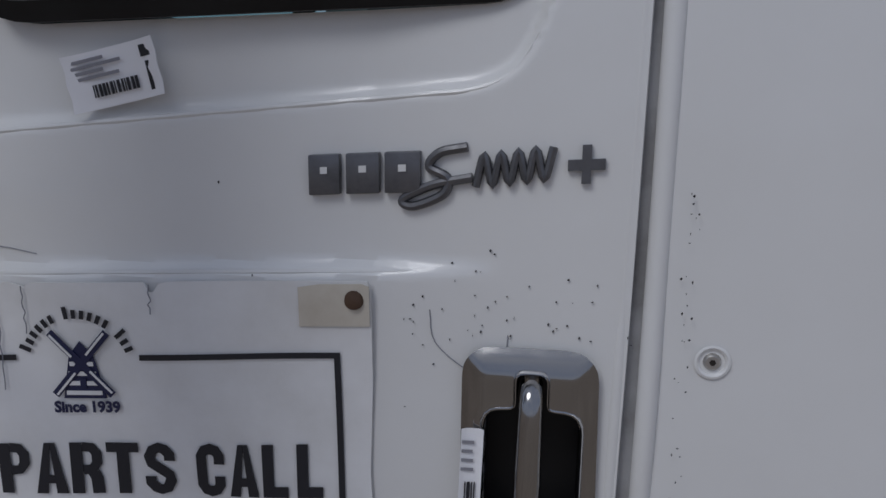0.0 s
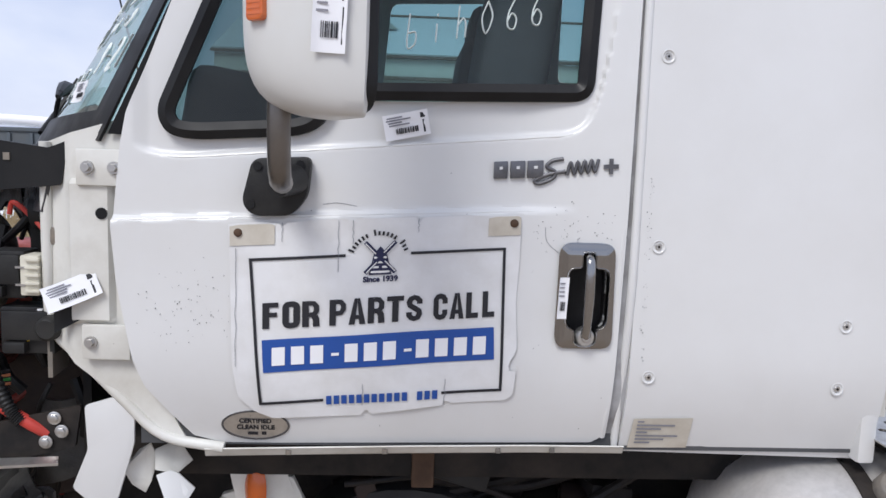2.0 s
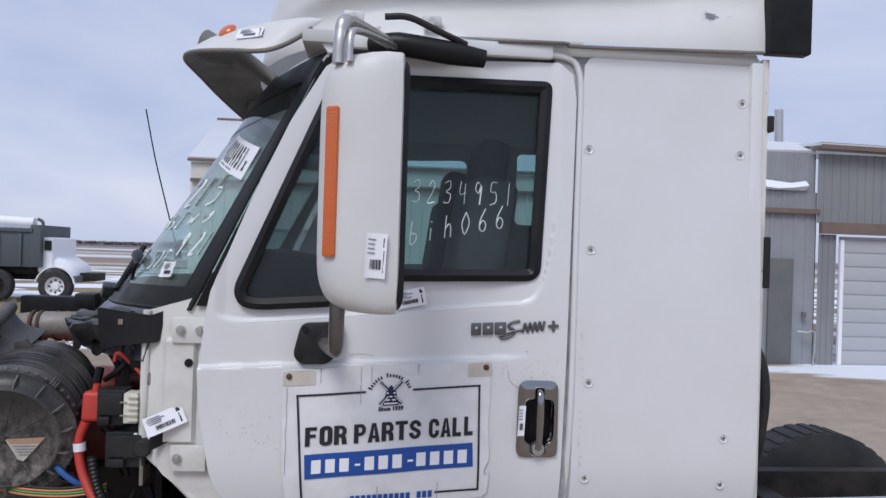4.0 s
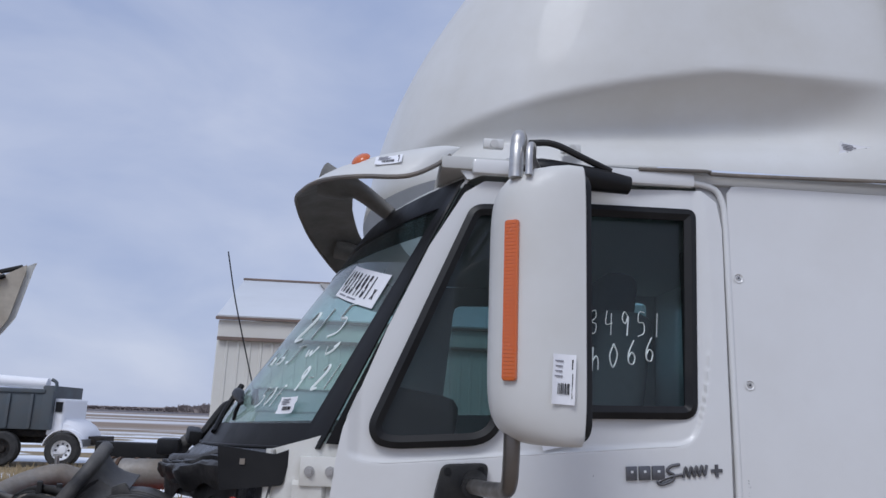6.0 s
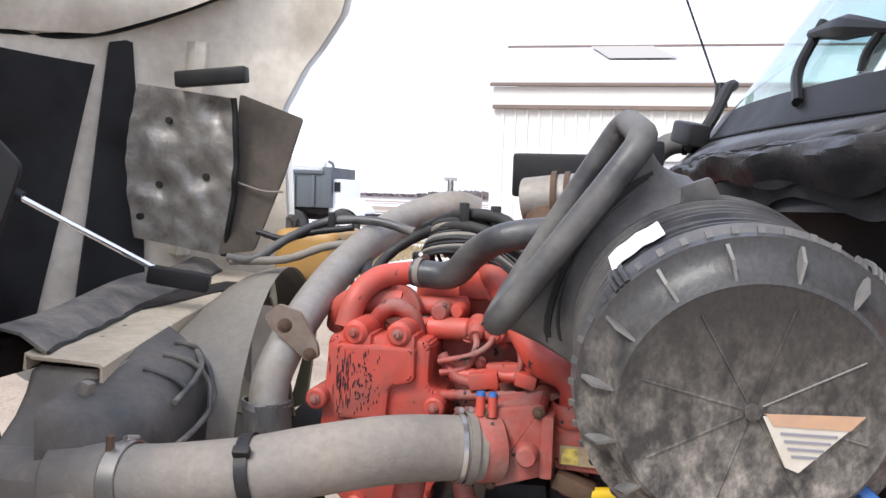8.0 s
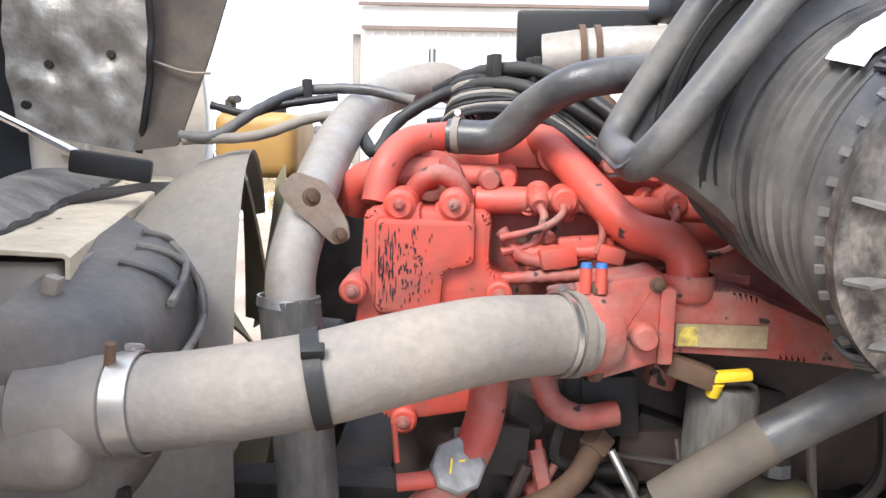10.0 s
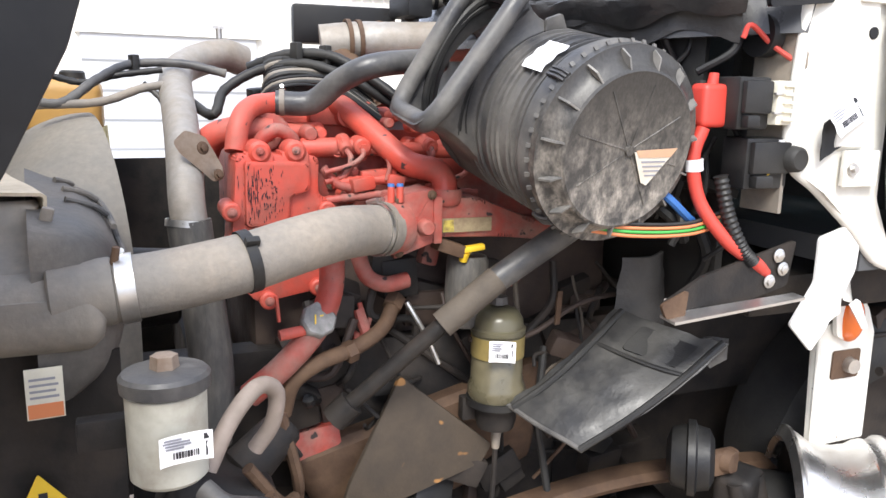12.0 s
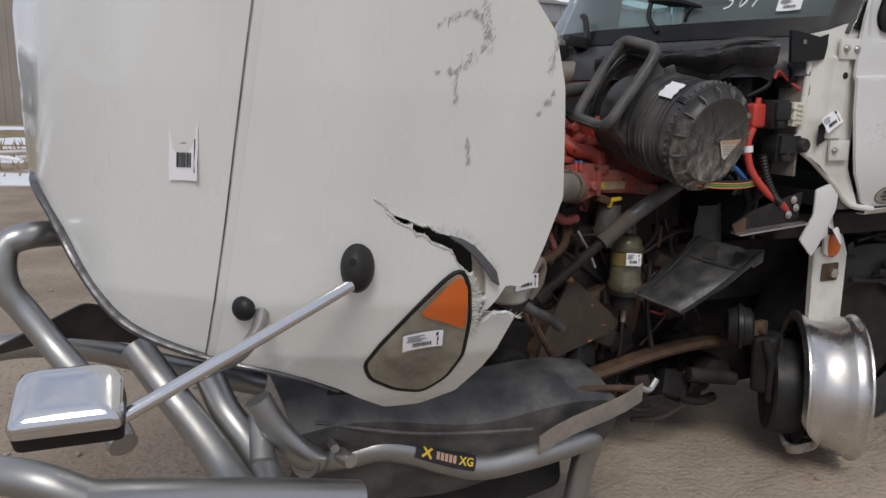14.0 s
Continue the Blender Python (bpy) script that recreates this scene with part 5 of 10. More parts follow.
fm = part("foot", join(slab(foot, lambda s, t, d: left_side(s, t, -0.012 + d), 0.034, 0.006), tube([(0.135, -0.02, 1.675), (0.122, -0.06, 1.668), (0.115, -0.09, 1.666)], [0.032, 0.027, 0.024], 12, 4)), M_BLACK, mirror, "black plastic mirror foot")
for s, t in ((0.062, 1.70), (0.148, 1.705), (0.048, 1.622)):
    part("bolt_hole", cyl((s, -0.022, t), (s, -0.0245, t), 0.009, 0.009, 14), M_TRIM, fm)
paper_tag((0.224, -0.4815, 1.868), (1, -0.02, -0.04), (0.04, 0, 1), 0.048, 0.102, "white parts tag on the mirror shell", 4)

# ---- the opened hood ----
HC = 0.66


def table(v, pts):
    for (a, fa), (b, fb) in zip(pts, pts[1:]):
        if v <= b:
            t = max(0.0, (v - a) / (b - a))
            return fa + (fb - fa) * t
    return pts[-1][1]


def hood_half(z):
    return table(z, [(0.6, 0.80), (0.7, 0.90), (0.85, 1.02), (1.0, 1.09), (1.26, 1.15), (1.5, 1.21), (1.7, 1.25), (2.1, 1.25), (2.5, 1.16), (2.9, 1.0)])


def hood_pt(u, z, d=0.0):
    """The tipped hood: u = -1 the left fender's rear edge line, 0 the middle of the front, 1 the right; d outwards."""
    a = u * math.pi / 2
    rear, ln = -1.73, 1.20 - 0.10 * max(0.0, 1.0 - z) - 0.12 * max(0.0, z - 1.7)
    w = hood_half(z)
    x, y = rear - ln * math.cos(a), HC + w * math.sin(a)
    n = Vector((-math.cos(a) / ln, math.sin(a) / w, 0.12)).normalized()
    arc = u * 1.75 + 0.25 * (z - 1.2)
    d += 0.0055 * math.sin(arc * 15.0 + 0.6)
    return Vector((x - 0.045, y + 0.045, z)) + n * d


def hood_u(x, z):
    """The left-hand u at which the hood passes an x."""
    ln = 1.20 - 0.10 * max(0.0, 1.0 - z) - 0.12 * max(0.0, z - 1.7)
    return -2 / math.pi * math.acos(max(-1.0, min(1.0, (-1.73 - x) / ln)))


hood = thing("truck_hood", (-2.5, HC, 0.6), "white fibreglass truck hood tipped forward, cracked at the headlamp", "truck hood")
US = 2.0  # grid stretch of u


def hx(x, z):
    return hood_u(x, z) * US


LAMP = [(-1.973, 1.085), (-1.955, 1.05), (-1.935, 0.95), (-1.928, 0.84), (-1.942, 0.765), (-1.986, 0.72), (-2.06, 0.735), (-2.13, 0.775), (-2.155, 0.825), (-2.13, 0.88), (-2.055, 1.0), (-2.0, 1.065)]
lamp_uv = rounded([(hx(x, z), z) for x, z in LAMP], 0.02, 3)
REAR = [(2.5, -1.825), (2.28, -1.89), (2.1, -2.06), (1.95, -2.13), (1.8, -1.97), (1.63, -1.83), (1.52, -1.79), (1.26, -1.735)]
left_edge = [(hx(x, z), z) for z, x in REAR] + [(hx(x, z), z) for x, z in ((-1.762, 1.141), (-1.790, 1.046), (-1.813, 1.036), (-1.851, 1.044), (-1.868, 1.012), (-1.894, 0.972), (-1.906, 0.962), (-1.902, 1.0), (-1.906, 1.05))]
crack_up = [(hx(x, z), z) for x, z in ((-1.917, 1.098), (-1.944, 1.132), (-1.978, 1.158), (-1.994, 1.162), (-2.007, 1.174), (-2.039, 1.186), (-2.058, 1.198), (-2.074, 1.199), (-2.105, 1.214), (-2.139, 1.228), (-2.163, 1.250), (-2.182, 1.264))]
crack_dn = [(hx(x, z), z) for x, z in ((-2.153, 1.232), (-2.121, 1.206), (-2.098, 1.196), (-2.082, 1.180), (-2.062, 1.176), (-2.045, 1.158), (-2.019, 1.148), (-1.998, 1.136), (-1.984, 1.110), (-1.970, 1.094), (-1.954, 1.082), (-1.938, 1.045), (-1.924, 1.005), (-1.921, 0.95), (-1.917, 0.912))]
low_edge = [(hx(x, z), z) for x, z in ((-1.890, 0.944), (-1.865, 0.966), (-1.846, 0.960), (-1.832, 0.963), (-1.804, 0.951), (-1.825, 0.868), (-1.842, 0.788), (-1.885, 0.700))] + [ (hx(-1.97, 0.655), 0.655), (hx(-2.064, 0.652), 0.652), (hx(-2.13, 0.688), 0.688), (hx(-2.201, 0.732), 0.732), (hx(-2.29, 0.776), 0.776),
            (hx(-2.372, 0.806), 0.806), (hx(-2.526, 0.835), 0.835)]
front_low = [(u * US, z) for u, z in ((-0.435, 0.880), (-0.371, 0.937), (-0.299, 1.036), (-0.237, 1.153), (-0.14, 1.24), (0.14, 1.24), (0.237, 1.153), (0.299, 1.036), (0.371, 0.937), (0.45, 0.90), (0.7, 0.80), (0.78, 0.85))]
right_edge = [(-hx(x, z), z) for z, x in ((1.0, -2.06), (1.46, -2.065), (1.88, -2.112), (2.04, -2.036), (2.24, -1.89), (2.48, -1.817), (2.52, -1.80))]
top_edge = [(-hx(-2.07, 2.37), 2.37), (0.66 * US, 2.56), (0.5 * US, 2.70), (0.35 * US, 2.78), (0.1 * US, 2.70), (-0.1 * US, 2.70), (-0.35 * US, 2.78), (-0.5 * US, 2.70), (-0.66 * US, 2.56), (hx(-2.07, 2.37), 2.37)]
HOODLINE = left_edge + crack_up + crack_dn + low_edge + front_low + right_edge + top_edge


def hood_map(s, z):
    u = s / US
    p = hood_pt(max(-1.0, min(1.0, u)), z)
    if abs(u) > 1:
        p.x += (abs(u) - 1) * 1.35
    return p


hood_body = part("hood_shell", skin(HOODLINE, [lamp_uv], hood_map, 0.0125, 0.012, (1, 0, 0)), M_HOOD, hood, "glossy white hood shell with scrapes", sharp=50)
GRV = [(-2.525, 0.81), (-2.505, 1.0), (-2.481, 1.20), (-2.46, 1.40), (-2.437, 1.606), (-2.40, 1.9)]
gp = spline([(x, z, 0) for x, z in GRV], 8)
part("groove", sheet([[hood_pt(hood_u(p.x - 0.0018, p.y), p.y, 0.0012), hood_pt(hood_u(p.x + 0.0018, p.y), p.y, 0.0012)] for p in gp]), M_SEALRUB, hood, "narrow dark groove between hood panels")
part("panel_lip", sheet([[hood_pt(hood_u(p.x + 0.0028, p.y), p.y, 0.0005), hood_pt(hood_u(p.x + 0.006, p.y), p.y, 0.005), hood_pt(hood_u(p.x + 0.022, p.y), p.y, 0.0003)] for p in gp]), M_HOOD, hood, "raised lip beside the groove")
part("hood_lining", skin([(s * 0.985, z * 0.99 + 0.012) for s, z in left_edge + [(s, z + 0.035) for s, z in crack_up] + [(s, z - 0.04) for s, z in crack_dn] + low_edge + front_low + right_edge + top_edge], [], lambda s, z: hood_map(s, z) + (Vector((-1.9, HC, z)) - hood_map(s, z)).normalized() * 0.022, 0.04, 0.004, (1, 0, 0)), M_INNER, hood, "stained bare fibreglass lining")
# black sheet added so the crack looks as dark as the shaded hood inside
part("lamp_bucket", sheet([[hood_pt(hood_u(-2.24 + 0.035 * i, 1.0), 0.70 + 0.05 * j, -0.03) for j in range(13)] for i in range(11)], 0.006), M_TRIM, hood, "dark sheet added behind the headlamp and crack for the shade inside")
lamp = part("headlamp", skin(lamp_uv, [], lambda s, z: hood_pt(s / US, z, 0.006), 0.014, 0.01, (0.3, 1, 0)), M_LENS, hood, "hazy triangular headlamp")
AMB = rounded([(hx(-1.973, 1.085), 1.075), (hx(-1.953, 1.05), 1.045), (hx(-1.938, 0.93), 0.925), (hx(-1.99, 0.95), 0.95), (hx(-2.055, 0.975), 0.972), (hx(-2.01, 1.04), 1.035)], 0.012, 3)
part("turn_signal", skin(AMB, [], lambda s, z: hood_pt(s / US, z, 0.012), 0.012, 0.006, (0.3, 1, 0)), M_AMBER, lamp, "amber turn signal")
part("lamp_seal", ring_band(lamp_uv, 0.011, lambda s, z, d=0.0: hood_pt(s / US, z, 0.004 + d), 0.002, 0.006), M_TRIM, lamp)
rnd = random.Random(5)
for edge_, off in ((crack_up, 0.005), (crack_dn[:11], -0.006)):
    pts = spline([(s, z, 0) for s, z in edge_], 16)
    fr = []
    for k, p in enumerate(pts):
        w = max(0.0, noise.noise((k * 0.21, off * 900, 0.3)) + 0.25) + rnd.uniform(0.0, 0.35)
        fr.append([hood_pt(p.x / US, p.y - off * rnd.uniform(0.0, 1.6) * w, 0.0008), hood_pt(p.x / US, p.y + off * 0.6 * w, 0.0015 + rnd.uniform(0, 0.002)), hood_pt(p.x / US, p.y + off * rnd.uniform(0.6, 2.4) * w, 0.0006)])
    part("torn_edge", sheet(fr, 0.001), M_RAW, hood, "ragged white torn fibreglass edge", smooth=False)
tear = spline([(s, z, 0) for s, z in crack_dn[10:]], 26)
fr = []
for k, p in enumerate(tear):
    x0, w = -0.004 - 0.008 * rnd.random(), 0.004 + 0.018 * max(0.0, noise.noise((k * 0.35, 1.7, 0)) + 0.3) * rnd.uniform(0.3, 1.3)
    q = [hood_pt(p.x / US - dx, p.y + dz, d) for dx, dz, d in ((x0 * 0.5, 0.0, 0.001), (w * 0.25, rnd.uniform(-0.004, 0.004), 0.005 + rnd.uniform(0, 0.005)), (w * 0.55, rnd.uniform(-0.010, 0.006), 0.002 + rnd.uniform(0, 0.010)))]
    fr.append(q)
part("torn_edge", sheet(fr, 0.001), M_RAW, hood, "shredded white fibreglass beside the headlamp", smooth=False)
ends = spline([(s, z, 0) for s, z in low_edge[:5]], 10)
for k in range(150):
    p = rnd.choice(tear if k % 3 else ends)
    a = hood_pt(p.x / US, p.y, 0.003)
    b = a + Vector((rnd.uniform(-0.004, 0.020), -rnd.uniform(0.0, 0.010), rnd.uniform(-0.014, 0.010)))
    part("fibre", tube([a, a.lerp(b, 0.5) + Vector((0, -0.003, rnd.uniform(-0.003, 0.003))), b], [0.0011, 0.0007, 0.0003], 4, 2), M_RAW, hood_body)
FLP = [((-2.010, 1.176), (-2.008, 1.170)), ((-1.978, 1.166), (-1.983, 1.154)), ((-1.950, 1.150), (-1.956, 1.130)), ((-1.926, 1.126), (-1.934, 1.104)), ((-1.905, 1.104), (-1.913, 1.080)), ((-1.886, 1.082), (-1.900, 1.060)), ((-1.874, 1.050), (-1.880, 1.046))]
part("torn_flap", sheet([[hood_pt(hood_u(a[0] + (b[0] - a[0]) * f, a[1]), a[1] + (b[1] - a[1]) * f, 0.004 + 0.016 * f + 0.003 * noise.noise((i * 0.9, f * 2, 4))) for f in (0, 0.3, 0.6, 1.0)] for i, (a, b) in enumerate(FLP)], 0.003), M_FLAPGREY, hood, "bent grey splinter of fibreglass along the crack")


def flecks(paths, n, parent, mat, label):
    """Small ragged chips strewn along each scraped line of the paint."""
    for pts, w in paths:
        bm = bmesh.new()
        q = spline([(x, z, 0) for x, z in pts], 14)
        for k in range(int(n * len(pts))):
            p = q[rnd.randrange(len(q))]
            x, z = p.x + rnd.gauss(0, w * 0.5), p.y + rnd.gauss(0, w * 0.6)
            a, ln_, wd = rnd.gauss(1.25, 0.5), rnd.uniform(0.002, 0.009), rnd.uniform(0.0004, 0.0015)
            ca, sa = math.cos(a), math.sin(a)
            o = [(-ln_, 0), (-0.2 * ln_, -wd * rnd.random()), (ln_, 0), (0.3 * ln_, wd)]
            bm.faces.new([bm.verts.new(hood_pt(hood_u(x + s * ca - t * sa, z + s * sa + t * ca), z + s * sa + t * ca, 0.0009)) for s, t in o])
        tagged(part("scrape", bm, mat, parent, label, smooth=False), kind="stuff")


flecks([([(-2.04, 1.192), (-2.0, 1.186), (-1.965, 1.174), (-1.94, 1.157), (-1.918, 1.127), (-1.895, 1.097), (-1.88, 1.077)], 0.010)], 16, hood, M_RAW, "crazed flaking paint over the crack")
flecks((([(-2.08, 1.634), (-2.05, 1.650), (-2.02, 1.660), (-1.99, 1.655)], 0.007), ([(-1.995, 1.69), (-1.982, 1.66), (-1.972, 1.621), (-1.985, 1.585), (-2.01, 1.565), (-2.03, 1.545), (-2.045, 1.539)], 0.012), ([(-2.035, 1.55), (-2.034, 1.51), (-2.031, 1.478)], 0.006), ([(-2.01, 1.66), (-1.985, 1.64), (-1.975, 1.60)], 0.008), ([(-1.820, 1.63), (-1.822, 1.60), (-1.828, 1.57), (-1.833, 1.54)], 0.008), ([(-1.815, 1.50), (-1.822, 1.480)], 0.005), ([(-1.830, 1.48), (-1.842, 1.455)], 0.004), ([(-1.994, 1.396), (-1.990, 1.37), (-1.987, 1.345)], 0.004), ([(-2.05, 1.545), (-2.075, 1.54)], 0.004)), 15, hood, M_SCRAPE, "grey scrapes in the paint")
part("bottom_trim", tube([hood_pt(hood_u(x, z), z - 0.006, 0.0) for x, z in ((-2.20, 0.728), (-2.29, 0.774), (-2.372, 0.804))] + [hood_pt(s / US, z - 0.004, 0.002) for s, z in [(hx(-2.526, 0.835), 0.835)] + front_low[:7]], [0.005, 0.008, 0.012, 0.016, 0.019, 0.020, 0.020, 0.018, 0.016, 0.016, 0.016], 12, 6, flat=0.7), M_EMBLEM, hood, "chrome moulding along the hood's front edge")
paper_tag(hood_pt(hood_u(-2.585, 1.30), 1.29, 0.002), (0.75, -0.66, 0.02), (0.05, -0.13, 0.99), 0.075, 0.155, "white parts tag on the hood", 6)
paper_tag(hood_pt(hood_u(-2.08, 0.87), 0.87, 0.016), (0.93, -0.25, 0.14), (-0.1, -0.35, 0.93), 0.10, 0.05, "white parts tag on the headlamp lens", 8)

part("fender_flap", slab(rounded([(-1.705, 1.600), (-1.735, 1.50), (-1.775, 1.42), (-1.82, 1.33), (-1.90, 1.22), (-2.02, 1.30), (-2.04, 1.70), (-1.80, 1.72)], 0.012), lambda s, t, d: Vector((s, -0.03 + 0.35 * (s + 1.9) + 0.012 * math.sin(t * 9) + d, t)), 0.008, 0.002), M_TRIM, hood, "black rubber flap inside the fender")
# hood mirror on its arm
hm = thing("hood_mirror", (-2.21, -0.37, 1.09), "chrome hood mirror on a polished arm with black feet", "mirror")
cupc = hood_pt(hood_u(-2.205, 1.10), 1.10)
bell = rev([(0.0, 0.046), (0.010, 0.046), (0.026, 0.040), (0.042, 0.028), (0.052, 0.016), (0.054, 0)], (0, 0, 0), (0, 0, 1), 24)
bell.transform(Matrix.Translation(cupc) @ along((-0.45, -0.88, 0.15)) @ Matrix.Diagonal((0.86, 1.32, 1, 1)))
hf = part("foot", bell, M_BLACK, hm, "bell-shaped black rubber foot")
part("bolt_hole", cyl(cupc + Vector((-0.02, -0.030, 0.018)), cupc + Vector((-0.026, -0.045, 0.022)), 0.009, 0.009, 12), M_TRIM, hf)
part("foot", rev([(0.0, 0.032), (0.01, 0.03), (0.022, 0.02), (0.026, 0)], hood_pt(hood_u(-2.44, 0.985), 0.985), (-0.75, -0.6, 0.1), 18), M_BLACK, hm, "small black rubber foot")
part("arm", tube([(-2.275, -0.345, 1.066), (-2.52, -0.40, 0.969), (-2.785, -0.462, 0.868)], 0.0145, 12, 2), M_CHROME, hm, "polished arm")
part("stay", tube([(-2.448, -0.19, 0.975), (-2.475, -0.25, 0.945), (-2.53, -0.33, 0.925), (-2.60, -0.410, 0.935)], 0.017, 12, 5), M_TUBE, hm, "short grey stay")
hc = Vector((-2.858, -0.470, 0.928))
ho = rounded([(-0.102, -0.072), (0.090, -0.082), (0.092, 0.040), (0.062, 0.070), (-0.085, 0.078), (-0.098, 0.055)], [0.02, 0.015, 0.03, 0.03, 0.02, 0.02], 5)
hN = Vector((-0.12, -0.42, 0.90)).normalized()
hX = (Vector((0.93, 0.06, -0.30)) - hN * Vector((0.93, 0.06, -0.30)).dot(hN)).normalized()
hZ = hN.cross(hX)
hmap = lambda s, t, d: hc + hX * s + hZ * t + hN * d
rows = [[hmap(s * k, t * k, d) for s, t in ho] for d, k in ((0.030, 0.2), (0.029, 0.5), (0.024, 0.78), (0.016, 0.93), (0.004, 1.0), (-0.010, 1.0))]
msh = sheet(rows, closed=True)
msh.faces.new(list(msh.verts)[: len(ho)])
part("shell", msh, M_CHROME, hm, "chrome mirror shell")
part("glass_rim", slab(ho, lambda s, t, d: hmap(s * 0.99, t * 0.98, -0.010 + d), -0.036, 0.004), M_TRIM, hm, "black rim round the mirror glass")

# inside of the hood: ribs, flaps, strut
inn = lambda u, z, d: hood_pt(u, z, -d)
part("liner_panel", skin([(-0.25 * US, 1.1), (0.36 * US, 1.1), (0.425 * US, 1.98), (-0.2 * US, 2.02)], [], lambda s, z: inn(s / US, z, 0.05), 0.04, 0.01), M_TRIM, hood, "black hood insulation panel")
part("liner_panel", skin([(0.43 * US, 1.2), (0.555 * US, 1.2), (0.485 * US, 2.08), (0.445 * US, 2.06)], [], lambda s, z: inn(s / US, z, 0.05), 0.03, 0.01), M_TRIM, hood, "black hood insulation strip")
COL = [(-0.6, 2.02), (-0.2, 2.03), (0.25, 2.04), (0.42, 2.08), (0.58, 2.20), (0.79, 2.38), (0.88, 2.44), (0.80, 2.50), (0.66, 2.56), (0.5, 2.66), (0.35, 2.72), (-0.6, 2.72)]
HOLE = rounded([(0.60 * US, 2.46), (0.685 * US, 2.415), (0.68 * US, 2.375), (0.605 * US, 2.42)], 0.01)
SLIT = rounded([(0.395 * US, 2.345), (0.408 * US, 2.335), (0.368 * US, 2.18), (0.352 * US, 2.19)], 0.006)


def collar_map(s, z):
    """The stiffening collar inside the hood's cowl end: a shallow bulged panel."""
    u = s / US
    k = max(0.0, min(1.0, (z - 2.03) / 0.35))
    return inn(u, z, 0.035 + 0.05 * math.sin(math.pi * k) + 0.012 * noise.noise((u * 5, z * 4, 2)))


collar = part("inner_collar", skin([(u * US, z) for u, z in COL], [HOLE, SLIT], collar_map, 0.02, 0.008, (-1, 0, 0)), M_INNER, hood, "pale moulded collar with drain openings")
part("opening_shade", skin([(s + 0.0, z) for s, z in HOLE], [], lambda s, z: collar_map(s, z) + Vector((-0.03, 0.015, 0)), 0.02, 0.002), M_TRIM, collar)
part("opening_shade", skin([(s, z) for s, z in SLIT], [], lambda s, z: collar_map(s, z) + Vector((-0.03, 0.015, 0)), 0.02, 0.002), M_TRIM, collar)
part("seam_seal", tube([inn(u, z, 0.035) for u, z in COL[:7]], 0.011, 8, 6), M_TRIM, hood, "dark rubber seam")
part("side_flange", sheet([[inn(0.585, z, 0.02), inn(0.60, z, 0.06), inn(0.62, z, 0.06), inn(0.63, z, 0.02)] for z in (1.35, 1.5, 1.7, 1.9, 2.1)]), M_INNER, hood, "pale upright flange")
part("lip", tube([hood_map(s * US, z) for s, z in ((0.3, 2.14), (0.45, 2.16), (0.58, 2.24), (0.68, 2.33), (0.80, 2.42), (0.92, 2.49))], 0.012, 8, 5), M_TRIM, hood, "dark rubber lip")

# ---- engine bay ----
def bolt(p, axis, r=0.009, mat=None, parent=None, name="bolt"):
    return part(name, join(rev([(0, r * 1.5), (0.002, r * 1.5), (0.003, r * 1.3), (0.003, 0)], p, axis, 14), rev([(0.002, r), (0.008, r), (0.009, r * 0.8), (0.009, 0)], p, axis, 6)), mat or M_STEEL, parent)


def clamp(p, axis, r, w=0.014, mat=None, parent=None):
    c = part("hose_clamp", rev([(-w / 2, r), (-w / 2, r + 0.003), (w / 2, r + 0.003), (w / 2, r)], p, axis, 28), mat or M_STEEL, parent, "steel band clamp")
    side = Vector(axis).cross(Vector((0, 0.3, 1))).normalized()
    up = side.cross(Vector(axis)).normalized()
    q = Vector(p) + up * (r + 0.006)
    part("clamp_screw", cyl(q - side * 0.016, q + side * 0.016, 0.005, 0.005, 8), M_STEEL, c)
    return c


# air cleaner
AC, AX = Vector((-0.797, 0.089, 1.353)), Vector((-0.09, 0.95, 0.19)).normalized()
cleaner = thing("air_cleaner", AC + AX * 0.2 - Vector((0, 0, 0.2)), "round black plastic air cleaner with a flared intake mouth", "air cleaner")
R = 0.190
body = [(0.055, R), (0.07, R + 0.006), (0.085, R + 0.006), (0.09, R - 0.004)]
h = 0.09
for k in range(9):
    body += [(h + 0.009, R - 0.007), (h + 0.010, R - 0.001), (h + 0.014, R - 0.001), (h + 0.015, R - 0.008)]
    h += 0.019 if k not in (2, 5) else 0.036
body += [(0.33, R - 0.010), (0.40, R - 0.022), (0.47, R - 0.05), (0.50, R - 0.1), (0.50, 0)]
part("canister", rev(body, AC, AX, 64), M_DUSTY, cleaner, "ribbed black canister", sharp=25)
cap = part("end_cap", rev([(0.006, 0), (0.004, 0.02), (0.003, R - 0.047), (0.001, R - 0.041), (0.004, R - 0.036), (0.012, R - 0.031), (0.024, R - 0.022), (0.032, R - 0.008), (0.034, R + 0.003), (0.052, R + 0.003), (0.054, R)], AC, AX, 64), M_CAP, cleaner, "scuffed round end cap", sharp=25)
acm = Matrix.Translation(AC) @ along(AX)
acx = lambda a, r, hh: acm @ Vector((r * math.cos(a), r * math.sin(a), hh))
for k in range(15):
    a = k * 2 * math.pi / 15 + 0.1
    fin = bmesh.new()
    fa, fb = [[fin.verts.new(acx(a + w, r_, hh)) for r_, hh in ((R - 0.037, 0.003), (R - 0.014, 0.008), (R - 0.002, 0.030), (R - 0.012, 0.034), (R - 0.034, 0.016))] for w in (-0.011, 0.011)]
    fin.faces.new(fa)
    fin.faces.new(fb[::-1])
    for j in range(5):
        fin.faces.new((fa[j], fb[j], fb[(j + 1) % 5], fa[(j + 1) % 5]))
    part("rib", fin, M_FIN, cap, "thin stiffening fin")
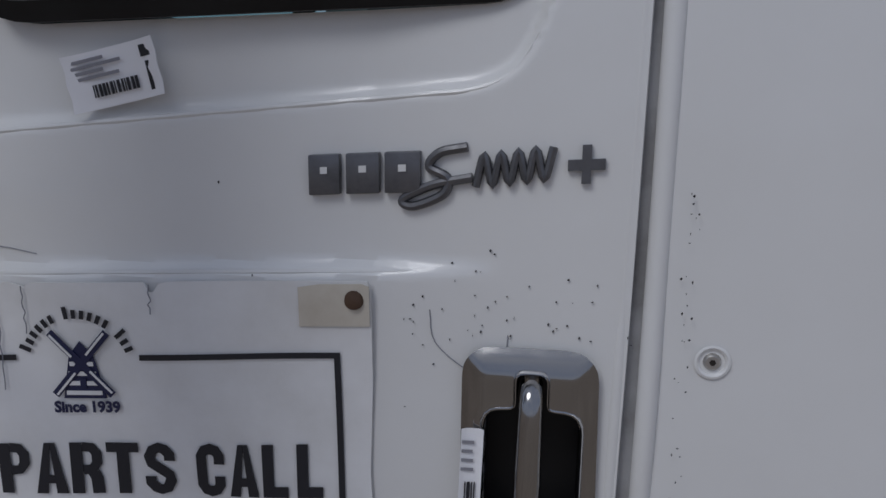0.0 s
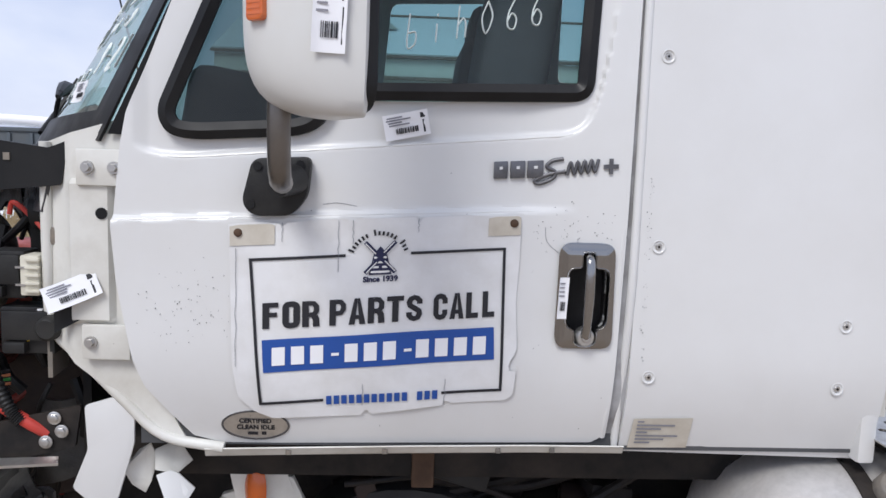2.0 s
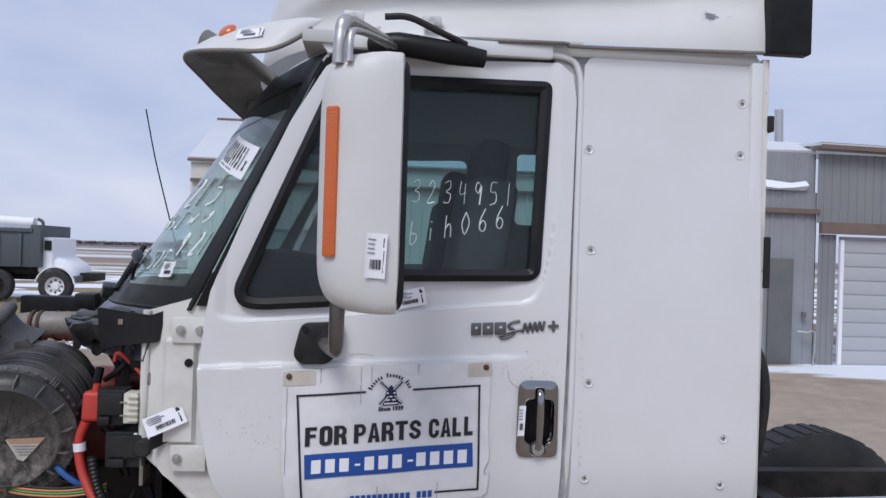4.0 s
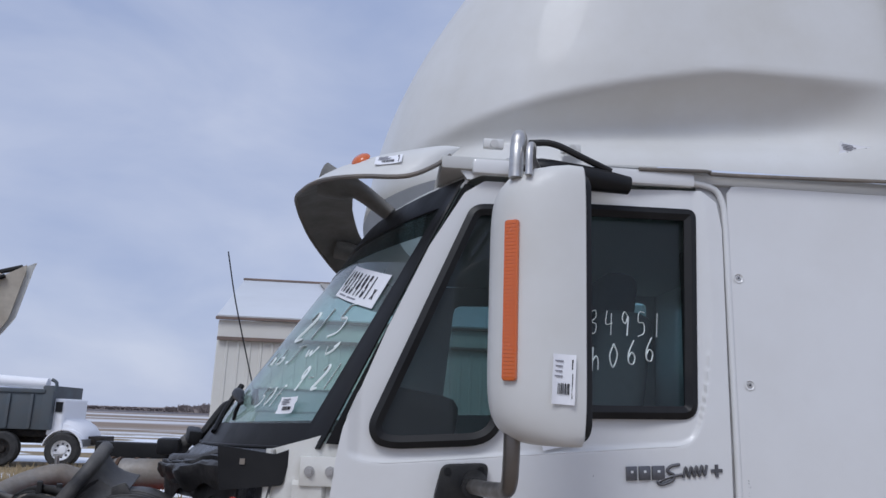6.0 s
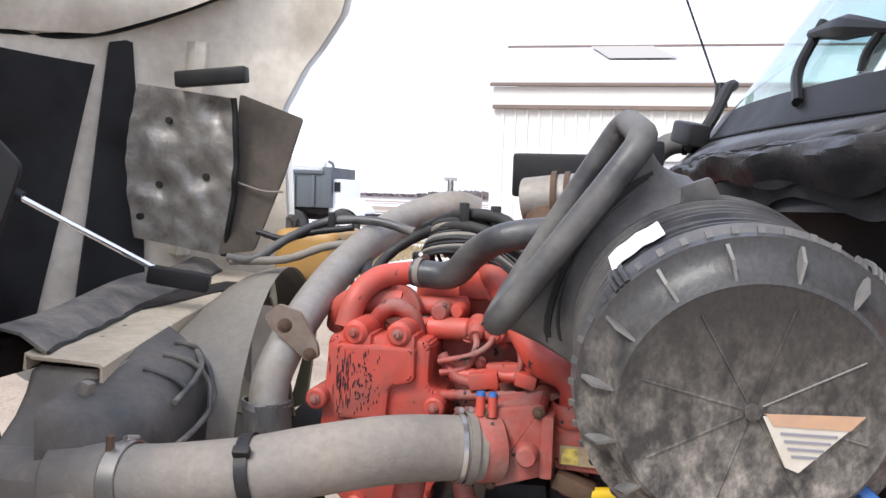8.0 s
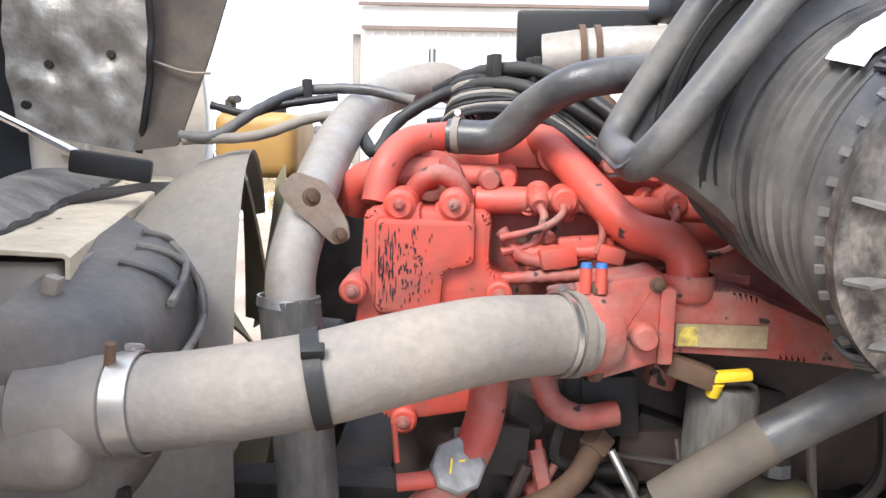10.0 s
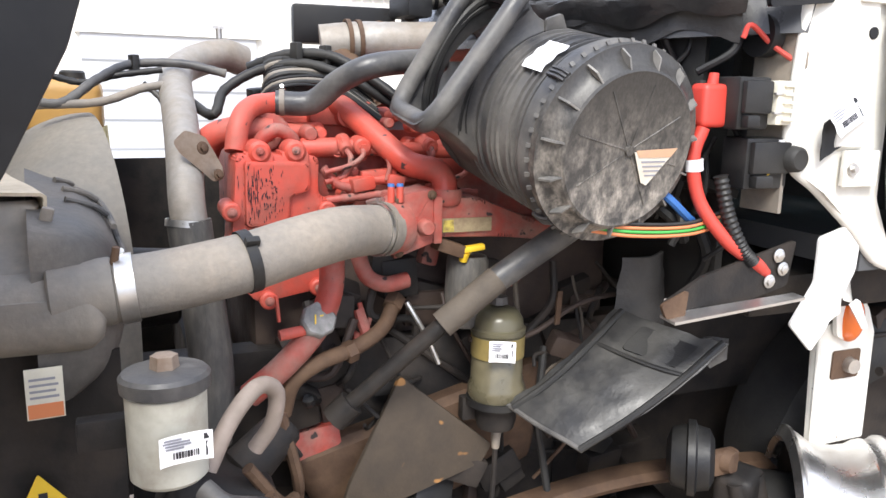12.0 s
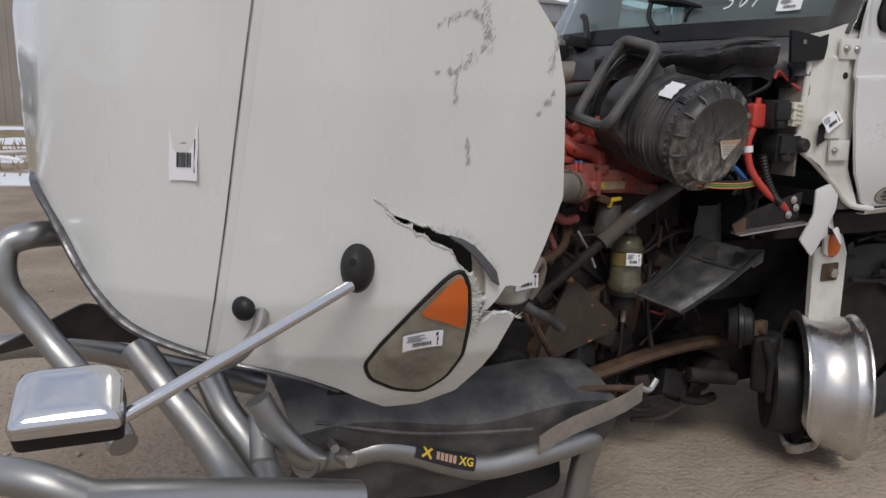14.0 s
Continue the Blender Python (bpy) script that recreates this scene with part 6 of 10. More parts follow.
for k in range(44):
    a = k * 2 * math.pi / 44
    part("tooth", sheet([[acx(a - 0.02, R + 0.002, 0.05), acx(a - 0.02, R + 0.009, 0.056)], [acx(a + 0.02, R + 0.002, 0.05), acx(a + 0.02, R + 0.009, 0.056)]], 0.004), M_DUSTY, cap)
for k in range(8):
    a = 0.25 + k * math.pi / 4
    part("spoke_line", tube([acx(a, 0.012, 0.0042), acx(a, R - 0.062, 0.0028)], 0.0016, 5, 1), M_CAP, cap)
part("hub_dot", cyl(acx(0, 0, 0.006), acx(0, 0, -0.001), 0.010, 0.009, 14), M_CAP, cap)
capf = plane_map(AC - AX * 0.0015, (1, 0.095, 0), (0.02, -0.2, 1))
lab_o = part("warning_sticker", slab([(0.010, -0.002), (0.115, 0.004), (0.055, -0.068), (0.04, -0.062)], capf, 0.0015), M_TAPE, cap, "faded triangular warning sticker")
part("orange_strip", slab([(0.012, 0.002), (0.115, 0.006), (0.102, -0.012), (0.022, -0.012)], lambda s, t, d: capf(s, t, 0.002 + d), 0.0006), M_FADED, lab_o)
part("print", bars(lambda s, t, d=0.0: capf(s, t, 0.002 + d), [(0.03 + 0.005 * k, -0.022 - 0.009 * k, 0.09 - 0.006 * k, -0.019 - 0.009 * k) for k in range(4)], 0.0006), M_GREYINK, lab_o)
for k in (5, 16, 27, 38):
    a = k * 2 * math.pi / 44
    lt = part("latch", sheet([[acx(a - 0.05, R + 0.002, 0.062), acx(a - 0.05, R + 0.007, 0.070), acx(a - 0.05, R + 0.004, 0.092)], [acx(a + 0.05, R + 0.002, 0.062), acx(a + 0.05, R + 0.007, 0.070), acx(a + 0.05, R + 0.004, 0.092)]], 0.004), M_DUSTY, cleaner, "black cap latch")
    for j in (-0.04, 0.0, 0.04):
        part("latch_bar", tube([acx(a + j, R + 0.003, 0.040), acx(a + j, R + 0.011, 0.058), acx(a + j, R + 0.010, 0.084)], 0.0035, 6, 3), M_DUSTY, lt)
# flared intake mouth
mouth = [Vector(p) for p in ((-0.945, 0.470, 1.712), (-0.918, 0.285, 1.668), (-1.122, 0.297, 1.388), (-1.122, 0.500, 1.42))]
mc = sum(mouth, Vector()) / 4
ring, inner_r, throat = [], [], []
for k in range(48):
    f = k / 12
    i = int(f) % 4
    t = f - int(f)
    p = mouth[i].lerp(mouth[(i + 1) % 4], t)
    m_ = min(t, 1 - t)
    if m_ < 0.22:
        p = p.lerp(mc, 0.10 * ((0.22 - m_) / 0.22) ** 2)
    ring.append(p)
part("mouth_rim", tube(ring + [ring[0]], 0.021, 12, 1, cap=False), M_DUSTY, cleaner, "thick rolled rim of the intake mouth")
e_out = (Vector((-1, 0, 0)) - AX * Vector((-1, 0, 0)).dot(AX)).normalized()
e_up = (Vector((0, 0, 1)) - AX * AX.z - e_out * Vector((0, 0, 1)).dot(e_out)).normalized()
drum = lambda th, s, r_: AC + AX * s + e_out * (r_ * math.cos(radians(th))) + e_up * (r_ * math.sin(radians(th)))
foot_c = ((88, 0.45), (88, 0.268), (-58, 0.268), (-58, 0.45))
foot_ring = []
for k in range(48):
    i, t = k // 12, (k % 12) / 12
    (th0, s0), (th1, s1) = foot_c[i], foot_c[(i + 1) % 4]
    foot_ring.append(drum(th0 + (th1 - th0) * t, s0 + (s1 - s0) * t, R - 0.004))
rows = []
for q in (0.0, 0.12, 0.28, 0.46, 0.64, 0.82, 0.93, 1.0):
    rows.append([p.lerp(f, q) + (mc - p) * (0.10 * math.sin(math.pi * q)) for p, f in zip(ring, foot_ring)])
part("mouth_duct", sheet(rows, 0.006, closed=True), M_DUSTY, cleaner, "tapering duct between the mouth and the canister")
for q, w in ((0.30, 0.010), (0.42, 0.008)):
    loop_ = [p.lerp(f, q) + (mc - p) * (0.10 * math.sin(math.pi * q) + 0.05) for p, f in zip(ring, foot_ring)]
    part("mouth_baffle", tube(loop_ + [loop_[0]], w, 8, 1, cap=False), M_BLACK, cleaner)
for k in range(5):
    part("rim_ridge", tube([p.lerp(mc, 0.012 * k - 0.02) - e_out * 0.001 + (p - mc).normalized() * 0.001 + e_out * 0.0195 for p in ring[20:40]], 0.0022, 5, 1), M_DUSTY, cleaner)
part("crest_tab", slab(rounded([(-0.03, 0.0), (0.028, 0.0), (0.022, 0.026), (-0.012, 0.034)], 0.005), lambda s, t, d: drum(84 - s * 300, 0.262 + d, R - 0.006 + t), 0.010, 0.002), M_DUSTY, cleaner)
TURN = -0.05


def TAGC(i, j):
    """A point of the tag's slip on the canister, found from the way out to it."""
    want = Vector((-0.915, 0.22, 1.525)) - AC
    side = AX.cross(want - AX * want.dot(AX)).normalized()
    out_ = (want - AX * want.dot(AX)).normalized()
    a = (i / 5 - 0.5) * 0.40 + TURN
    return AC + AX * (0.112 + 0.022 * j + 0.006 * (i % 2)) + (out_ * math.cos(a) + side * math.sin(a)) * (R + 0.004)


stk_rows = [[TAGC(i, j) for j in range(4)] for i in range(6)]
pt = thing("parts_tag", stk_rows[0][0], "white parts tag stuck on the air cleaner body", "label", "parts tags")
part("slip", sheet(stk_rows, 0.001), M_PAPER, pt)

# engine
eng = thing("diesel_engine", (-0.95, 0.9, 0.45), "red diesel engine, grimy, in the open truck front", "engine")
part("block", box((-0.95, 0.86, 0.86), (0.95, 0.52, 0.55), bevel=0.03, seg=2), M_BLOCK, eng, "grimy engine block")
part("oil_pan", box((-1.00, 0.78, 0.56), (0.56, 0.44, 0.30), (0, -14, 0), bevel=0.05, seg=3, taper=1.25), M_RUST, eng, "rust-brown oil pan")
part("cylinder_head", box((-0.93, 0.92, 1.22), (1.0, 0.48, 0.20), bevel=0.02), M_REDDIRT, eng)
vc = part("valve_cover", join(box((-0.90, 0.93, 1.365), (0.92, 0.34, 0.10), bevel=0.03, seg=3), box((-0.90, 0.93, 1.318), (0.98, 0.40, 0.02), bevel=0.006)), M_RED, eng, "red valve cover")
for k in range(6):
    bolt((-1.33 + 0.17 * k, 0.735, 1.33), (0, -0.3, 1), 0.008, M_STEEL, vc)
part("cover_lug", join(box((-1.18, 0.76, 1.40), (0.16, 0.06, 0.06), bevel=0.012), cyl((-1.17, 0.74, 1.395), (-1.17, 0.70, 1.395), 0.03, 0.028, 18)), M_RED, vc)
part("id_plate", box((-1.02, 0.735, 1.375), (0.11, 0.006, 0.03)), M_GREYINK, vc)
# front gear cover, the bright red box
fc_out = rounded([(-1.462, 1.318), (-1.275, 1.310), (-1.278, 1.222), (-1.250, 1.212), (-1.252, 1.06), (-1.275, 1.005), (-1.42, 0.99), (-1.485, 1.06), (-1.47, 1.19)], 0.018, 4)
fc = part("front_cover", join(slab(fc_out, lambda s, t, d: Vector((s, 0.548 + 0.20 * (s + 1.36) + d, t)), 0.12, 0.010), slab(rounded([(-1.445, 1.305), (-1.30, 1.30), (-1.30, 1.235), (-1.345, 1.225), (-1.35, 1.16), (-1.445, 1.165)], 0.012), lambda s, t, d: Vector((s, 0.534 + 0.20 * (s + 1.36) + d, t)), 0.03, 0.008)), M_RED, eng, "bright red cast front cover, oil-stained")
stain = bmesh.new()
rnd = random.Random(61)
for k in range(170):
    x, z = rnd.gauss(-1.43, 0.012) if k < 80 else rnd.gauss(-1.388, 0.016), rnd.gauss(1.235, 0.04)
    w, h = rnd.uniform(0.0004, 0.0014), rnd.uniform(0.0015, 0.013) * (1.0 if k < 80 else 0.45)
    if not (-1.465 < x < -1.30 and 1.165 < z < 1.295):
        continue
    stain = join(stain, slab([(x - w, z), (x - w * 0.3, z - h), (x + w, z - h * 0.3), (x + w * 0.6, z + h), (x - w * 0.5, z + h * 0.6)], lambda s, t, d: Vector((s, (0.5333 if s > -1.44 and t > 1.17 else 0.5473) + 0.20 * (s + 1.36) - d, t)), 0.0007))
part("oil_stain", stain, M_INK, fc, "black chipped oil stains")
for x in (-1.411, -1.332):
    part("cover_ear", join(cyl((x, 0.535 + 0.2 * (x + 1.36), 1.322), (x, 0.62, 1.322), 0.024, 0.024, 24, 0.007), box((x, 0.585 + 0.2 * (x + 1.36), 1.300), (0.062, 0.085, 0.045), bevel=0.010)), M_RED, fc)
    bolt((x, 0.534 + 0.2 * (x + 1.36), 1.324), (0, -1, 0), 0.0062, M_REDDIRT, fc)
for x, z in ((-1.475, 1.20), (-1.262, 1.19), (-1.285, 1.015), (-1.40, 1.0)):
    part("flange_ear", cyl((x, 0.525 + 0.2 * (x + 1.36), z), (x, 0.60, z), 0.020, 0.020, 18, 0.004), M_RED, fc)
    bolt((x, 0.523 + 0.2 * (x + 1.36), z), (0, -1, 0), 0.007, M_REDDIRT, fc)
part("thermostat_housing", join(tube([(-1.506, 0.72, 1.30), (-1.49, 0.70, 1.34), (-1.44, 0.68, 1.36), (-1.36, 0.68, 1.36)], 0.032, 14, 5), tube([(-1.40, 0.70, 1.355), (-1.28, 0.70, 1.358), (-1.24, 0.72, 1.36)], 0.02, 12, 4)), M_RED, eng)
part("loop_bracket", tube([(-1.40, 0.64, 1.30), (-1.395, 0.62, 1.34), (-1.36, 0.615, 1.365), (-1.325, 0.62, 1.345), (-1.315, 0.63, 1.31)], 0.016, 10, 5), M_REDDIRT, eng)
part("coolant_pipe", tube([(-1.452, 0.60, 1.318), (-1.44, 0.62, 1.375), (-1.408, 0.66, 1.412), (-1.352, 0.70, 1.422), (-1.33, 0.70, 1.424)], 0.024, 14, 6), M_RED, eng, "red painted coolant elbow")
part("coolant_hose", tube([(-1.345, 0.70, 1.423), (-1.265, 0.68, 1.425), (-1.212, 0.64, 1.472), (-1.151, 0.60, 1.507), (-1.06, 0.61, 1.522), (-0.95, 0.66, 1.53)], 0.028, 16, 6), M_DUSTY, eng, "thick black rubber coolant hose")
clamp((-1.33, 0.698, 1.424), (1, -0.25, 0), 0.028, 0.012, M_SMUDGE, eng)
part("vent_pipe", tube([(-1.30, 0.98, 1.455), (-1.211, 0.78, 1.438), (-1.161, 0.70, 1.395), (-1.115, 0.62, 1.340), (-1.069, 0.56, 1.293), (-1.021, 0.52, 1.279), (-1.003, 0.50, 1.256), (-1.005, 0.49, 1.215)], 0.029, 16, 7), M_RED, eng, "thick red crossover pipe")
part("pipe_collar", rev([(0, 0.036), (0.006, 0.040), (0.03, 0.040), (0.036, 0.036)], (-1.005, 0.488, 1.205), (0, 0, 1), 20), M_REDDIRT, eng)
# injector lines and rail
part("fuel_rail", tube([(-1.32, 0.66, 1.322), (-1.19, 0.64, 1.324), (-1.05, 0.63, 1.318), (-0.85, 0.64, 1.31)], 0.018, 12, 4), M_RED, eng)
for k in range(5):
    x = -1.20 + 0.10 * k
    part("injector_boss", cyl((x, 0.66, 1.34), (x, 0.615, 1.318), 0.020, 0.016, 14, 0.004), M_RED, eng)
    part("injector_line", tube([(x, 0.615, 1.318), (x + 0.005, 0.595, 1.30), (x - 0.012, 0.59, 1.262), (x - 0.06, 0.58, 1.25)], 0.0065, 8, 5), M_REDDIRT, eng)
part("connector_block", join(box((-1.13, 0.595, 1.258), (0.085, 0.03, 0.035), (0, -4, 0), bevel=0.005), tube([(-1.24, 0.59, 1.245), (-1.18, 0.59, 1.25), (-1.05, 0.58, 1.255), (-0.99, 0.56, 1.255)], 0.013, 10, 8, ribs=0.002)), M_RED, eng)
part("ribbed_line", tube([(-1.26, 0.60, 1.28), (-1.23, 0.585, 1.245), (-1.19, 0.58, 1.235)], 0.012, 10, 6, ribs=0.002), M_REDDIRT, eng)
# intake elbow and manifold
th = part("intake_elbow", join(slab(rounded([(-1.148, 1.232), (-1.05, 1.25), (-1.042, 1.13), (-1.145, 1.095)], 0.012), lambda s, t, d: Vector((s, 0.43 + d, t)), 0.10, 0.008), cyl((-1.172, 0.435, 1.165), (-1.138, 0.46, 1.166), 0.060, 0.066, 28, 0.004), box((-1.045, 0.475, 1.178), (0.022, 0.10, 0.105), bevel=0.006)), M_REDDIRT, eng, "grimy red intake elbow")
for x, z in ((-1.14, 1.225), (-1.06, 1.235), (-1.135, 1.11)):
    bolt((x, 0.428, z), (0, -1, 0), 0.007, M_RUST, th)
for x in (-1.135, -1.155):
    part("blue_bolt", cyl((x, 0.425, 1.222), (x, 0.425, 1.256), 0.008, 0.008, 10), M_RED, th)
    part("blue_tip", cyl((x, 0.425, 1.256), (x, 0.425, 1.262), 0.0085, 0.007, 10), M_WBLUE, th)
part("sensor_port", cyl((-1.075, 0.435, 1.165), (-1.075, 0.405, 1.165), 0.020, 0.017, 18, 0.003), M_REDDIRT, th)
mf = part("intake_manifold", slab(rounded([(-1.04, 1.225), (-0.93, 1.222), (-0.80, 1.17), (-0.72, 1.15), (-0.74, 1.11), (-0.86, 1.125), (-1.04, 1.132)], 0.02), lambda s, t, d: Vector((s, 0.46 + d, t)), 0.14, 0.012), M_REDDIRT, eng, "grimy red intake manifold")
dp = part("data_plate", box((-0.962, 0.4565, 1.160), (0.125, 0.003, 0.032)), M_GRIMPLATE, mf, "dirty data plate")
part("yellow_patch", slab([(-1.022, 1.146), (-0.994, 1.146), (-0.996, 1.173), (-1.020, 1.172)], lambda s, t, d: Vector((s, 0.454 - d, t)), 0.0006), M_GRIMYEL, dp)
part("manifold_bracket", box((-1.0, 0.47, 1.108), (0.07, 0.05, 0.03), (0, 20, 0), bevel=0.006), M_RUST, eng)
# charge pipe
cpp = [(-1.90, 0.235, 1.10), (-1.80, 0.24, 1.105), (-1.715, 0.245, 1.115), (-1.63, 0.245, 1.125), (-1.56, 0.25, 1.135), (-1.475, 0.265, 1.148), (-1.383, 0.295, 1.166), (-1.29, 0.35, 1.174), (-1.215, 0.405, 1.168), (-1.155, 0.435, 1.163)]
cpipe = thing("charge_air_pipe", (-1.5, 0.26, 1.09), "fat grey dusty charge-air pipe with band clamps", "pipe")
part("hose", tube(cpp, [0.054, 0.055, 0.055, 0.054, 0.054, 0.054, 0.054, 0.054, 0.053, 0.053], 28, 6), M_HOSE, cpipe)
clamp((-1.682, 0.245, 1.119), (1, 0, 0.1), 0.0565, 0.028, M_STEEL, cpipe)
clamp((-1.175, 0.427, 1.165), (0.9, 0.42, -0.08), 0.056, 0.014, M_SMUDGE, cpipe)
clamp((-1.19, 0.42, 1.166), (0.9, 0.42, -0.08), 0.055, 0.008, M_STEEL, cpipe)
tie = part("cable_tie", rev([(-0.010, 0.0555), (-0.010, 0.058), (0.010, 0.058), (0.010, 0.0555)], (-1.48, 0.264, 1.148), (0.95, 0.17, 0.17), 28), M_BLACK, cpipe, "black cable tie")
part("tie_head", box((-1.477, 0.222, 1.192), (0.026, 0.014, 0.016), (35, 0, 10), bevel=0.003), M_BLACK, tie)
part("clamp_stub", cyl((-1.70, 0.225, 1.165), (-1.695, 0.22, 1.195), 0.007, 0.006, 8), M_RUST, cpipe)
# grey coolant crossover
xp = thing("coolant_tube", (-1.55, 0.5, 1.0), "dusty grey metal coolant tube over the engine front", "pipe")
part("tube", tube([(-1.33, 1.31, 1.535), (-1.39, 1.285, 1.550), (-1.465, 1.25, 1.530), (-1.520, 1.18, 1.500), (-1.540, 1.06, 1.470), (-1.548, 0.90, 1.430), (-1.552, 0.76, 1.385), (-1.556, 0.64, 1.33), (-1.560, 0.56, 1.28), (-1.563, 0.50, 1.22), (-1.556, 0.48, 1.14)], [0.046, 0.046, 0.046, 0.044, 0.042, 0.040, 0.039, 0.038, 0.037, 0.036, 0.036], 18, 6), M_ALU, xp)
part("lower_hose", tube([(-1.562, 0.485, 1.19), (-1.555, 0.48, 1.12), (-1.54, 0.47, 1.0), (-1.53, 0.46, 0.85), (-1.54, 0.46, 0.72)], 0.044, 18, 6), M_DARKHOSE, xp, "dark ribbed lower hose")
clamp((-1.563, 0.486, 1.185), (0.1, 0.1, 1), 0.042, 0.014, M_STEEL, xp)
part("bleed_cock", join(cyl((-1.40, 1.28, 1.585), (-1.40, 1.28, 1.625), 0.009), box((-1.40, 1.28, 1.627), (0.035, 0.012, 0.010))), M_STEEL, xp)
br = part("bracket", slab(rounded([(-0.012, 0.0), (0.012, 0.024), (0.052, 0.010), (0.085, -0.052), (0.088, -0.076), (0.066, -0.084), (0.042, -0.06), (0.0, -0.022)], 0.008), lambda s, t, d: Vector((-1.572 + s, 0.515 + 0.25 * s + d, 1.345 + t)), 0.010), M_TANRUST, xp, "rust-stained tube bracket")
bolt((-1.53, 0.485, 1.335), (0.5, -0.8, 0.2), 0.009, M_RUST, br)
bolt((-1.497, 0.525, 1.277), (0.5, -0.8, 0.2), 0.008, M_RUST, br)
# oil fill and other pipes under the charge pipe
part("oil_fill_tube", tube([(-1.275, 0.46, 1.11), (-1.285, 0.44, 1.03), (-1.32, 0.43, 0.955), (-1.39, 0.42, 0.885), (-1.46, 0.44, 0.82)], 0.027, 14, 5), M_REDDIRT, eng, "red oil fill tube")
oc = part("oil_cap", rev([(-0.045, 0.028), (-0.004, 0.028), (0, 0.036), (0.004, 0.039), (0.022, 0.038), (0.026, 0.034), (0.026, 0)], (-1.318, 0.425, 0.973), (0.05, -0.86, 0.50), 8), M_CAPGREY, eng, "black oil filler cap")
part("cap_marks", bars(plane_map(Vector((-1.318, 0.425, 0.973)) + Vector((0.05, -0.86, 0.50)).normalized() * 0.0265, (1, 0.3, 0), (0.1, 0.4, 0.9)), [(-0.012, -0.010, -0.009, 0.01), (0.0, 0.004, 0.012, 0.007), (0.002, -0.012, 0.010, -0.009)], 0.0006), M_YEL, oc)
part("level_switch", join(cyl((-1.40, 0.41, 0.955), (-1.345, 0.415, 0.96), 0.012, 0.012, 12), cyl((-1.40, 0.41, 0.985), (-1.405, 0.41, 1.04), 0.004)), M_RED, eng)
part("drain_pipe", tube([(-1.20, 0.52, 1.09), (-1.185, 0.50, 1.045), (-1.146, 0.49, 1.026), (-1.09, 0.50, 1.03)], 0.019, 12, 5), M_REDDIRT, eng)
part("oil_line", tube([(-1.11, 0.53, 0.97), (-1.15, 0.49, 0.925), (-1.22, 0.46, 0.895), (-1.31, 0.43, 0.88), (-1.37, 0.43, 0.84), (-1.39, 0.44, 0.77)], 0.018, 12, 6), M_RUST, eng, "tan oil line with fittings")
for a, b in (((-1.225, 0.455, 0.892), (-1.25, 0.45, 0.885)), ((-1.10, 0.54, 0.98), (-1.12, 0.52, 0.96))):
    part("line_fitting", cyl(a, b, 0.025, 0.025, 6, 0.003), M_RUST, eng)
part("dipstick_tube", tube([(-1.10, 0.47, 0.985), (-1.06, 0.45, 0.91), (-1.03, 0.44, 0.84)], 0.006, 8, 3), M_STEEL, eng)
part("dipstick_handle", join(box((-0.945, 0.455, 1.105), (0.055, 0.02, 0.014), (0, -6, 0), bevel=0.004), cyl((-0.965, 0.455, 1.095), (-0.967, 0.46, 1.075), 0.012, 0.010, 10)), M_YEL, eng, "yellow dipstick handle")
part("oil_filter", rev([(0, 0), (0, 0.045), (0.01, 0.05), (0.16, 0.05), (0.17, 0.045), (0.175, 0)], (-0.945, 0.50, 0.91), (0.05, 0, 1), 24), M_DARKHOSE, eng, "dusty dark oil filter")
rnd = random.Random(31)
for k in range(26):
    a = Vector((rnd.uniform(-1.4, -0.5), rnd.uniform(0.50, 0.62), rnd.uniform(0.62, 1.02)))
    b = a + Vector((rnd.uniform(-0.12, 0.12), rnd.uniform(-0.04, 0.02), rnd.uniform(-0.16, 0.08)))
    part("small_line", tube([a, (a + b) / 2 + Vector((rnd.uniform(-0.04, 0.04), -0.03, rnd.uniform(-0.05, 0.03))), b], rnd.choice((0.006, 0.009, 0.013)), 8, 5), rnd.choice((M_BLACK, M_FRAME, M_REDDIRT, M_BLOCK)), eng)
for k in range(22):
    c = (rnd.uniform(-1.35, -0.55), rnd.uniform(0.56, 0.64), rnd.uniform(0.62, 1.08))
    part("casting", box(c, (rnd.uniform(0.04, 0.12), 0.08, rnd.uniform(0.03, 0.10)), (rnd.uniform(-15, 15), rnd.uniform(-25, 25), 0), bevel=0.01), rnd.choice((M_BLOCK, M_FRAME, M_BLOCK, M_REDDIRT)), eng)
part("pulley", rev([(0, 0), (0, 0.03), (0.006, 0.034), (0.008, 0.052), (0.022, 0.052), (0.024, 0.046), (0.03, 0.03), (0.03, 0)], (-1.372, 0.66, 1.348), (0.25, 1, 0), 28), M_REDDIRT, eng, "grimy red pulley disc")
rnd = random.Random(71)
for k in range(34):
    c = Vector((rnd.uniform(-1.30, -0.92), rnd.uniform(0.60, 0.72), rnd.uniform(1.20, 1.40)))
    if k % 2:
        bolt(c, (rnd.uniform(-0.3, 0.3), -1, rnd.uniform(0, 0.6)), rnd.uniform(0.007, 0.011), rnd.choice((M_RED, M_REDDIRT, M_RUST)), eng)
    else:
        part("boss", cyl(c + Vector((0, 0.05, 0)), c, rnd.uniform(0.012, 0.024), rnd.uniform(0.010, 0.020), 14, 0.003), rnd.choice((M_RED, M_REDDIRT)), eng)
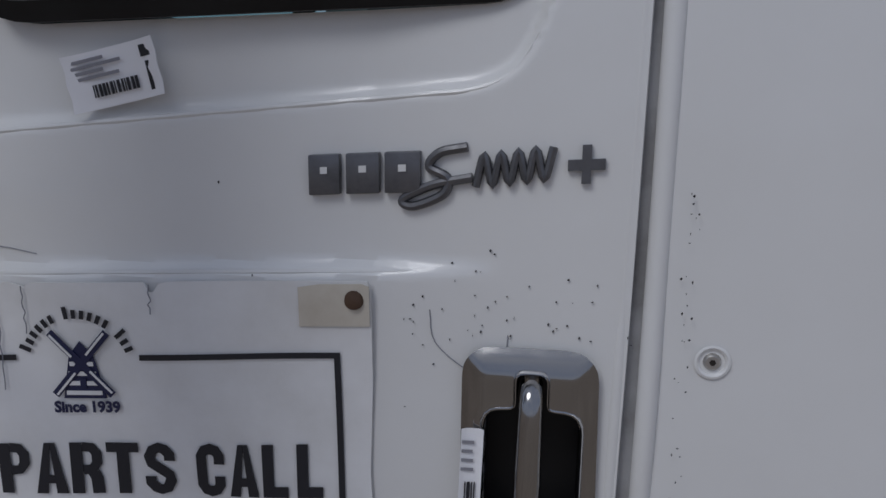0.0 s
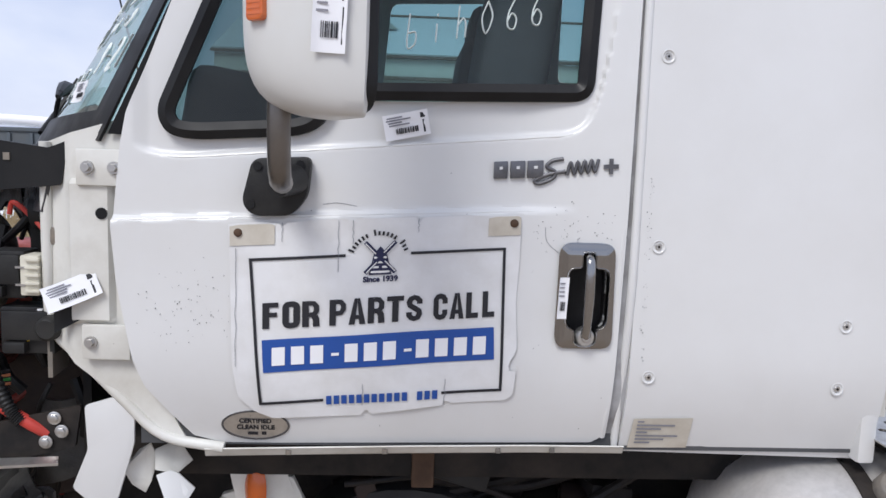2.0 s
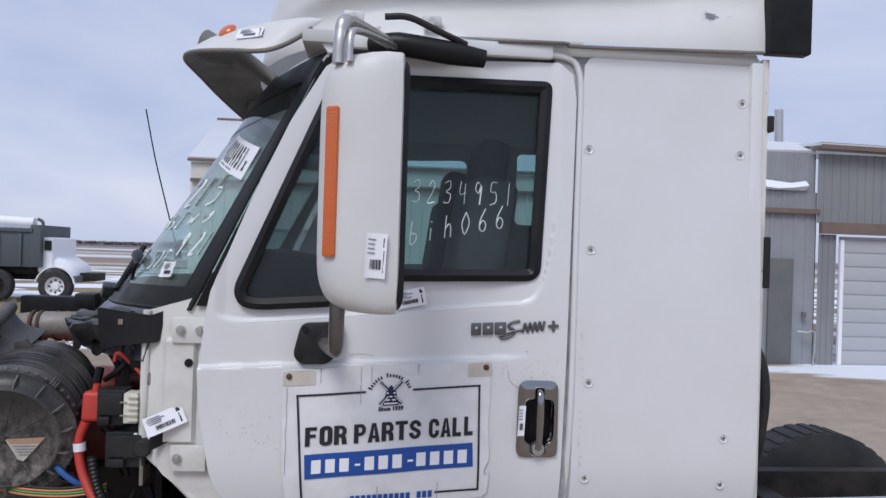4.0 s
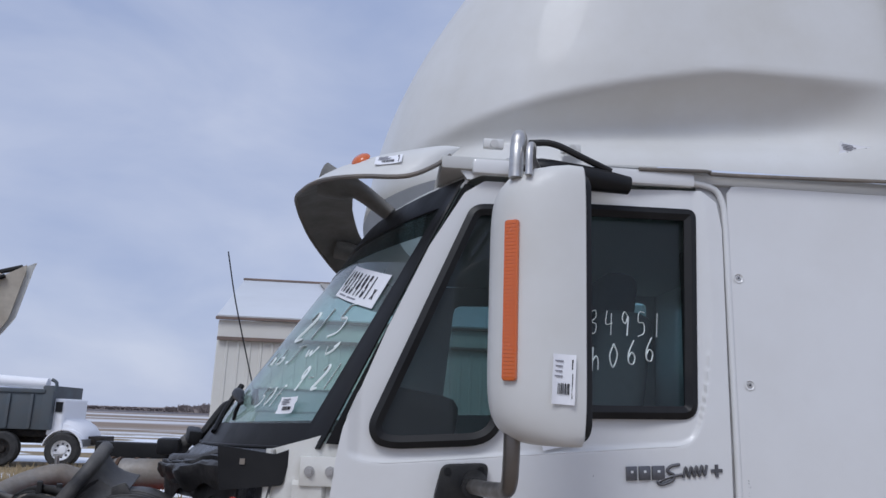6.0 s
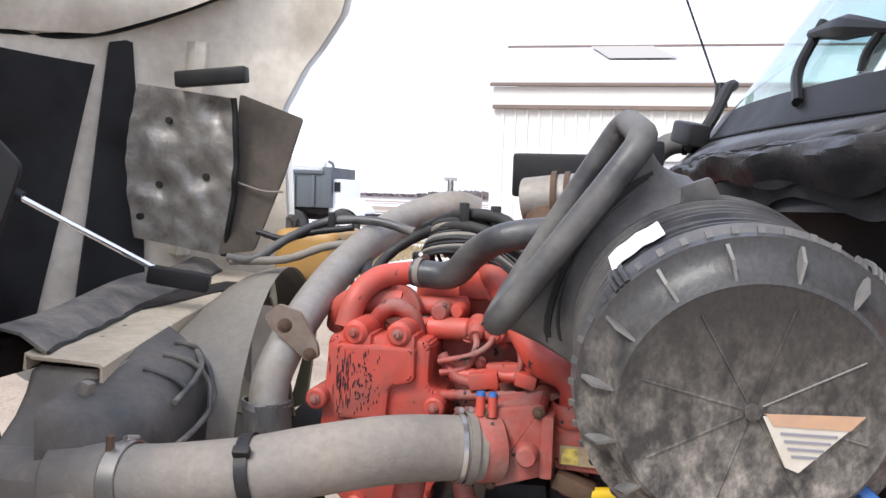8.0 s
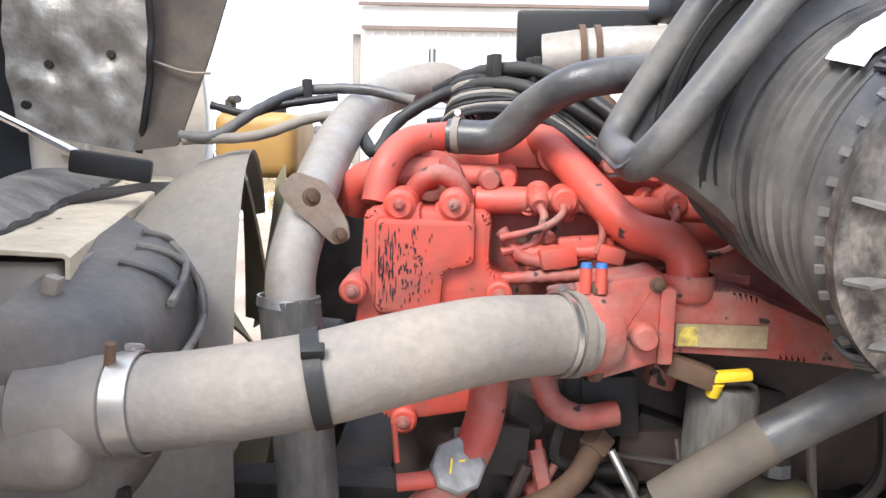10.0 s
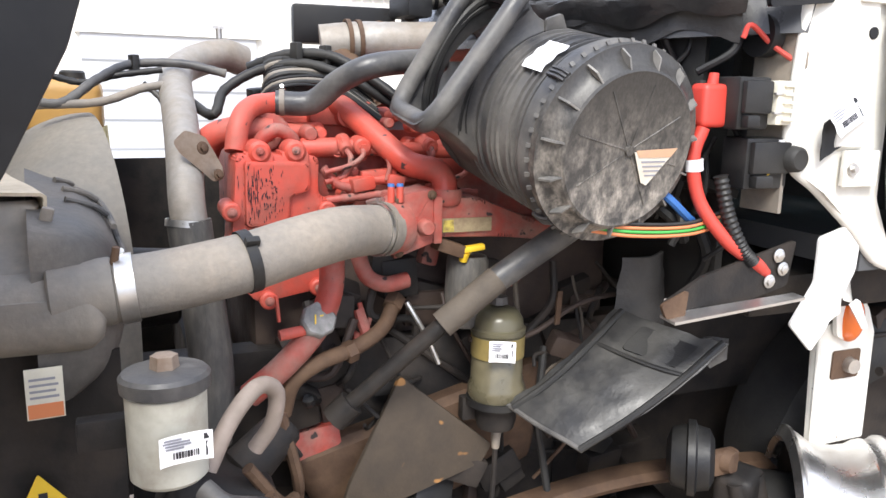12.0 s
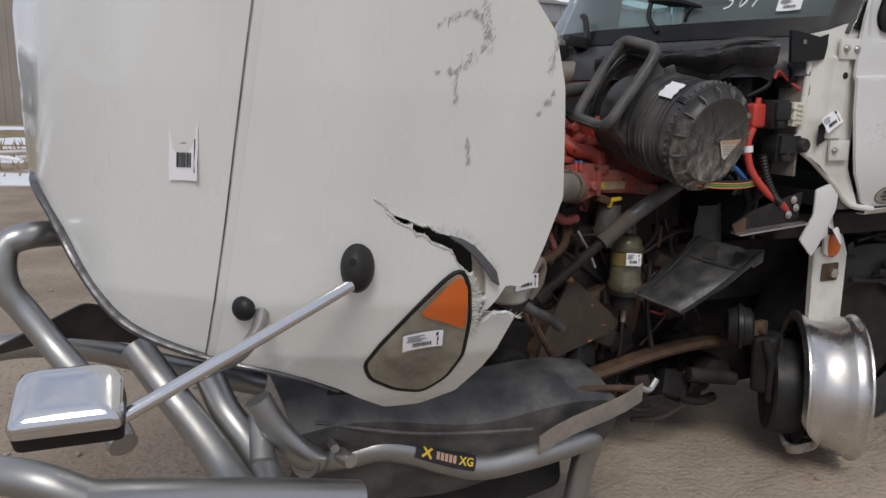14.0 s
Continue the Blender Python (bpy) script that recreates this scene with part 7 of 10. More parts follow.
for pts in ([(-1.165, 0.605, 1.322), (-1.17, 0.585, 1.308), (-1.20, 0.578, 1.288), (-1.262, 0.575, 1.272)], [(-1.118, 0.60, 1.325), (-1.112, 0.582, 1.305), (-1.108, 0.576, 1.28), (-1.116, 0.575, 1.252)], [(-0.995, 0.60, 1.325), (-1.0, 0.58, 1.305), (-1.03, 0.574, 1.28), (-1.06, 0.572, 1.262)]):
    part("pressure_line", tube(pts, 0.0058, 10, 6), M_REDDIRT, eng, "thin dirty fuel line")
for x, r_ in ((-1.162, 0.024), (-1.115, 0.022), (-0.992, 0.022)):
    part("line_boss", join(cyl((x, 0.66, 1.328), (x, 0.606, 1.326), r_, r_ * 0.85, 18, 0.004), cyl((x, 0.608, 1.325), (x, 0.598, 1.324), 0.010, 0.010, 6)), M_RED, eng, "red injector line boss")
part("tube_collar", join(cyl((-1.30, 0.652, 1.322), (-1.215, 0.642, 1.324), 0.0225, 0.0225, 16, 0.004), cyl((-1.21, 0.64, 1.324), (-1.188, 0.64, 1.325), 0.026, 0.024, 12, 0.003)), M_RED, eng)
part("wire_harness", tube([(-1.28, 0.59, 1.205), (-1.20, 0.57, 1.215), (-1.10, 0.565, 1.222), (-1.0, 0.55, 1.228), (-0.90, 0.54, 1.22)], 0.011, 10, 10, ribs=0.002), M_REDDIRT, eng)
part("plug", box((-1.175, 0.572, 1.245), (0.055, 0.03, 0.03), (0, -8, 6), bevel=0.005), M_RED, eng)
part("plug", box((-1.095, 0.57, 1.252), (0.04, 0.028, 0.026), (0, 10, -6), bevel=0.005), M_RED, eng)
# wiring across the top of the engine
for p, s_, m_ in (((-1.33, 0.90, 1.515), (0.045, 0.04, 0.03), M_BLACK), ((-1.315, 0.88, 1.53), (0.02, 0.03, 0.02), M_BATRED), ((-1.26, 0.80, 1.46), (0.07, 0.05, 0.035), M_TRIM), ((-1.18, 0.80, 1.475), (0.05, 0.05, 0.04), M_BLACK), ((-1.36, 0.84, 1.43), (0.05, 0.04, 0.05), M_TRIM)):
    solo("wire_plug", box(p, s_, (8, -6, 15), bevel=0.006), m_, "plastic wiring connector lying on the engine top", "connector", "wire connectors")
for k in range(12):
    y0, z0 = 0.74 + 0.012 * k, 1.43 + 0.007 * k
    solo("thin_wire", tube([(-1.40 + 0.01 * k, y0 + 0.05, z0 - 0.05 + 0.004 * (k % 3)), (-1.34, y0, z0 + 0.02), (-1.26 + 0.012 * (k % 4), y0 - 0.01, z0 + 0.035), (-1.17, y0 - 0.02, z0 + 0.01), (-1.09, y0 - 0.06, z0 - 0.05)], rnd.choice((0.004, 0.006, 0.0085)), 8, 5), rnd.choice((M_BLACK, M_TRIM, M_BLACK, M_SMUDGE)), "thin black wire across the engine top", "wire", "engine wires")
# exhaust and turbo behind
part("turbo_pipe", tube([(-1.16, 1.02, 1.575), (-1.057, 1.0, 1.587), (-0.95, 0.98, 1.59), (-0.75, 0.95, 1.60)], 0.055, 20, 5), M_ALU, eng, "grey turbo inlet pipe")
for x in (-1.09, -1.06, -1.0, -0.96):
    part("pipe_band", rev([(-0.006, 0.056), (-0.006, 0.062), (0.006, 0.062), (0.006, 0.056)], (x, 1.0, 1.585), (1, -0.05, 0.05), 24), M_RUST, eng)
part("turbo_hose", tube([(-1.12, 1.02, 1.55), (-1.10, 0.95, 1.50), (-1.07, 0.88, 1.45), (-1.05, 0.85, 1.40)], 0.05, 16, 8, ribs=0.004), M_RUST, eng)
for pts, r_, m_ in (([(-1.55, 1.05, 1.46), (-1.48, 0.80, 1.39), (-1.44, 0.85, 1.449), (-1.355, 0.85, 1.499), (-1.252, 0.80, 1.516), (-1.152, 0.75, 1.482), (-1.05, 0.72, 1.42)], 0.013, M_BLACK),
                    ([(-1.374, 0.90, 1.505), (-1.29, 0.85, 1.538), (-1.198, 0.80, 1.539), (-1.131, 0.75, 1.503), (-1.05, 0.70, 1.44), (-1.02, 0.66, 1.40)], 0.014, M_BLACK),
                    ([(-1.36, 0.92, 1.51), (-1.28, 0.87, 1.53), (-1.19, 0.82, 1.525), (-1.12, 0.78, 1.48), (-1.06, 0.74, 1.43)], 0.011, M_TRIM),
                    ([(-1.865, 0.90, 1.412), (-1.798, 0.90, 1.413), (-1.727, 0.95, 1.466), (-1.65, 1.0, 1.506), (-1.525, 1.0, 1.512), (-1.42, 0.98, 1.49)], 0.012, M_DUSTY),
                    ([(-1.83, 0.98, 1.474), (-1.758, 0.98, 1.459), (-1.683, 0.98, 1.478), (-1.575, 0.98, 1.495)], 0.009, M_BLACK),
                    ([(-1.86, 0.9, 1.405), (-1.72, 0.9, 1.415), (-1.62, 0.92, 1.45), (-1.53, 0.94, 1.462)], 0.011, M_SMUDGE),
                    ([(-1.62, 1.0, 1.46), (-1.58, 0.98, 1.42), (-1.565, 0.95, 1.36)], 0.008, M_DUSTY)):
    solo("wire_loom", tube(pts, r_, 10, 6, ribs=0.0012), m_, "black corrugated wire loom across the engine", "wire loom", "wire looms")
for p in ((-1.27, 0.82, 1.545), (-1.20, 0.81, 1.54), (-1.64, 1.0, 1.508), (-1.30, 0.85, 1.51)):
    solo("cable_clip", box(p, (0.018, 0.034, 0.045), (0, 0, 20), bevel=0.004), M_BLACK, "black cable clip on a wire loom", "clip", "cable clips")

# cooling pack: radiator, shroud, fan, tank
rad = thing("radiator", (-2.0, 0.85, 0.35), "dusty radiator pack with fan shroud at the engine front", "radiator")
part("core", box((-2.03, 0.98, 0.80), (0.10, 1.15, 0.86), (0, 0, 14), bevel=0.01), M_FRAME, rad)
RX = lambda y: -1.806 - 0.285 * (y - 0.344)
RZ = lambda y: 1.268 + 0.010 * (y - 0.344)
RY = [0.344 + 0.098 * k for k in range(15)]
rail_rows = []
for k, y in enumerate(RY):
    x, z = RX(y), RZ(y) + 0.002 * math.sin(k * 1.7)
    rail_rows.append([(x + 0.002, y, z - 0.030), (x + 0.003, y, z - 0.004), (x - 0.003, y, z), (x - 0.060, y, z + 0.002), (x - 0.136, y, z + 0.003), (x - 0.150, y, z + 0.008), (x - 0.152, y, z - 0.02)])
tr = part("top_rail", sheet(rail_rows, 0.006), M_RAIL, rad, "dusty tan top rail")
for k in range(11):
    y = 0.42 + 0.12 * k
    part("rivet", rev([(0, 0.007), (0.004, 0.005), (0.005, 0)], (RX(y) - 0.085, y, RZ(y) + 0.001), (0, 0, 1), 10), M_DUSTY, tr)
seal_rows = []
for k in range(46):
    y = 0.36 + 0.029 * k
    x, z = RX(y) - 0.126, RZ(y) + 0.006
    w = 0.010 * (1 if k % 4 < 2 else 0.35) + 0.004 * math.sin(k * 2.3)
    seal_rows.append([(x + w, y, z + 0.002), (x - 0.004, y, z + 0.010), (x - 0.045, y, z + 0.034 + 0.006 * math.sin(y * 9)), (x - 0.10, y, z + 0.044 + 0.008 * math.sin(y * 7 + 1)), (x - 0.15, y, z + 0.005)])
part("recirculation_seal", sheet(seal_rows, 0.006), M_SEALRUB, rad, "dusty black rubber seal with a notched edge")
part("seal_lip", tube([(RX(0.36 + 0.058 * k) - 0.112 - 0.007 * (k % 2), 0.36 + 0.058 * k, RZ(0.36 + 0.058 * k) + 0.010) for k in range(23)], [0.006 if k % 2 else 0.0035 for k in range(23)], 8, 3), M_BLACK, rad, "curled black seal lip")
tankrows = [[(x, y, z) for x, y in rounded([(a, f), (c, f), (c, 0.48), (a, 0.48)], 0.025, 4)] for z, a, f, c in ((1.256, -1.945, 0.36, -1.825), (1.246, -1.955, 0.345, -1.815), (1.21, -1.955, 0.33, -1.812), (1.18, -1.945, 0.295, -1.79), (1.155, -1.925, 0.235, -1.755), (1.12, -1.905, 0.185, -1.725), (1.08, -1.90, 0.175, -1.715), (1.05, -1.90, 0.185, -1.72), (1.03, -1.89, 0.205, -1.735), (1.02, -1.87, 0.24, -1.76))]
part("end_tank", sheet(tankrows, closed=True), M_SMUDGE, rad, "grey cooler end tank")
for z in (1.235, 1.20):
    part("tank_lug", box((-1.80, 0.30, z), (0.02, 0.02, 0.035), (0, 15, 0), bevel=0.005), M_SMUDGE, rad)
part("side_guard", sheet([[(-1.95 + 0.05 * k, 0.27 + 0.01 * math.sin(k), 0.45 + 0.08 * j) for j in range(8)] for k in range(6)], 0.01), M_FRAME, rad, "dark side guard")
wl_ = thing("warning_plate", (-1.84, 0.25, 0.76), "yellow triangular warning sticker on the radiator guard", "sticker")
wpm = plane_map((-1.875, 0.235, 0.735), (1, 0.02, 0.05), (-0.02, 0, 1))
part("triangle", slab(rounded([(0, 0), (0.085, 0.012), (0.038, 0.075)], 0.006), lambda s, t, d: wpm(s, t, d), 0.002), M_YEL, wl_)
part("symbol", bars(lambda s, t, d=0.0: wpm(s, t, 0.0025 + d), [(0.030, 0.014, 0.056, 0.024), (0.036, 0.026, 0.050, 0.040)], 0.0006), M_INK, wl_)
il_ = thing("faded_plate", (-1.82, 0.20, 0.95), "faded cream data plate with an orange edge", "label")
ipm = plane_map((-1.84, 0.195, 0.925), (1, 0.0, 0.03), (0, 0, 1))
part("plate", slab(rect(0, 0, 0.055, 0.085), lambda s, t, d: ipm(s, t, d), 0.002), M_CREAM, il_)
part("orange_edge", slab(rect(0.002, 0.002, 0.053, 0.026), lambda s, t, d: ipm(s, t, 0.0025 + d), 0.0006), M_ORANGE, il_)
part("print", bars(lambda s, t, d=0.0: ipm(s, t, 0.0025 + d), [(0.006, 0.035 + 0.010 * k, 0.048 - 0.004 * (k % 2), 0.039 + 0.010 * k) for k in range(4)], 0.0006), M_GREYINK, il_)
part("tank_neck", cyl((-1.70, 0.245, 1.117), (-1.80, 0.24, 1.11), 0.057, 0.062, 24, 0.004), M_SMUDGE, rad)
FY, FZ, FR = 0.985, 0.935, 0.452
FX = lambda y: -1.665 - 0.19 * (y - 0.55)
shr = []
for k in range(53):
    a = radians(40 + 230 * k / 52)
    c, s_ = math.cos(a), math.sin(a)
    reach = min((0.62 / -c) if c < -1e-3 else 9.0, (0.300 / s_) if s_ > 1e-3 else (0.5 / -s_) if s_ < -1e-3 else 9.0)
    deep = FX(FY + reach * c) - RX(FY + reach * c) + 0.012
    row = []
    for q in (1.0, 0.8, 0.6, 0.42, 0.28, 0.16, 0.07, 0.0):
        r_ = FR + (reach - FR) * (q ** 2.0 if reach < FR else q ** 1.4)
        y = FY + r_ * c
        row.append(Vector((FX(y) - deep * q, y, FZ + r_ * s_)))
    for dx, r_ in ((-0.005, FR - 0.007), (-0.035, FR - 0.015)):
        y = FY + r_ * c
        row.append(Vector((FX(y) + dx, y, FZ + r_ * s_)))
    shr.append(row)
part("fan_shroud", sheet(shr), M_SHROUD, rad, "dusty tan moulded fan shroud")


def dome_pt(u, v, lift=0.0):
    """The bulged duct on the shroud: u along it, v up, both from -1 to 1."""
    b = (max(0.0, 1 - abs(u) ** 4.0) * max(0.0, 1 - abs(v) ** 3.4)) ** 0.5
    y = 0.425 + 0.22 * u
    return Vector((-1.840 - 0.10 * (y - 0.41) + (0.146 + lift) * b, y, 1.105 + 0.030 * u + 0.150 * v))


dm = part("recovery_dome", sheet([[dome_pt(-1 + i / 12, -1 + j / 10) for j in range(21)] for i in range(25)]), M_DOME, rad, "black domed plastic duct with ribs")
for pts in ([(-0.10, 0.64), (0.3, 0.68), (0.6, 0.74), (0.88, 0.82)], [(-0.25, 0.22), (0.1, 0.20), (0.4, 0.24), (0.62, 0.34)], [(0.84, 0.78), (0.80, 0.58), (0.62, 0.34)], [(0.50, 0.70), (0.52, 0.5), (0.42, 0.24)], [(0.02, 0.95), (0.10, 0.82), (0.14, 0.68)], [(0.36, 0.95), (0.46, 0.84), (0.50, 0.72)], [(0.66, 0.96), (0.76, 0.88), (0.82, 0.80)]):
    part("dome_rib", tube([dome_pt(u, v, 0.012) for u, v in pts], 0.0058, 8, 5), M_SEALRUB, dm)
fan = thing("cooling_fan", (-1.62, FY, 0.5), "dusty yellow-grey engine cooling fan", "fan")
for k in range(9):
    a0 = 2 * math.pi * k / 9 + 0.35
    blade = []
    for i in range(7):
        r_ = 0.10 + 0.335 * i / 6
        tw = 0.55 - 0.25 * i / 6
        w_ = 0.075 + 0.025 * i / 6
        row = []
        for j in (-1, -0.4, 0.3, 1):
            a = a0 + j * w_ / r_ * 0.55 + 0.10 * (i / 6) ** 2
            row.append(Vector((-1.735 + 0.045 * j * tw * 1.6, FY + r_ * math.cos(a), FZ + r_ * math.sin(a))))
        blade.append(row)
    part("blade", sheet(blade, 0.005), material("dusty_fan_plastic", (0.36, 0.33, 0.20), 0.6, dirt=(0.26, 0.23, 0.17), dirt_amount=0.6) if not bpy.data.materials.get("dusty_fan_plastic") else bpy.data.materials["dusty_fan_plastic"], fan)
part("hub", cyl((-1.71, FY, FZ), (-1.56, FY, FZ), 0.11, 0.10, 24, 0.01), M_FRAME, fan)
tank = thing("coolant_tank", (-1.83, 1.40, 1.28), "yellowed plastic coolant tank behind the radiator", "tank")
part("bottle", box((-1.825, 1.40, 1.39), (0.20, 0.26, 0.16), bevel=0.035, seg=3), M_YELLOW, tank)
part("filler_cap", rev([(0, 0.035), (0.02, 0.034), (0.026, 0.028), (0.026, 0)], (-1.80, 1.36, 1.468), (0, 0, 1), 16), M_BLACK, tank)
part("neck", join(cyl((-1.90, 1.34, 1.44), (-1.90, 1.34, 1.50), 0.014), cyl((-1.90, 1.34, 1.50), (-1.87, 1.30, 1.50), 0.010)), M_DUSTY, tank)

# cowl below the windshield
cowl = thing("cowl_panel", (-0.6, 0.9, 1.6), "black plastic cowl and torn cover below the windshield", "cowl")
part("cowl_top", sheet([[shield(y, -0.02, 0.0), shield(y, -0.03, 0.02) + Vector((0, 0, -0.01)), shield(y, -0.05, 0.045) + Vector((0, 0, -0.03 + 0.004 * math.sin(y * 30))), shield(y, -0.07, 0.075) + Vector((0, 0, -0.06 + 0.006 * math.sin(y * 41))), shield(y, -0.09, 0.08) + Vector((0, 0, -0.10))] for y in [0.07 + 0.03 * k for k in range(66)]], 0.008), M_COWL, cowl, "shiny black cowl panel")
part("cowl_seal", tube([shield(0.07 + 0.1 * k, -0.02, 0.008) for k in range(20)], 0.006, 8, 3), M_TRIM, cowl)
rnd = random.Random(14)
DR = spline([(-0.485, 0.17, 1.70), (-0.56, 0.26, 1.695), (-0.63, 0.34, 1.68), (-0.70, 0.44, 1.668), (-0.76, 0.55, 1.66), (-0.80, 0.66, 1.655), (-0.83, 0.80, 1.64)], 9)
for layer, (low, out) in enumerate(((0.12, 0.05), (0.09, 0.085), (0.15, 0.02))):
    rows = []
    for k, p in enumerate(DR):
        q = k / (len(DR) - 1)
        row = []
        for j in range(12):
            f = j / 11
            a = f * 2.6
            w = (0.75 + 0.4 * noise.noise((q * 6, layer, 0.5))) * (1 - 0.5 * q)
            n_ = noise.noise((q * 9 + layer * 7, f * 3.5, 1.0))
            n2 = noise.noise((q * 22 + layer * 7, f * 7, 5.0))
            row.append(p + Vector((-out * math.sin(a) * 0.7 * w, -out * math.sin(a) * w, -low * w * f * f + 0.02 * math.sin(a) - 0.012 * layer)) + Vector((-0.5, -0.8, 0.5)) * (0.015 * n_ + 0.006 * n2))
        rows.append(row)
    part("torn_cover", sheet(rows, 0.004), M_COVER, cowl, "crumpled torn black cover")
part("rolled_hem", tube([p + Vector((0.01, 0.01, 0.012 + 0.010 * noise.noise((k * 0.3, 0, 0)))) for k, p in enumerate(DR[::4])], [0.016, 0.024, 0.028, 0.024, 0.028, 0.02, 0.016], 10, 4, flat=0.7), M_COVER, cowl)
part("corner_plate", slab(rounded([(-0.535, 1.742), (-0.385, 1.722), (-0.34, 1.74), (-0.36, 1.645), (-0.522, 1.628)], 0.008), lambda s, t, d: Vector((s, 0.055 + d, t)), 0.012), M_TRIM, cowl, "black corner bracket")
part("corner_hole", box((-0.468, 0.054, 1.702), (0.013, 0.006, 0.015)), M_SMUDGE, cowl)
part("far_plate", box((-1.06, 1.15, 1.64), (0.30, 0.06, 0.11), (0, 0, -6), bevel=0.01), M_TRIM, cowl, "black bracket at the far side")
wip = thing("windshield_wiper", (-0.62, 0.80, 1.75), "black wiper arm and blade on the windshield", "wiper")
part("arm", tube([(-0.66, 0.62, 1.76), (-0.645, 0.70, 1.83), (-0.60, 0.735, 1.92)], 0.010, 8, 4), M_TRIM, wip)
part("blade", tube([shield(0.735, 0.22, 0.03), shield(0.62, 0.20, 0.03), shield(0.49, 0.155, 0.03)], [0.009, 0.022, 0.006], 8, 5), M_TRIM, wip)
part("stay", tube([(-0.56, 0.52, 1.87), (-0.58, 0.54, 1.83), (-0.585, 0.545, 1.80)], 0.007, 6, 3), M_TRIM, wip)
wip2 = thing("wiper_linkage", (-0.75, 0.95, 1.72), "bent black wiper linkage at the cowl", "wiper")
part("arm", tube([(-0.80, 1.00, 1.70), (-0.76, 0.98, 1.76), (-0.72, 1.05, 1.84), (-0.70, 1.10, 1.86)], 0.014, 8, 5), M_BLACK, wip2)
part("knuckle", join(box((-0.80, 0.97, 1.735), (0.05, 0.10, 0.05), (10, 5, 20), bevel=0.01), box((-0.90, 1.02, 1.69), (0.08, 0.12, 0.06), (0, 0, 10), bevel=0.012)), M_BLACK, wip2)
eh = thing("heater_hose_elbow", (-0.80, 1.1, 1.68), "grey rubber hose elbow beside the cowl", "hose")
part("elbow", tube([(-0.872, 1.10, 1.640), (-0.868, 1.10, 1.690), (-0.83, 1.10, 1.722), (-0.775, 1.08, 1.722), (-0.735, 1.05, 1.690), (-0.72, 1.03, 1.65)], 0.027, 14, 6), M_DUSTY, eh)
part("strap", rev([(-0.006, 0.026), (-0.006, 0.031), (0.006, 0.031), (0.006, 0.026)], (-0.80, 1.09, 1.726), (1, -0.1, 0), 16), M_TRIM, eh)
ant = thing("whip_antenna", (-0.675, 1.54, 1.90), "thin whip antenna beside the windshield", "antenna")
part("whip", tube([(-0.675, 1.539, 1.90), (-0.75, 1.60, 2.12), (-0.83, 1.67, 2.36), (-0.896, 1.731, 2.60)], 0.0035, 6, 3), M_TRIM, ant)
part("base", cyl((-0.67, 1.535, 1.86), (-0.675, 1.539, 1.93), 0.02, 0.012, 12), M_BLACK, ant)

# firewall electrics
def electric_box(c, s, label, lid=M_BLACK):
    ob = thing("fuse_box", (c[0], c[1], c[2] - s[2] / 2), label, "fuse box")
    part("case", box(c, s, bevel=0.006), lid, ob)
    part("lid", box((c[0], c[1] - s[1] / 2 - 0.006, c[2] + s[2] * 0.12), (s[0] * 0.86, 0.016, s[2] * 0.62), bevel=0.005), lid, ob)
    part("plug", box((c[0] - s[0] * 0.18, c[1] - s[1] / 2 - 0.008, c[2] - s[2] * 0.34), (s[0] * 0.4, 0.024, s[2] * 0.24), bevel=0.005), lid, ob)
    return ob


f1 = electric_box((-0.500, 0.13, 1.446), (0.082, 0.07, 0.105), "black fuse box with a cream connector on the firewall")
cn = part("connector", box((-0.440, 0.105, 1.448), (0.040, 0.06, 0.088), bevel=0.005), M_CREAM, f1, "cream plastic connector")
for k in range(5):
    part("pin", box((-0.432, 0.073, 1.415 + 0.017 * k), (0.030, 0.012, 0.006), bevel=0.0015), M_CREAM, cn)
for dz in (-0.018, 0.02):
    part("terminal", box((-0.458, 0.076, 1.446 + dz), (0.02, 0.008, 0.004)), M_STEEL, f1)
f2 = electric_box((-0.455, 0.125, 1.325), (0.115, 0.07, 0.105), "black relay box below on the firewall")
part("latch", box((-0.425, 0.087, 1.36), (0.010, 0.006, 0.028)), M_PAPER, f2)
part("arrow_mark", slab([(0, 0), (0.012, 0.006), (0.008, 0.016), (0.014, 0.024), (0.0, 0.016)], lambda s, t, d: Vector((-0.455 + s, 0.088 - d, 1.30 + t)), 0.001), M_YEL, f2)
rb = thing("battery_terminal_boot", (-0.562, 0.155, 1.37), "red rubber terminal boot with a thick red cable", "cable boot")
part("boot", join(box((-0.565, 0.155, 1.440), (0.066, 0.055, 0.088), bevel=0.013, seg=3, taper=0.9), cyl((-0.562, 0.15, 1.48), (-0.56, 0.15, 1.505), 0.012, 0.010, 12)), M_BATRED, rb)
part("cable", tube([(-0.585, 0.14, 1.395), (-0.603, 0.14, 1.335), (-0.586, 0.13, 1.246), (-0.53, 0.10, 1.164), (-0.46, 0.09, 1.118), (-0.42, 0.10, 1.09)], 0.0140, 12, 6), M_BATRED, rb, "thick red cable")
part("white_band", rev([(-0.012, 0.0165), (-0.012, 0.018), (0.012, 0.018), (0.012, 0.0165)], (-0.600, 0.139, 1.32), (0.1, -0.03, -0.9), 14), M_PAPER, rb)
solo("red_wire", tube([(-0.508, 0.135, 1.575), (-0.495, 0.13, 1.601), (-0.447, 0.12, 1.565), (-0.405, 0.095, 1.532)], 0.0055, 8, 6), M_BATRED, "thin bent red wire on the firewall", "wire")
solo("grommet", box((-0.398, 0.09, 1.535), (0.03, 0.025, 0.04), bevel=0.008), M_SMUDGE, "grey rubber grommet on the firewall", "grommet")
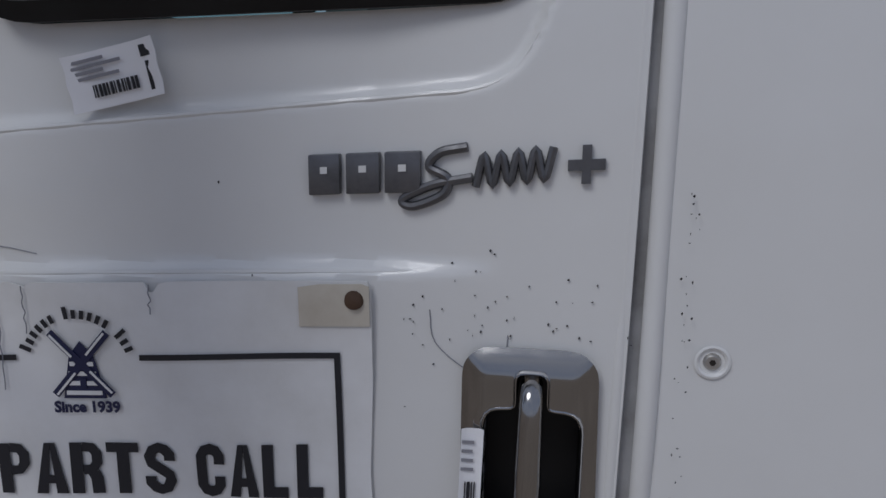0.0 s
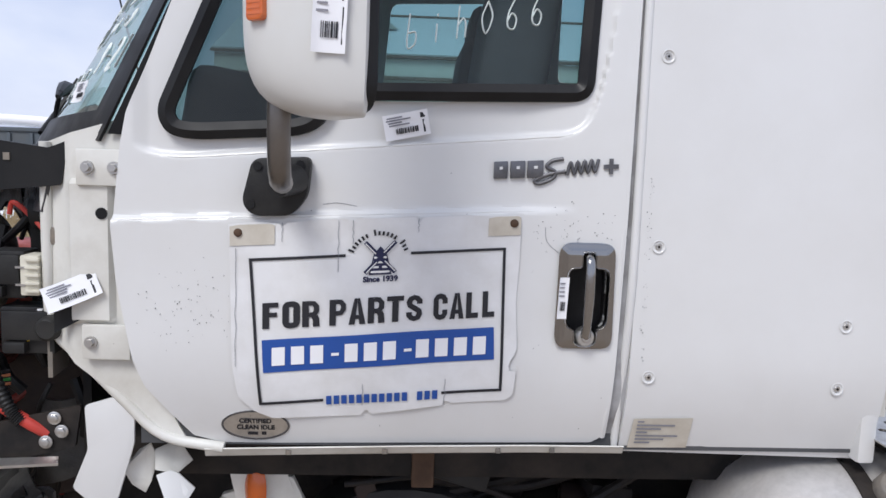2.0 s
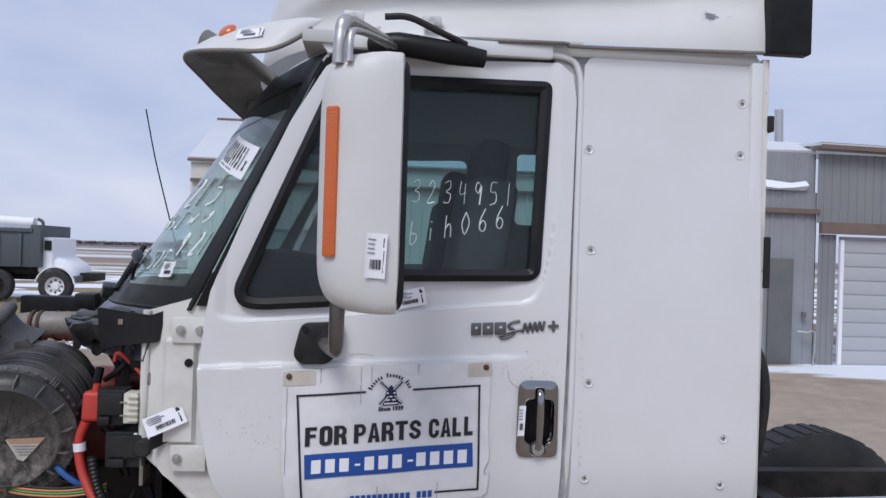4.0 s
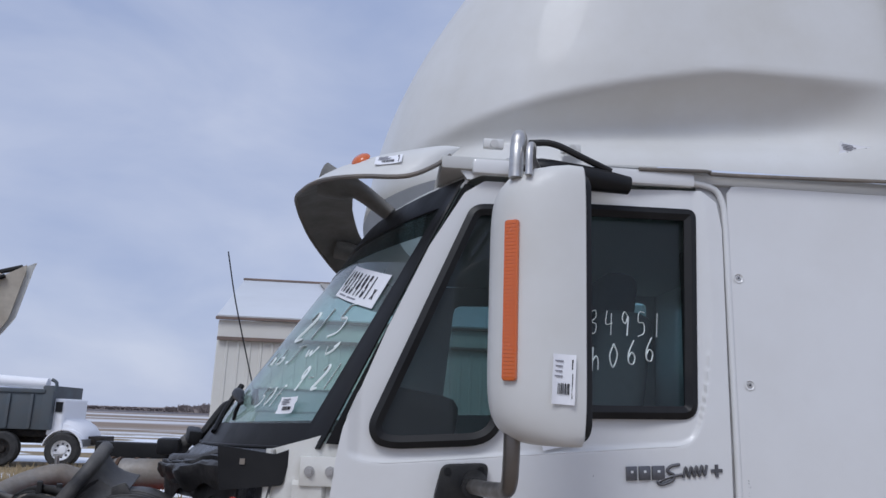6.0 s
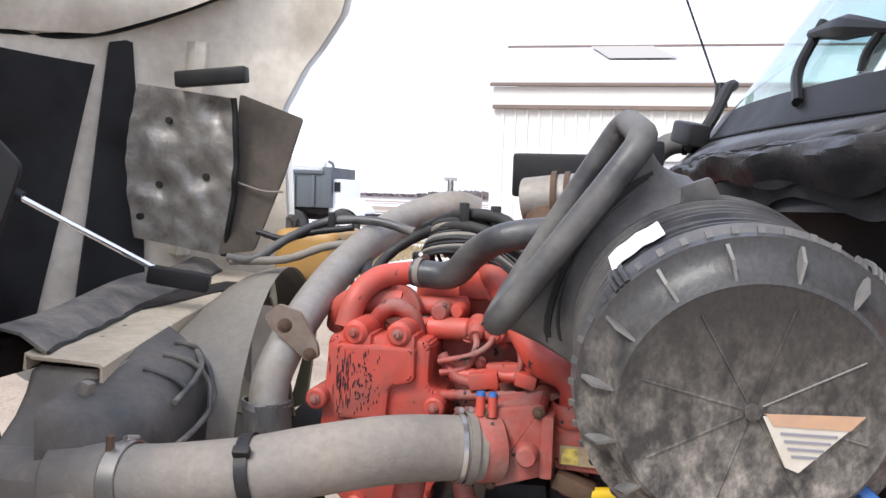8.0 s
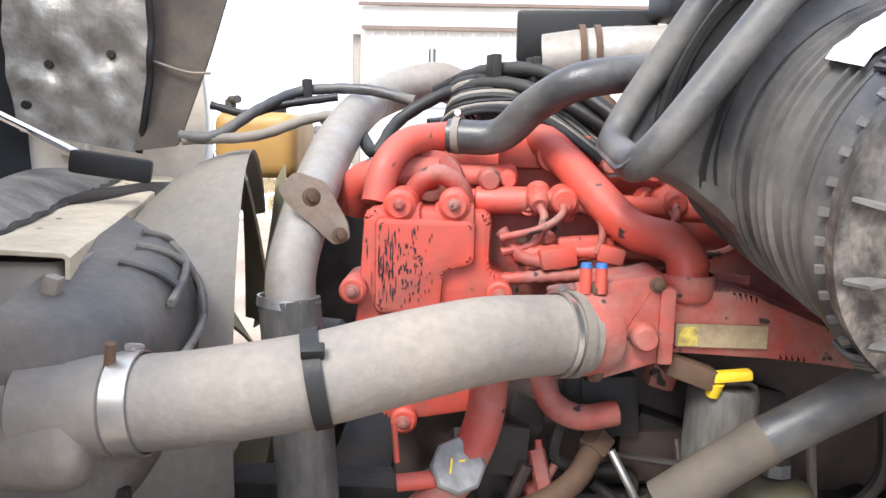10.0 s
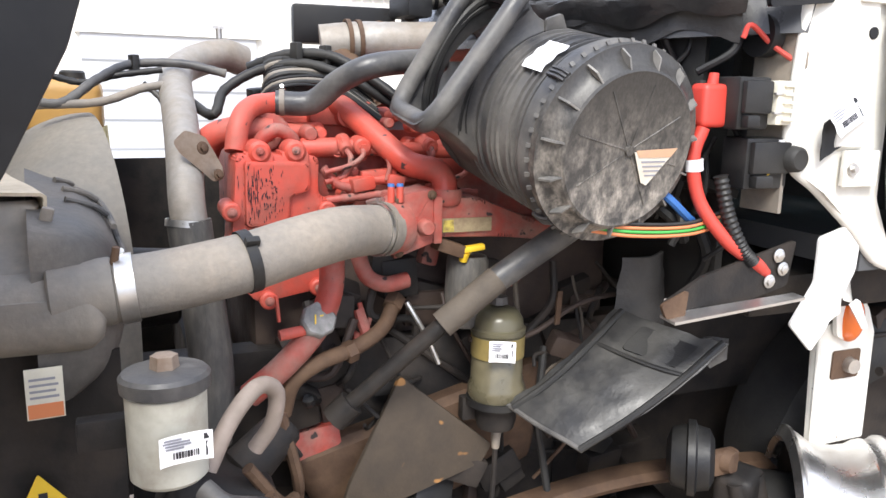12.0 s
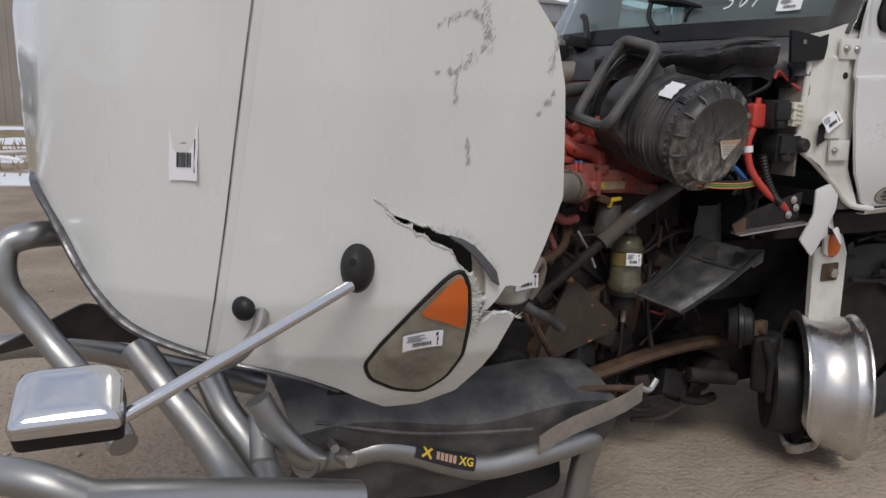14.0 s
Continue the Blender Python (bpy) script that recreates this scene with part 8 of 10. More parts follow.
solo("rubber_plug", join(cyl((-0.40, 0.10, 1.335), (-0.40, 0.055, 1.335), 0.030, 0.026, 18, 0.006)), M_BLACK, "black rubber plug on the hinge pillar", "plug")
for k, m_ in enumerate((M_ORANGE, M_GREEN, M_ORANGE, M_BLACK)):
    solo("wire", tube([(-0.88, 0.16, 1.20 + 0.006 * k), (-0.75, 0.13, 1.182 + 0.008 * k), (-0.62, 0.12, 1.18 + 0.008 * k), (-0.52, 0.14, 1.19 + 0.01 * k)], 0.0036, 6, 5), m_, "coloured wire slung below the air cleaner", "wire", "slung wires")
solo("blue_hose", tube([(-0.70, 0.18, 1.29), (-0.66, 0.14, 1.255), (-0.605, 0.14, 1.212), (-0.56, 0.16, 1.19)], 0.009, 8, 5), M_WBLUE, "blue air hose beside the air cleaner", "hose")
rnd = random.Random(17)
for k in range(16):
    a = Vector((rnd.uniform(-0.62, -0.44), rnd.uniform(0.17, 0.3), rnd.uniform(1.15, 1.62)))
    b = a + Vector((rnd.uniform(-0.10, 0.10), rnd.uniform(-0.03, 0.05), rnd.uniform(-0.22, -0.05)))
    solo("firewall_cable", tube([a, a.lerp(b, 0.5) + Vector((rnd.uniform(-0.04, 0.04), -0.02, 0)), b], rnd.choice((0.006, 0.009, 0.014)), 8, 5), rnd.choice((M_BLACK, M_TRIM, M_FRAME)), "black cable hanging on the firewall", "cable", "firewall cables")
solo("cable_sheath", tube([(-0.555, 0.11, 1.30), (-0.535, 0.10, 1.22), (-0.50, 0.09, 1.15), (-0.47, 0.085, 1.12)], 0.016, 12, 14, ribs=0.003), M_BLACK, "black corrugated cable sheath", "cable")

# ---- lower front: filter, steering, axle, wheel, guard ----
ff = thing("fuel_filter", (-0.873, 0.45, 0.60), "fuel water separator with a cloudy bowl and white tag", "fuel filter")
part("head", rev([(0, 0), (0, 0.045), (0.02, 0.05), (0.05, 0.05), (0.06, 0.055), (0.075, 0.055)], (-0.873, 0.45, 0.66), (0, 0, 1), 24), M_FRAME, ff, "black filter base")
part("bowl", rev([(0, 0.060), (0.02, 0.070), (0.04, 0.068), (0.05, 0.063), (0.12, 0.061), (0.125, 0.058), (0.125, 0.0)], (-0.876, 0.448, 0.730), (0.0, 0, 1), 28), M_BOWL, ff, "dark oily lower bowl")
part("fuel_band", rev([(0, 0.061), (0, 0.0645), (0.050, 0.0645), (0.050, 0.061)], (-0.876, 0.447, 0.845), (0, 0, 1), 28), material("yellow_fuel", (0.26, 0.20, 0.07), 0.3, dirt=(0.18, 0.14, 0.06), dirt_amount=0.8, dirt_scale=20), ff, "yellow fuel showing in the bowl")
part("cartridge", rev([(0, 0.0625), (0.055, 0.062), (0.057, 0.066), (0.068, 0.066), (0.071, 0.061), (0.092, 0.058), (0.110, 0.046), (0.118, 0.024), (0.118, 0)], (-0.877, 0.446, 0.845), (0, 0, 1), 28), M_CLEAR, ff, "yellowed upper bowl")
part("ring", rev([(0, 0.060), (0, 0.073), (0.016, 0.073), (0.016, 0.060)], (-0.874, 0.45, 0.722), (0, 0, 1), 28), M_BLACK, ff)
part("cap", join(rev([(0, 0.022), (0.018, 0.020), (0.02, 0)], (-0.878, 0.445, 0.97), (0, 0, 1), 8)), M_DUSTY, ff)
part("drain", cyl((-0.87, 0.45, 0.66), (-0.87, 0.45, 0.60), 0.014, 0.010, 10), M_SMUDGE, ff)
part("drain_hose", tube([(-0.87, 0.45, 0.62), (-0.875, 0.45, 0.45), (-0.895, 0.44, 0.25)], 0.007, 8, 4), M_FRAME, ff)
paper_tag((-0.934, 0.378, 0.855), (0.92, -0.25, -0.06), (0, 0, 1), 0.062, 0.05, "white parts tag on the fuel filter", 12)
part("bracket", box((-0.87, 0.49, 0.70), (0.16, 0.03, 0.06), bevel=0.006), M_FRAME, ff)
sp = thing("steering_shaft", (-1.05, 0.40, 0.8), "dirty black steering shaft with a rubber sleeve", "steering shaft")
part("upper_shaft", cyl((-0.72, 0.34, 1.185), (-0.935, 0.37, 1.043), 0.030, 0.030, 18), M_DUSTY, sp)
part("sleeve", tube([(-0.925, 0.365, 1.052), (-0.985, 0.372, 1.005), (-1.05, 0.382, 0.952)], 0.031, 18, 3), M_SLEEVE, sp, "grey rubber sleeve")
part("lower_shaft", join(cyl((-1.04, 0.38, 0.96), (-1.25, 0.455, 0.755), 0.019, 0.019, 14), cyl((-1.235, 0.45, 0.77), (-1.275, 0.46, 0.73), 0.032, 0.032, 10)), M_FRAME, sp)
rs = thing("power_steering_reservoir", (-1.635, 0.06, 0.84), "dirty white steering fluid reservoir with black cap", "reservoir")
RC = Vector((-1.636, 0.055, 0.862))
part("bottle", rev([(0, 0), (0, 0.050), (0.008, 0.058), (0.14, 0.060), (0.146, 0.055)], RC, (0, 0.02, 1), 32), M_RESV, rs)
part("cap", rev([(0.142, 0.060), (0.146, 0.066), (0.166, 0.067), (0.172, 0.062), (0.176, 0.03), (0.176, 0)], RC, (0, 0.02, 1), 32), M_DUSTY, rs, "dusty black screw cap")
part("cap_nut", rev([(0.175, 0.022), (0.196, 0.020), (0.198, 0.014), (0.198, 0)], RC, (0, 0.02, 1), 6), M_TANRUST, rs, "rusty hex nut")
part("bracket", box((-1.72, 0.10, 0.93), (0.09, 0.03, 0.05), bevel=0.005), M_FRAME, rs)
part("outlet", tube([(-1.59, 0.02, 0.85), (-1.56, -0.005, 0.83), (-1.50, 0.02, 0.80), (-1.43, 0.06, 0.75)], 0.017, 12, 5), M_DUSTY, rs, "black outlet hose")
paper_tag(RC + Vector((-0.015, -0.066, 0.05)), (0.93, -0.10, 0.12), (0, 0, 1), 0.075, 0.045, "white parts tag on the fluid reservoir", 13)
part("hose_loop", tube([(-1.58, 0.06, 0.86), (-1.54, 0.08, 0.93), (-1.49, 0.12, 0.965), (-1.455, 0.15, 0.94), (-1.46, 0.16, 0.88), (-1.49, 0.17, 0.83)], 0.015, 12, 6), M_SLEEVETAN, rs, "tan looped hose")
solo("engine_side_plate", slab(rounded([(-1.105, 0.80), (-0.87, 0.60), (-0.90, 0.555), (-1.27, 0.46), (-1.235, 0.56)], 0.012), lambda s, t, d: Vector((s, 0.47 + 0.1 * (t - 0.6) + 0.006 * noise.noise((s * 12, t * 12, 0)) + d, t)), 0.016, 0.003), material("rust_stained_plate", (0.055, 0.040, 0.027), 0.7, dirt=(0.035, 0.028, 0.022), dirt_amount=0.9, dirt_scale=11.0, spots=(0.30, 0.15, 0.05), spot_level=0.68, spot_scale=12, bump=0.5, bump_scale=50), "rust-stained brown steel plate beside the oil pan", "plate")
sg_ = thing("steering_gear", (-1.55, 0.3, 0.5), "oily black steering gear box on the frame", "steering gear")
part("housing", join(box((-1.56, 0.28, 0.66), (0.20, 0.18, 0.20), (0, 15, 0), bevel=0.04, seg=3), cyl((-1.557, 0.30, 0.60), (-1.557, 0.14, 0.60), 0.075, 0.06, 24, 0.012), cyl((-1.50, 0.30, 0.72), (-1.40, 0.33, 0.80), 0.05, 0.04, 18, 0.01)), M_FRAME, sg_)
part("output_nut", cyl((-1.557, 0.14, 0.60), (-1.557, 0.115, 0.60), 0.026, 0.024, 6), M_RUST, sg_)
part("pitman_arm", box((-1.53, 0.16, 0.48), (0.06, 0.04, 0.24), (0, -12, 0), bevel=0.012), M_FRAME, sg_)
for a, b in (((-1.50, 0.20, 0.78), (-1.40, 0.28, 0.66)), ((-1.47, 0.16, 0.74), (-1.36, 0.22, 0.60)), ((-1.42, 0.3, 0.83), (-1.38, 0.34, 0.62))):
    part("fitting", tube([a, Vector(a).lerp(Vector(b), 0.5) + Vector((0.01, -0.02, -0.03)), b], 0.012, 8, 5), M_RUST, sg_)
frame_ = thing("chassis_frame", (0.2, 0.9, 0.5), "dirty black steel chassis frame rails", "chassis")
for y, yy in ((0.60, 1), (1.5, 1)):
    part("rail", box((0.7, y, 0.74), (4.9, 0.08, 0.27), bevel=0.008), M_FRAME, frame_)
for x in (-1.5, -0.2, 0.9, 2.2):
    part("cross_member", box((x, 1.05, 0.72), (0.12, 0.85, 0.18), bevel=0.01), M_FRAME, frame_)
part("cab_mount", box((0.42, 0.22, 0.985), (0.055, 0.06, 0.11), bevel=0.006), M_RUST, frame_)
part("leaf_spring", tube([(-1.36, 0.50, 0.31), (-1.04, 0.45, 0.385), (-0.64, 0.41, 0.47), (-0.30, 0.40, 0.47), (0.2, 0.42, 0.40)], 0.045, 8, 5, flat=0.55), M_RUST, frame_, "rust-brown leaf spring")
part("under_floor", box((0.6, 1.05, 1.00), (1.9, 1.7, 0.10), bevel=0.02), M_FRAME, frame_, "dark cab underside")
rnd = random.Random(44)
for k in range(30):
    c = (rnd.uniform(0.25, 1.2), rnd.uniform(0.30, 0.6), rnd.uniform(0.66, 1.0))
    part("underbody_piece", join(box(c, (rnd.uniform(0.05, 0.25), rnd.uniform(0.05, 0.15), rnd.uniform(0.04, 0.16)), (rnd.uniform(-20, 20), rnd.uniform(-20, 20), rnd.uniform(-20, 20)), bevel=0.012)), rnd.choice((M_FRAME, M_FRAME, M_BLOCK, M_BLACK)), frame_)
for k in range(14):
    a = Vector((rnd.uniform(0.22, 0.75), rnd.uniform(0.26, 0.36), rnd.uniform(0.7, 0.98)))
    part("underbody_line", tube([a, a + Vector((0.25, 0.02, rnd.uniform(-0.05, 0.05))), a + Vector((0.5, 0.05, rnd.uniform(-0.15, 0.1)))], rnd.choice((0.008, 0.013)), 8, 5), M_FRAME, frame_)
axle = thing("front_axle", (-0.3, 0.9, 0.3), "oily front axle end with hub and brake chamber", "axle")
part("beam", tube([(-0.42, 0.36, 0.36), (-0.36, 0.7, 0.34), (-0.36, 1.2, 0.33), (-0.40, 1.7, 0.36)], 0.06, 10, 5, flat=0.8), M_FRAME, axle)
part("tie_rod", tube([(-0.58, 0.36, 0.365), (-0.46, 0.33, 0.350), (-0.38, 0.30, 0.338)], [0.03, 0.035, 0.028], 12, 4), M_FRAME, axle)
part("brake_chamber", rev([(0, 0), (0, 0.05), (0.012, 0.074), (0.04, 0.080), (0.045, 0.092), (0.062, 0.092), (0.066, 0.080), (0.10, 0.070), (0.112, 0.04), (0.112, 0)], (-0.385, 0.225, 0.59), (-0.76, 0.65, -0.05), 32), M_BLACK, axle, "black round brake chamber")
part("hub_plate", join(cyl((-0.36, 0.215, 0.590), (-0.352, 0.195, 0.590), 0.030, 0.026, 18), box((-0.37, 0.22, 0.585), (0.09, 0.03, 0.06), bevel=0.008)), M_RUST, axle, "rusty hub plate")
part("knuckle", join(box((-0.30, 0.22, 0.43), (0.10, 0.10, 0.26), (0, -8, 25), bevel=0.025, seg=3), tube([(-0.345, 0.19, 0.54), (-0.32, 0.17, 0.42), (-0.31, 0.17, 0.28)], 0.022, 10, 4), tube([(-0.28, 0.19, 0.55), (-0.26, 0.17, 0.42), (-0.27, 0.17, 0.29)], 0.018, 10, 4)), M_FRAME, axle)
part("drum", cyl((-0.24, 0.26, 0.31), (-0.06, 0.12, 0.31), 0.20, 0.20, 36, 0.01), M_BLACK, axle)
# bare front rim, steered far round
wheel_ = thing("wheel_rim", (-0.06, 0.12, 0.0), "bare polished aluminium truck wheel rim, bent, without tyre", "wheel rim")
WC, WA = Vector((-0.165, 0.20, 0.332)), Vector((0.80, -0.60, 0.0)).normalized()
prof = [(-0.012, 0.272), (0.0, 0.302), (0.008, 0.302), (0.016, 0.292), (0.03, 0.285), (0.055, 0.268), (0.075, 0.262), (0.12, 0.263), (0.155, 0.272), (0.175, 0.285), (0.185, 0.288), (0.20, 0.286), (0.215, 0.294), (0.224, 0.302), (0.232, 0.302), (0.238, 0.290), (0.230, 0.272), (0.10, 0.252), (0.0, 0.260), (-0.012, 0.272)]
rim = rev(prof, WC, WA, 72)
for v in rim.verts:
    d = (v.co - WC).dot(WA)
    q = v.co - WC - WA * d
    a = math.atan2(q.z, q.dot(Vector((-0.6, -0.8, 0))))
    k = math.exp(-((a + 0.75) / 0.30) ** 2) * max(0.0, 1 - d / 0.12)
    v.co += WA * 0.075 * k - q.normalized() * 0.02 * k
part("barrel", rim, M_RIM, wheel_, "polished rim barrel with a bent lip")
part("disc", rev([(0.19, 0.262), (0.185, 0.20), (0.17, 0.15), (0.175, 0.10), (0.18, 0.0)], WC, WA, 48), M_RIM, wheel_)
# dark disc closes the barrel as the shade within it
part("inner_shade", rev([(0.02, 0.255), (0.03, 0.2), (0.03, 0.0)], WC, WA, 36), M_FRAME, wheel_, "dark disc standing for the shade inside the rim")
# torn splash panel, fender bracket, plates
spl = thing("splash_panel", (-0.7, 0.3, 0.7), "torn black plastic splash panel hanging behind the wheel", "splash panel")
SPC = [Vector(p) for p in ((-0.605, 0.37, 0.95), (-0.449, 0.15, 0.916), (-0.787, 0.195, 0.695), (-0.875, 0.387, 0.739))]


def spl_pt(a, b, d=0.0):
    p = SPC[0].lerp(SPC[1], b).lerp(SPC[3].lerp(SPC[2], b), a)
    return p + Vector((0, -0.03 * math.sin(math.pi * b) - 0.02 * math.sin(math.pi * a), 0.012 * noise.noise((a * 6, b * 5, 3)))) + Vector((-0.3, -0.8, 0.5)).normalized() * d


part("panel", sheet([[spl_pt(a / 16, b / 10) for b in range(11)] for a in range(17)], 0.006), M_SPLASH, spl)
part("stiffening_rib", tube([spl_pt(0.30, 0.04, 0.003), spl_pt(0.31, 0.5, 0.006), spl_pt(0.30, 0.96, 0.003)], 0.006, 8, 5), M_BLACK, spl)
for b in (0.06, 0.93):
    part("folded_rim", tube([spl_pt(0.0, b, 0.004), spl_pt(0.35, b, 0.007), spl_pt(0.7, b + 0.01, 0.007), spl_pt(1.0, b, 0.004)], 0.008, 8, 5), M_BLACK, spl)
part("scuffed_end", tube([spl_pt(1.0, 0.0), spl_pt(1.0, 0.35, 0.002), spl_pt(1.0, 0.7, 0.002), spl_pt(1.0, 1.0)], 0.006, 8, 5), M_DUSTY, spl, "scuffed grey lower edge")
part("clip_plate", slab(rounded(rect(0.06, 0.25, 0.26, 0.75), 0.03), lambda s, t, d: spl_pt(s, t, 0.003 + d), 0.006), M_BLACK, spl)
part("torn_flap", sheet([[(-0.49 + 0.025 * k, 0.185 - 0.008 * k + 0.01 * math.sin(k * 2), 0.925 - 0.012 * j - 0.02 * (j / 3) * (k % 2)) for j in range(5)] for k in range(3)], 0.006), M_DUSTY, spl, "ragged grey torn end")
web = [Vector(p) for p in ((-0.569, 0.400, 1.071), (-0.452, 0.400, 1.081), (-0.430, 0.400, 0.888), (-0.594, 0.400, 0.833))]
part("upper_web", sheet([[web[0].lerp(web[1], i / 8).lerp(web[3].lerp(web[2], i / 8), j / 10) + Vector((0, -0.03 * math.sin(math.pi * i / 8) + 0.008 * noise.noise((i * 0.6, j * 0.5, 2)), 0)) for j in range(11)] for i in range(9)], 0.008), M_COVER, spl, "black plastic web above the splash panel")
post = thing("bracket_post", (-0.691, 0.450, 0.846), "flat steel post on an oily rusted block", "bracket")
part("post", box((-0.711, 0.450, 0.943), (0.016, 0.006, 0.085), (0, 3, 10), bevel=0.002), M_RUST, post)
part("block", box((-0.691, 0.450, 0.846), (0.075, 0.05, 0.055), (12, 18, -10), bevel=0.010), M_BLOCK, post, "oily rusted block")
# dark clutter between the frame rails, with backing sheets added to darken gaps
clut = thing("underbody_clutter", (-0.8, 1.0, 0.2), "dirty black brackets, lines and added dark backing sheets below the engine", "underbody")
part("far_guard", sheet([[(-1.75 + 0.12 * k, 1.62 + 0.02 * math.sin(k), 0.02 + 0.12 * j) for j in range(11)] for k in range(13)], 0.01), M_FRAME, clut, "dark far sheet added to hide the lit ground")
part("belly_plate", sheet([[(-1.70 + 0.12 * k, 0.62 + 0.1 * j, 0.46 + 0.02 * math.sin(k + j)) for j in range(10)] for k in range(13)], 0.01), M_FRAME, clut)
part("inner_guard", sheet([[(-1.62 + 0.13 * k, 0.70 + 0.015 * math.sin(k * 1.3 + j), 0.13 + 0.07 * j) for j in range(8)] for k in range(21)], 0.01), M_FRAME, clut, "black sheet added under the frame rail for the shade there")
part("oil_pan", box((-0.95, 0.80, 0.44), (0.75, 0.35, 0.36), bevel=0.05, seg=3), M_FRAME, clut, "oily black engine sump")
rnd = random.Random(52)
for k in range(20):
    a = Vector((rnd.uniform(-1.30, -0.40), rnd.uniform(0.47, 0.58), rnd.uniform(0.70, 1.06)))
    b = a + Vector((rnd.gauss(-0.05, 0.2), rnd.uniform(-0.06, 0.05), rnd.uniform(-0.40, -0.05)))
    part("line", tube([a, a.lerp(b, 0.35) + Vector((rnd.uniform(-0.05, 0.05), -0.02, rnd.uniform(-0.06, 0.02))), a.lerp(b, 0.7) + Vector((rnd.uniform(-0.03, 0.03), 0, rnd.uniform(-0.04, 0.0))), b], rnd.choice((0.004, 0.005, 0.007, 0.010)), 8, 5), rnd.choice((M_BLACK, M_FRAME, M_FRAME, M_BLOCK, M_RUST, M_SLEEVE)), clut)
for k in range(26):
    c = (rnd.uniform(-1.4, -0.4), rnd.uniform(0.50, 0.62), rnd.uniform(0.40, 1.0))
    part("bracket", box(c, (rnd.uniform(0.03, 0.14), rnd.uniform(0.03, 0.08), rnd.uniform(0.03, 0.16)), (rnd.uniform(-25, 25), rnd.uniform(-35, 35), rnd.uniform(-20, 20)), bevel=0.008), rnd.choice((M_FRAME, M_BLACK, M_FRAME, M_BLOCK)), clut)
rnd = random.Random(77)
for k in range(34):
    a = Vector((rnd.uniform(-1.15, -0.36), rnd.uniform(0.40, 0.62), rnd.uniform(0.16, 0.36)))
    if k % 2:
        part("bracket", box(a, (rnd.uniform(0.05, 0.2), rnd.uniform(0.04, 0.1), rnd.uniform(0.03, 0.11)), (rnd.uniform(-25, 25), rnd.uniform(-25, 25), rnd.uniform(-20, 20)), bevel=0.01), rnd.choice((M_FRAME, M_BLACK, M_BLOCK)), clut)
    else:
        b = a + Vector((rnd.uniform(-0.25, 0.25), rnd.uniform(-0.05, 0.05), rnd.uniform(-0.08, 0.08)))
        part("line", tube([a, a.lerp(b, 0.5) + Vector((0, -0.02, rnd.uniform(-0.05, 0.02))), b], rnd.choice((0.008, 0.012, 0.022)), 8, 5), rnd.choice((M_FRAME, M_BLOCK)), clut)
fb = thing("fender_bracket", (-0.5, 0.08, 1.0), "black fender bracket with a rusty bent tip", "bracket")
part("web", slab(rounded([(-0.70, 1.052), (-0.60, 1.10), (-0.345, 1.158), (-0.36, 1.06), (-0.50, 1.03), (-0.685, 1.022)], 0.008), lambda s, t, d: Vector((s, 0.085 + 0.05 * (s + 0.5) + d, t)), 0.010), M_FRAME, fb)
part("foot_flange", slab([(-0.70, 0), (-0.38, 0.03), (-0.37, 0.055), (-0.69, 0.035)], lambda s, t, d: Vector((s, 0.085 - t, 1.022 + 0.11 * (s + 0.69) - 0.25 * t + d)), 0.006), M_STEEL, fb, "bent bright flange")
part("rusty_tip", slab(rounded([(-0.715, 1.052), (-0.65, 1.078), (-0.655, 1.02), (-0.70, 1.022)], 0.008), lambda s, t, d: Vector((s, 0.072 - d, t)), 0.008), M_RUST, fb, "rusty tip")
for s, t in ((-0.40, 1.13), (-0.385, 1.10), (-0.42, 1.075)):
    bolt((s, 0.085, t), (0, -1, 0), 0.010, M_STEEL, fb)
solo("white_bracket_plate", slab(rounded([(-0.322, 1.170), (-0.256, 1.192), (-0.212, 1.152), (-0.214, 1.09), (-0.258, 0.955), (-0.285, 0.905), (-0.360, 0.975), (-0.318, 1.07)], 0.010), lambda s, t, d: Vector((s, 0.050 + 0.08 * (-0.28 - s) + 0.12 * max(0.0, 1.1 - t) + d, t)), 0.008, 0.002), M_WHITE, "white painted bent bracket plate below the cab corner", "bracket")
stp = thing("step_panel", (0.04, 0.24, 0.56), "dirty white step side panel hanging below the cab", "step panel")
panel = part("panel", slab(rounded([(-0.074, 0.885), (0.10, 0.935), (0.135, 0.86), (0.143, 0.56), (-0.052, 0.56)], 0.006), lambda s, t, d: Vector((s, 0.24 + d, t)), 0.02, 0.003), M_PILLAR, stp)
latch = part("latch_plate", slab(rounded(rect(-0.012, 0.745, 0.085, 0.822), 0.008), lambda s, t, d: Vector((s, 0.238 - d, t)), 0.004), M_RUST, stp, "square dark latch plate")
part("knob", cyl((0.045, 0.236, 0.782), (0.042, 0.212, 0.782), 0.022, 0.019, 14), M_STEEL, latch)
part("edge_fold", tube([(-0.070, 0.237, 0.88), (-0.062, 0.237, 0.75), (-0.053, 0.237, 0.565)], 0.006, 8, 3), M_PILLAR, stp)
al = thing("amber_side_lamp", (0.018, 0.22, 0.86), "amber side lamp on a torn white fairing piece", "lamp")
lm = Matrix.Translation((0.014, 0.222, 0.912)) @ along((-0.75, -0.65, 0.0)) @ Matrix.Diagonal((0.034, 0.062, 0.024, 1))
lens = rev([(-0.4, 1.0), (0.2, 0.97), (0.6, 0.8), (0.9, 0.45), (1.0, 0)], (0, 0, 0), (0, 0, 1), 24)
lens.transform(lm)
part("lens", lens, M_AMBER, al, "oval amber lens")
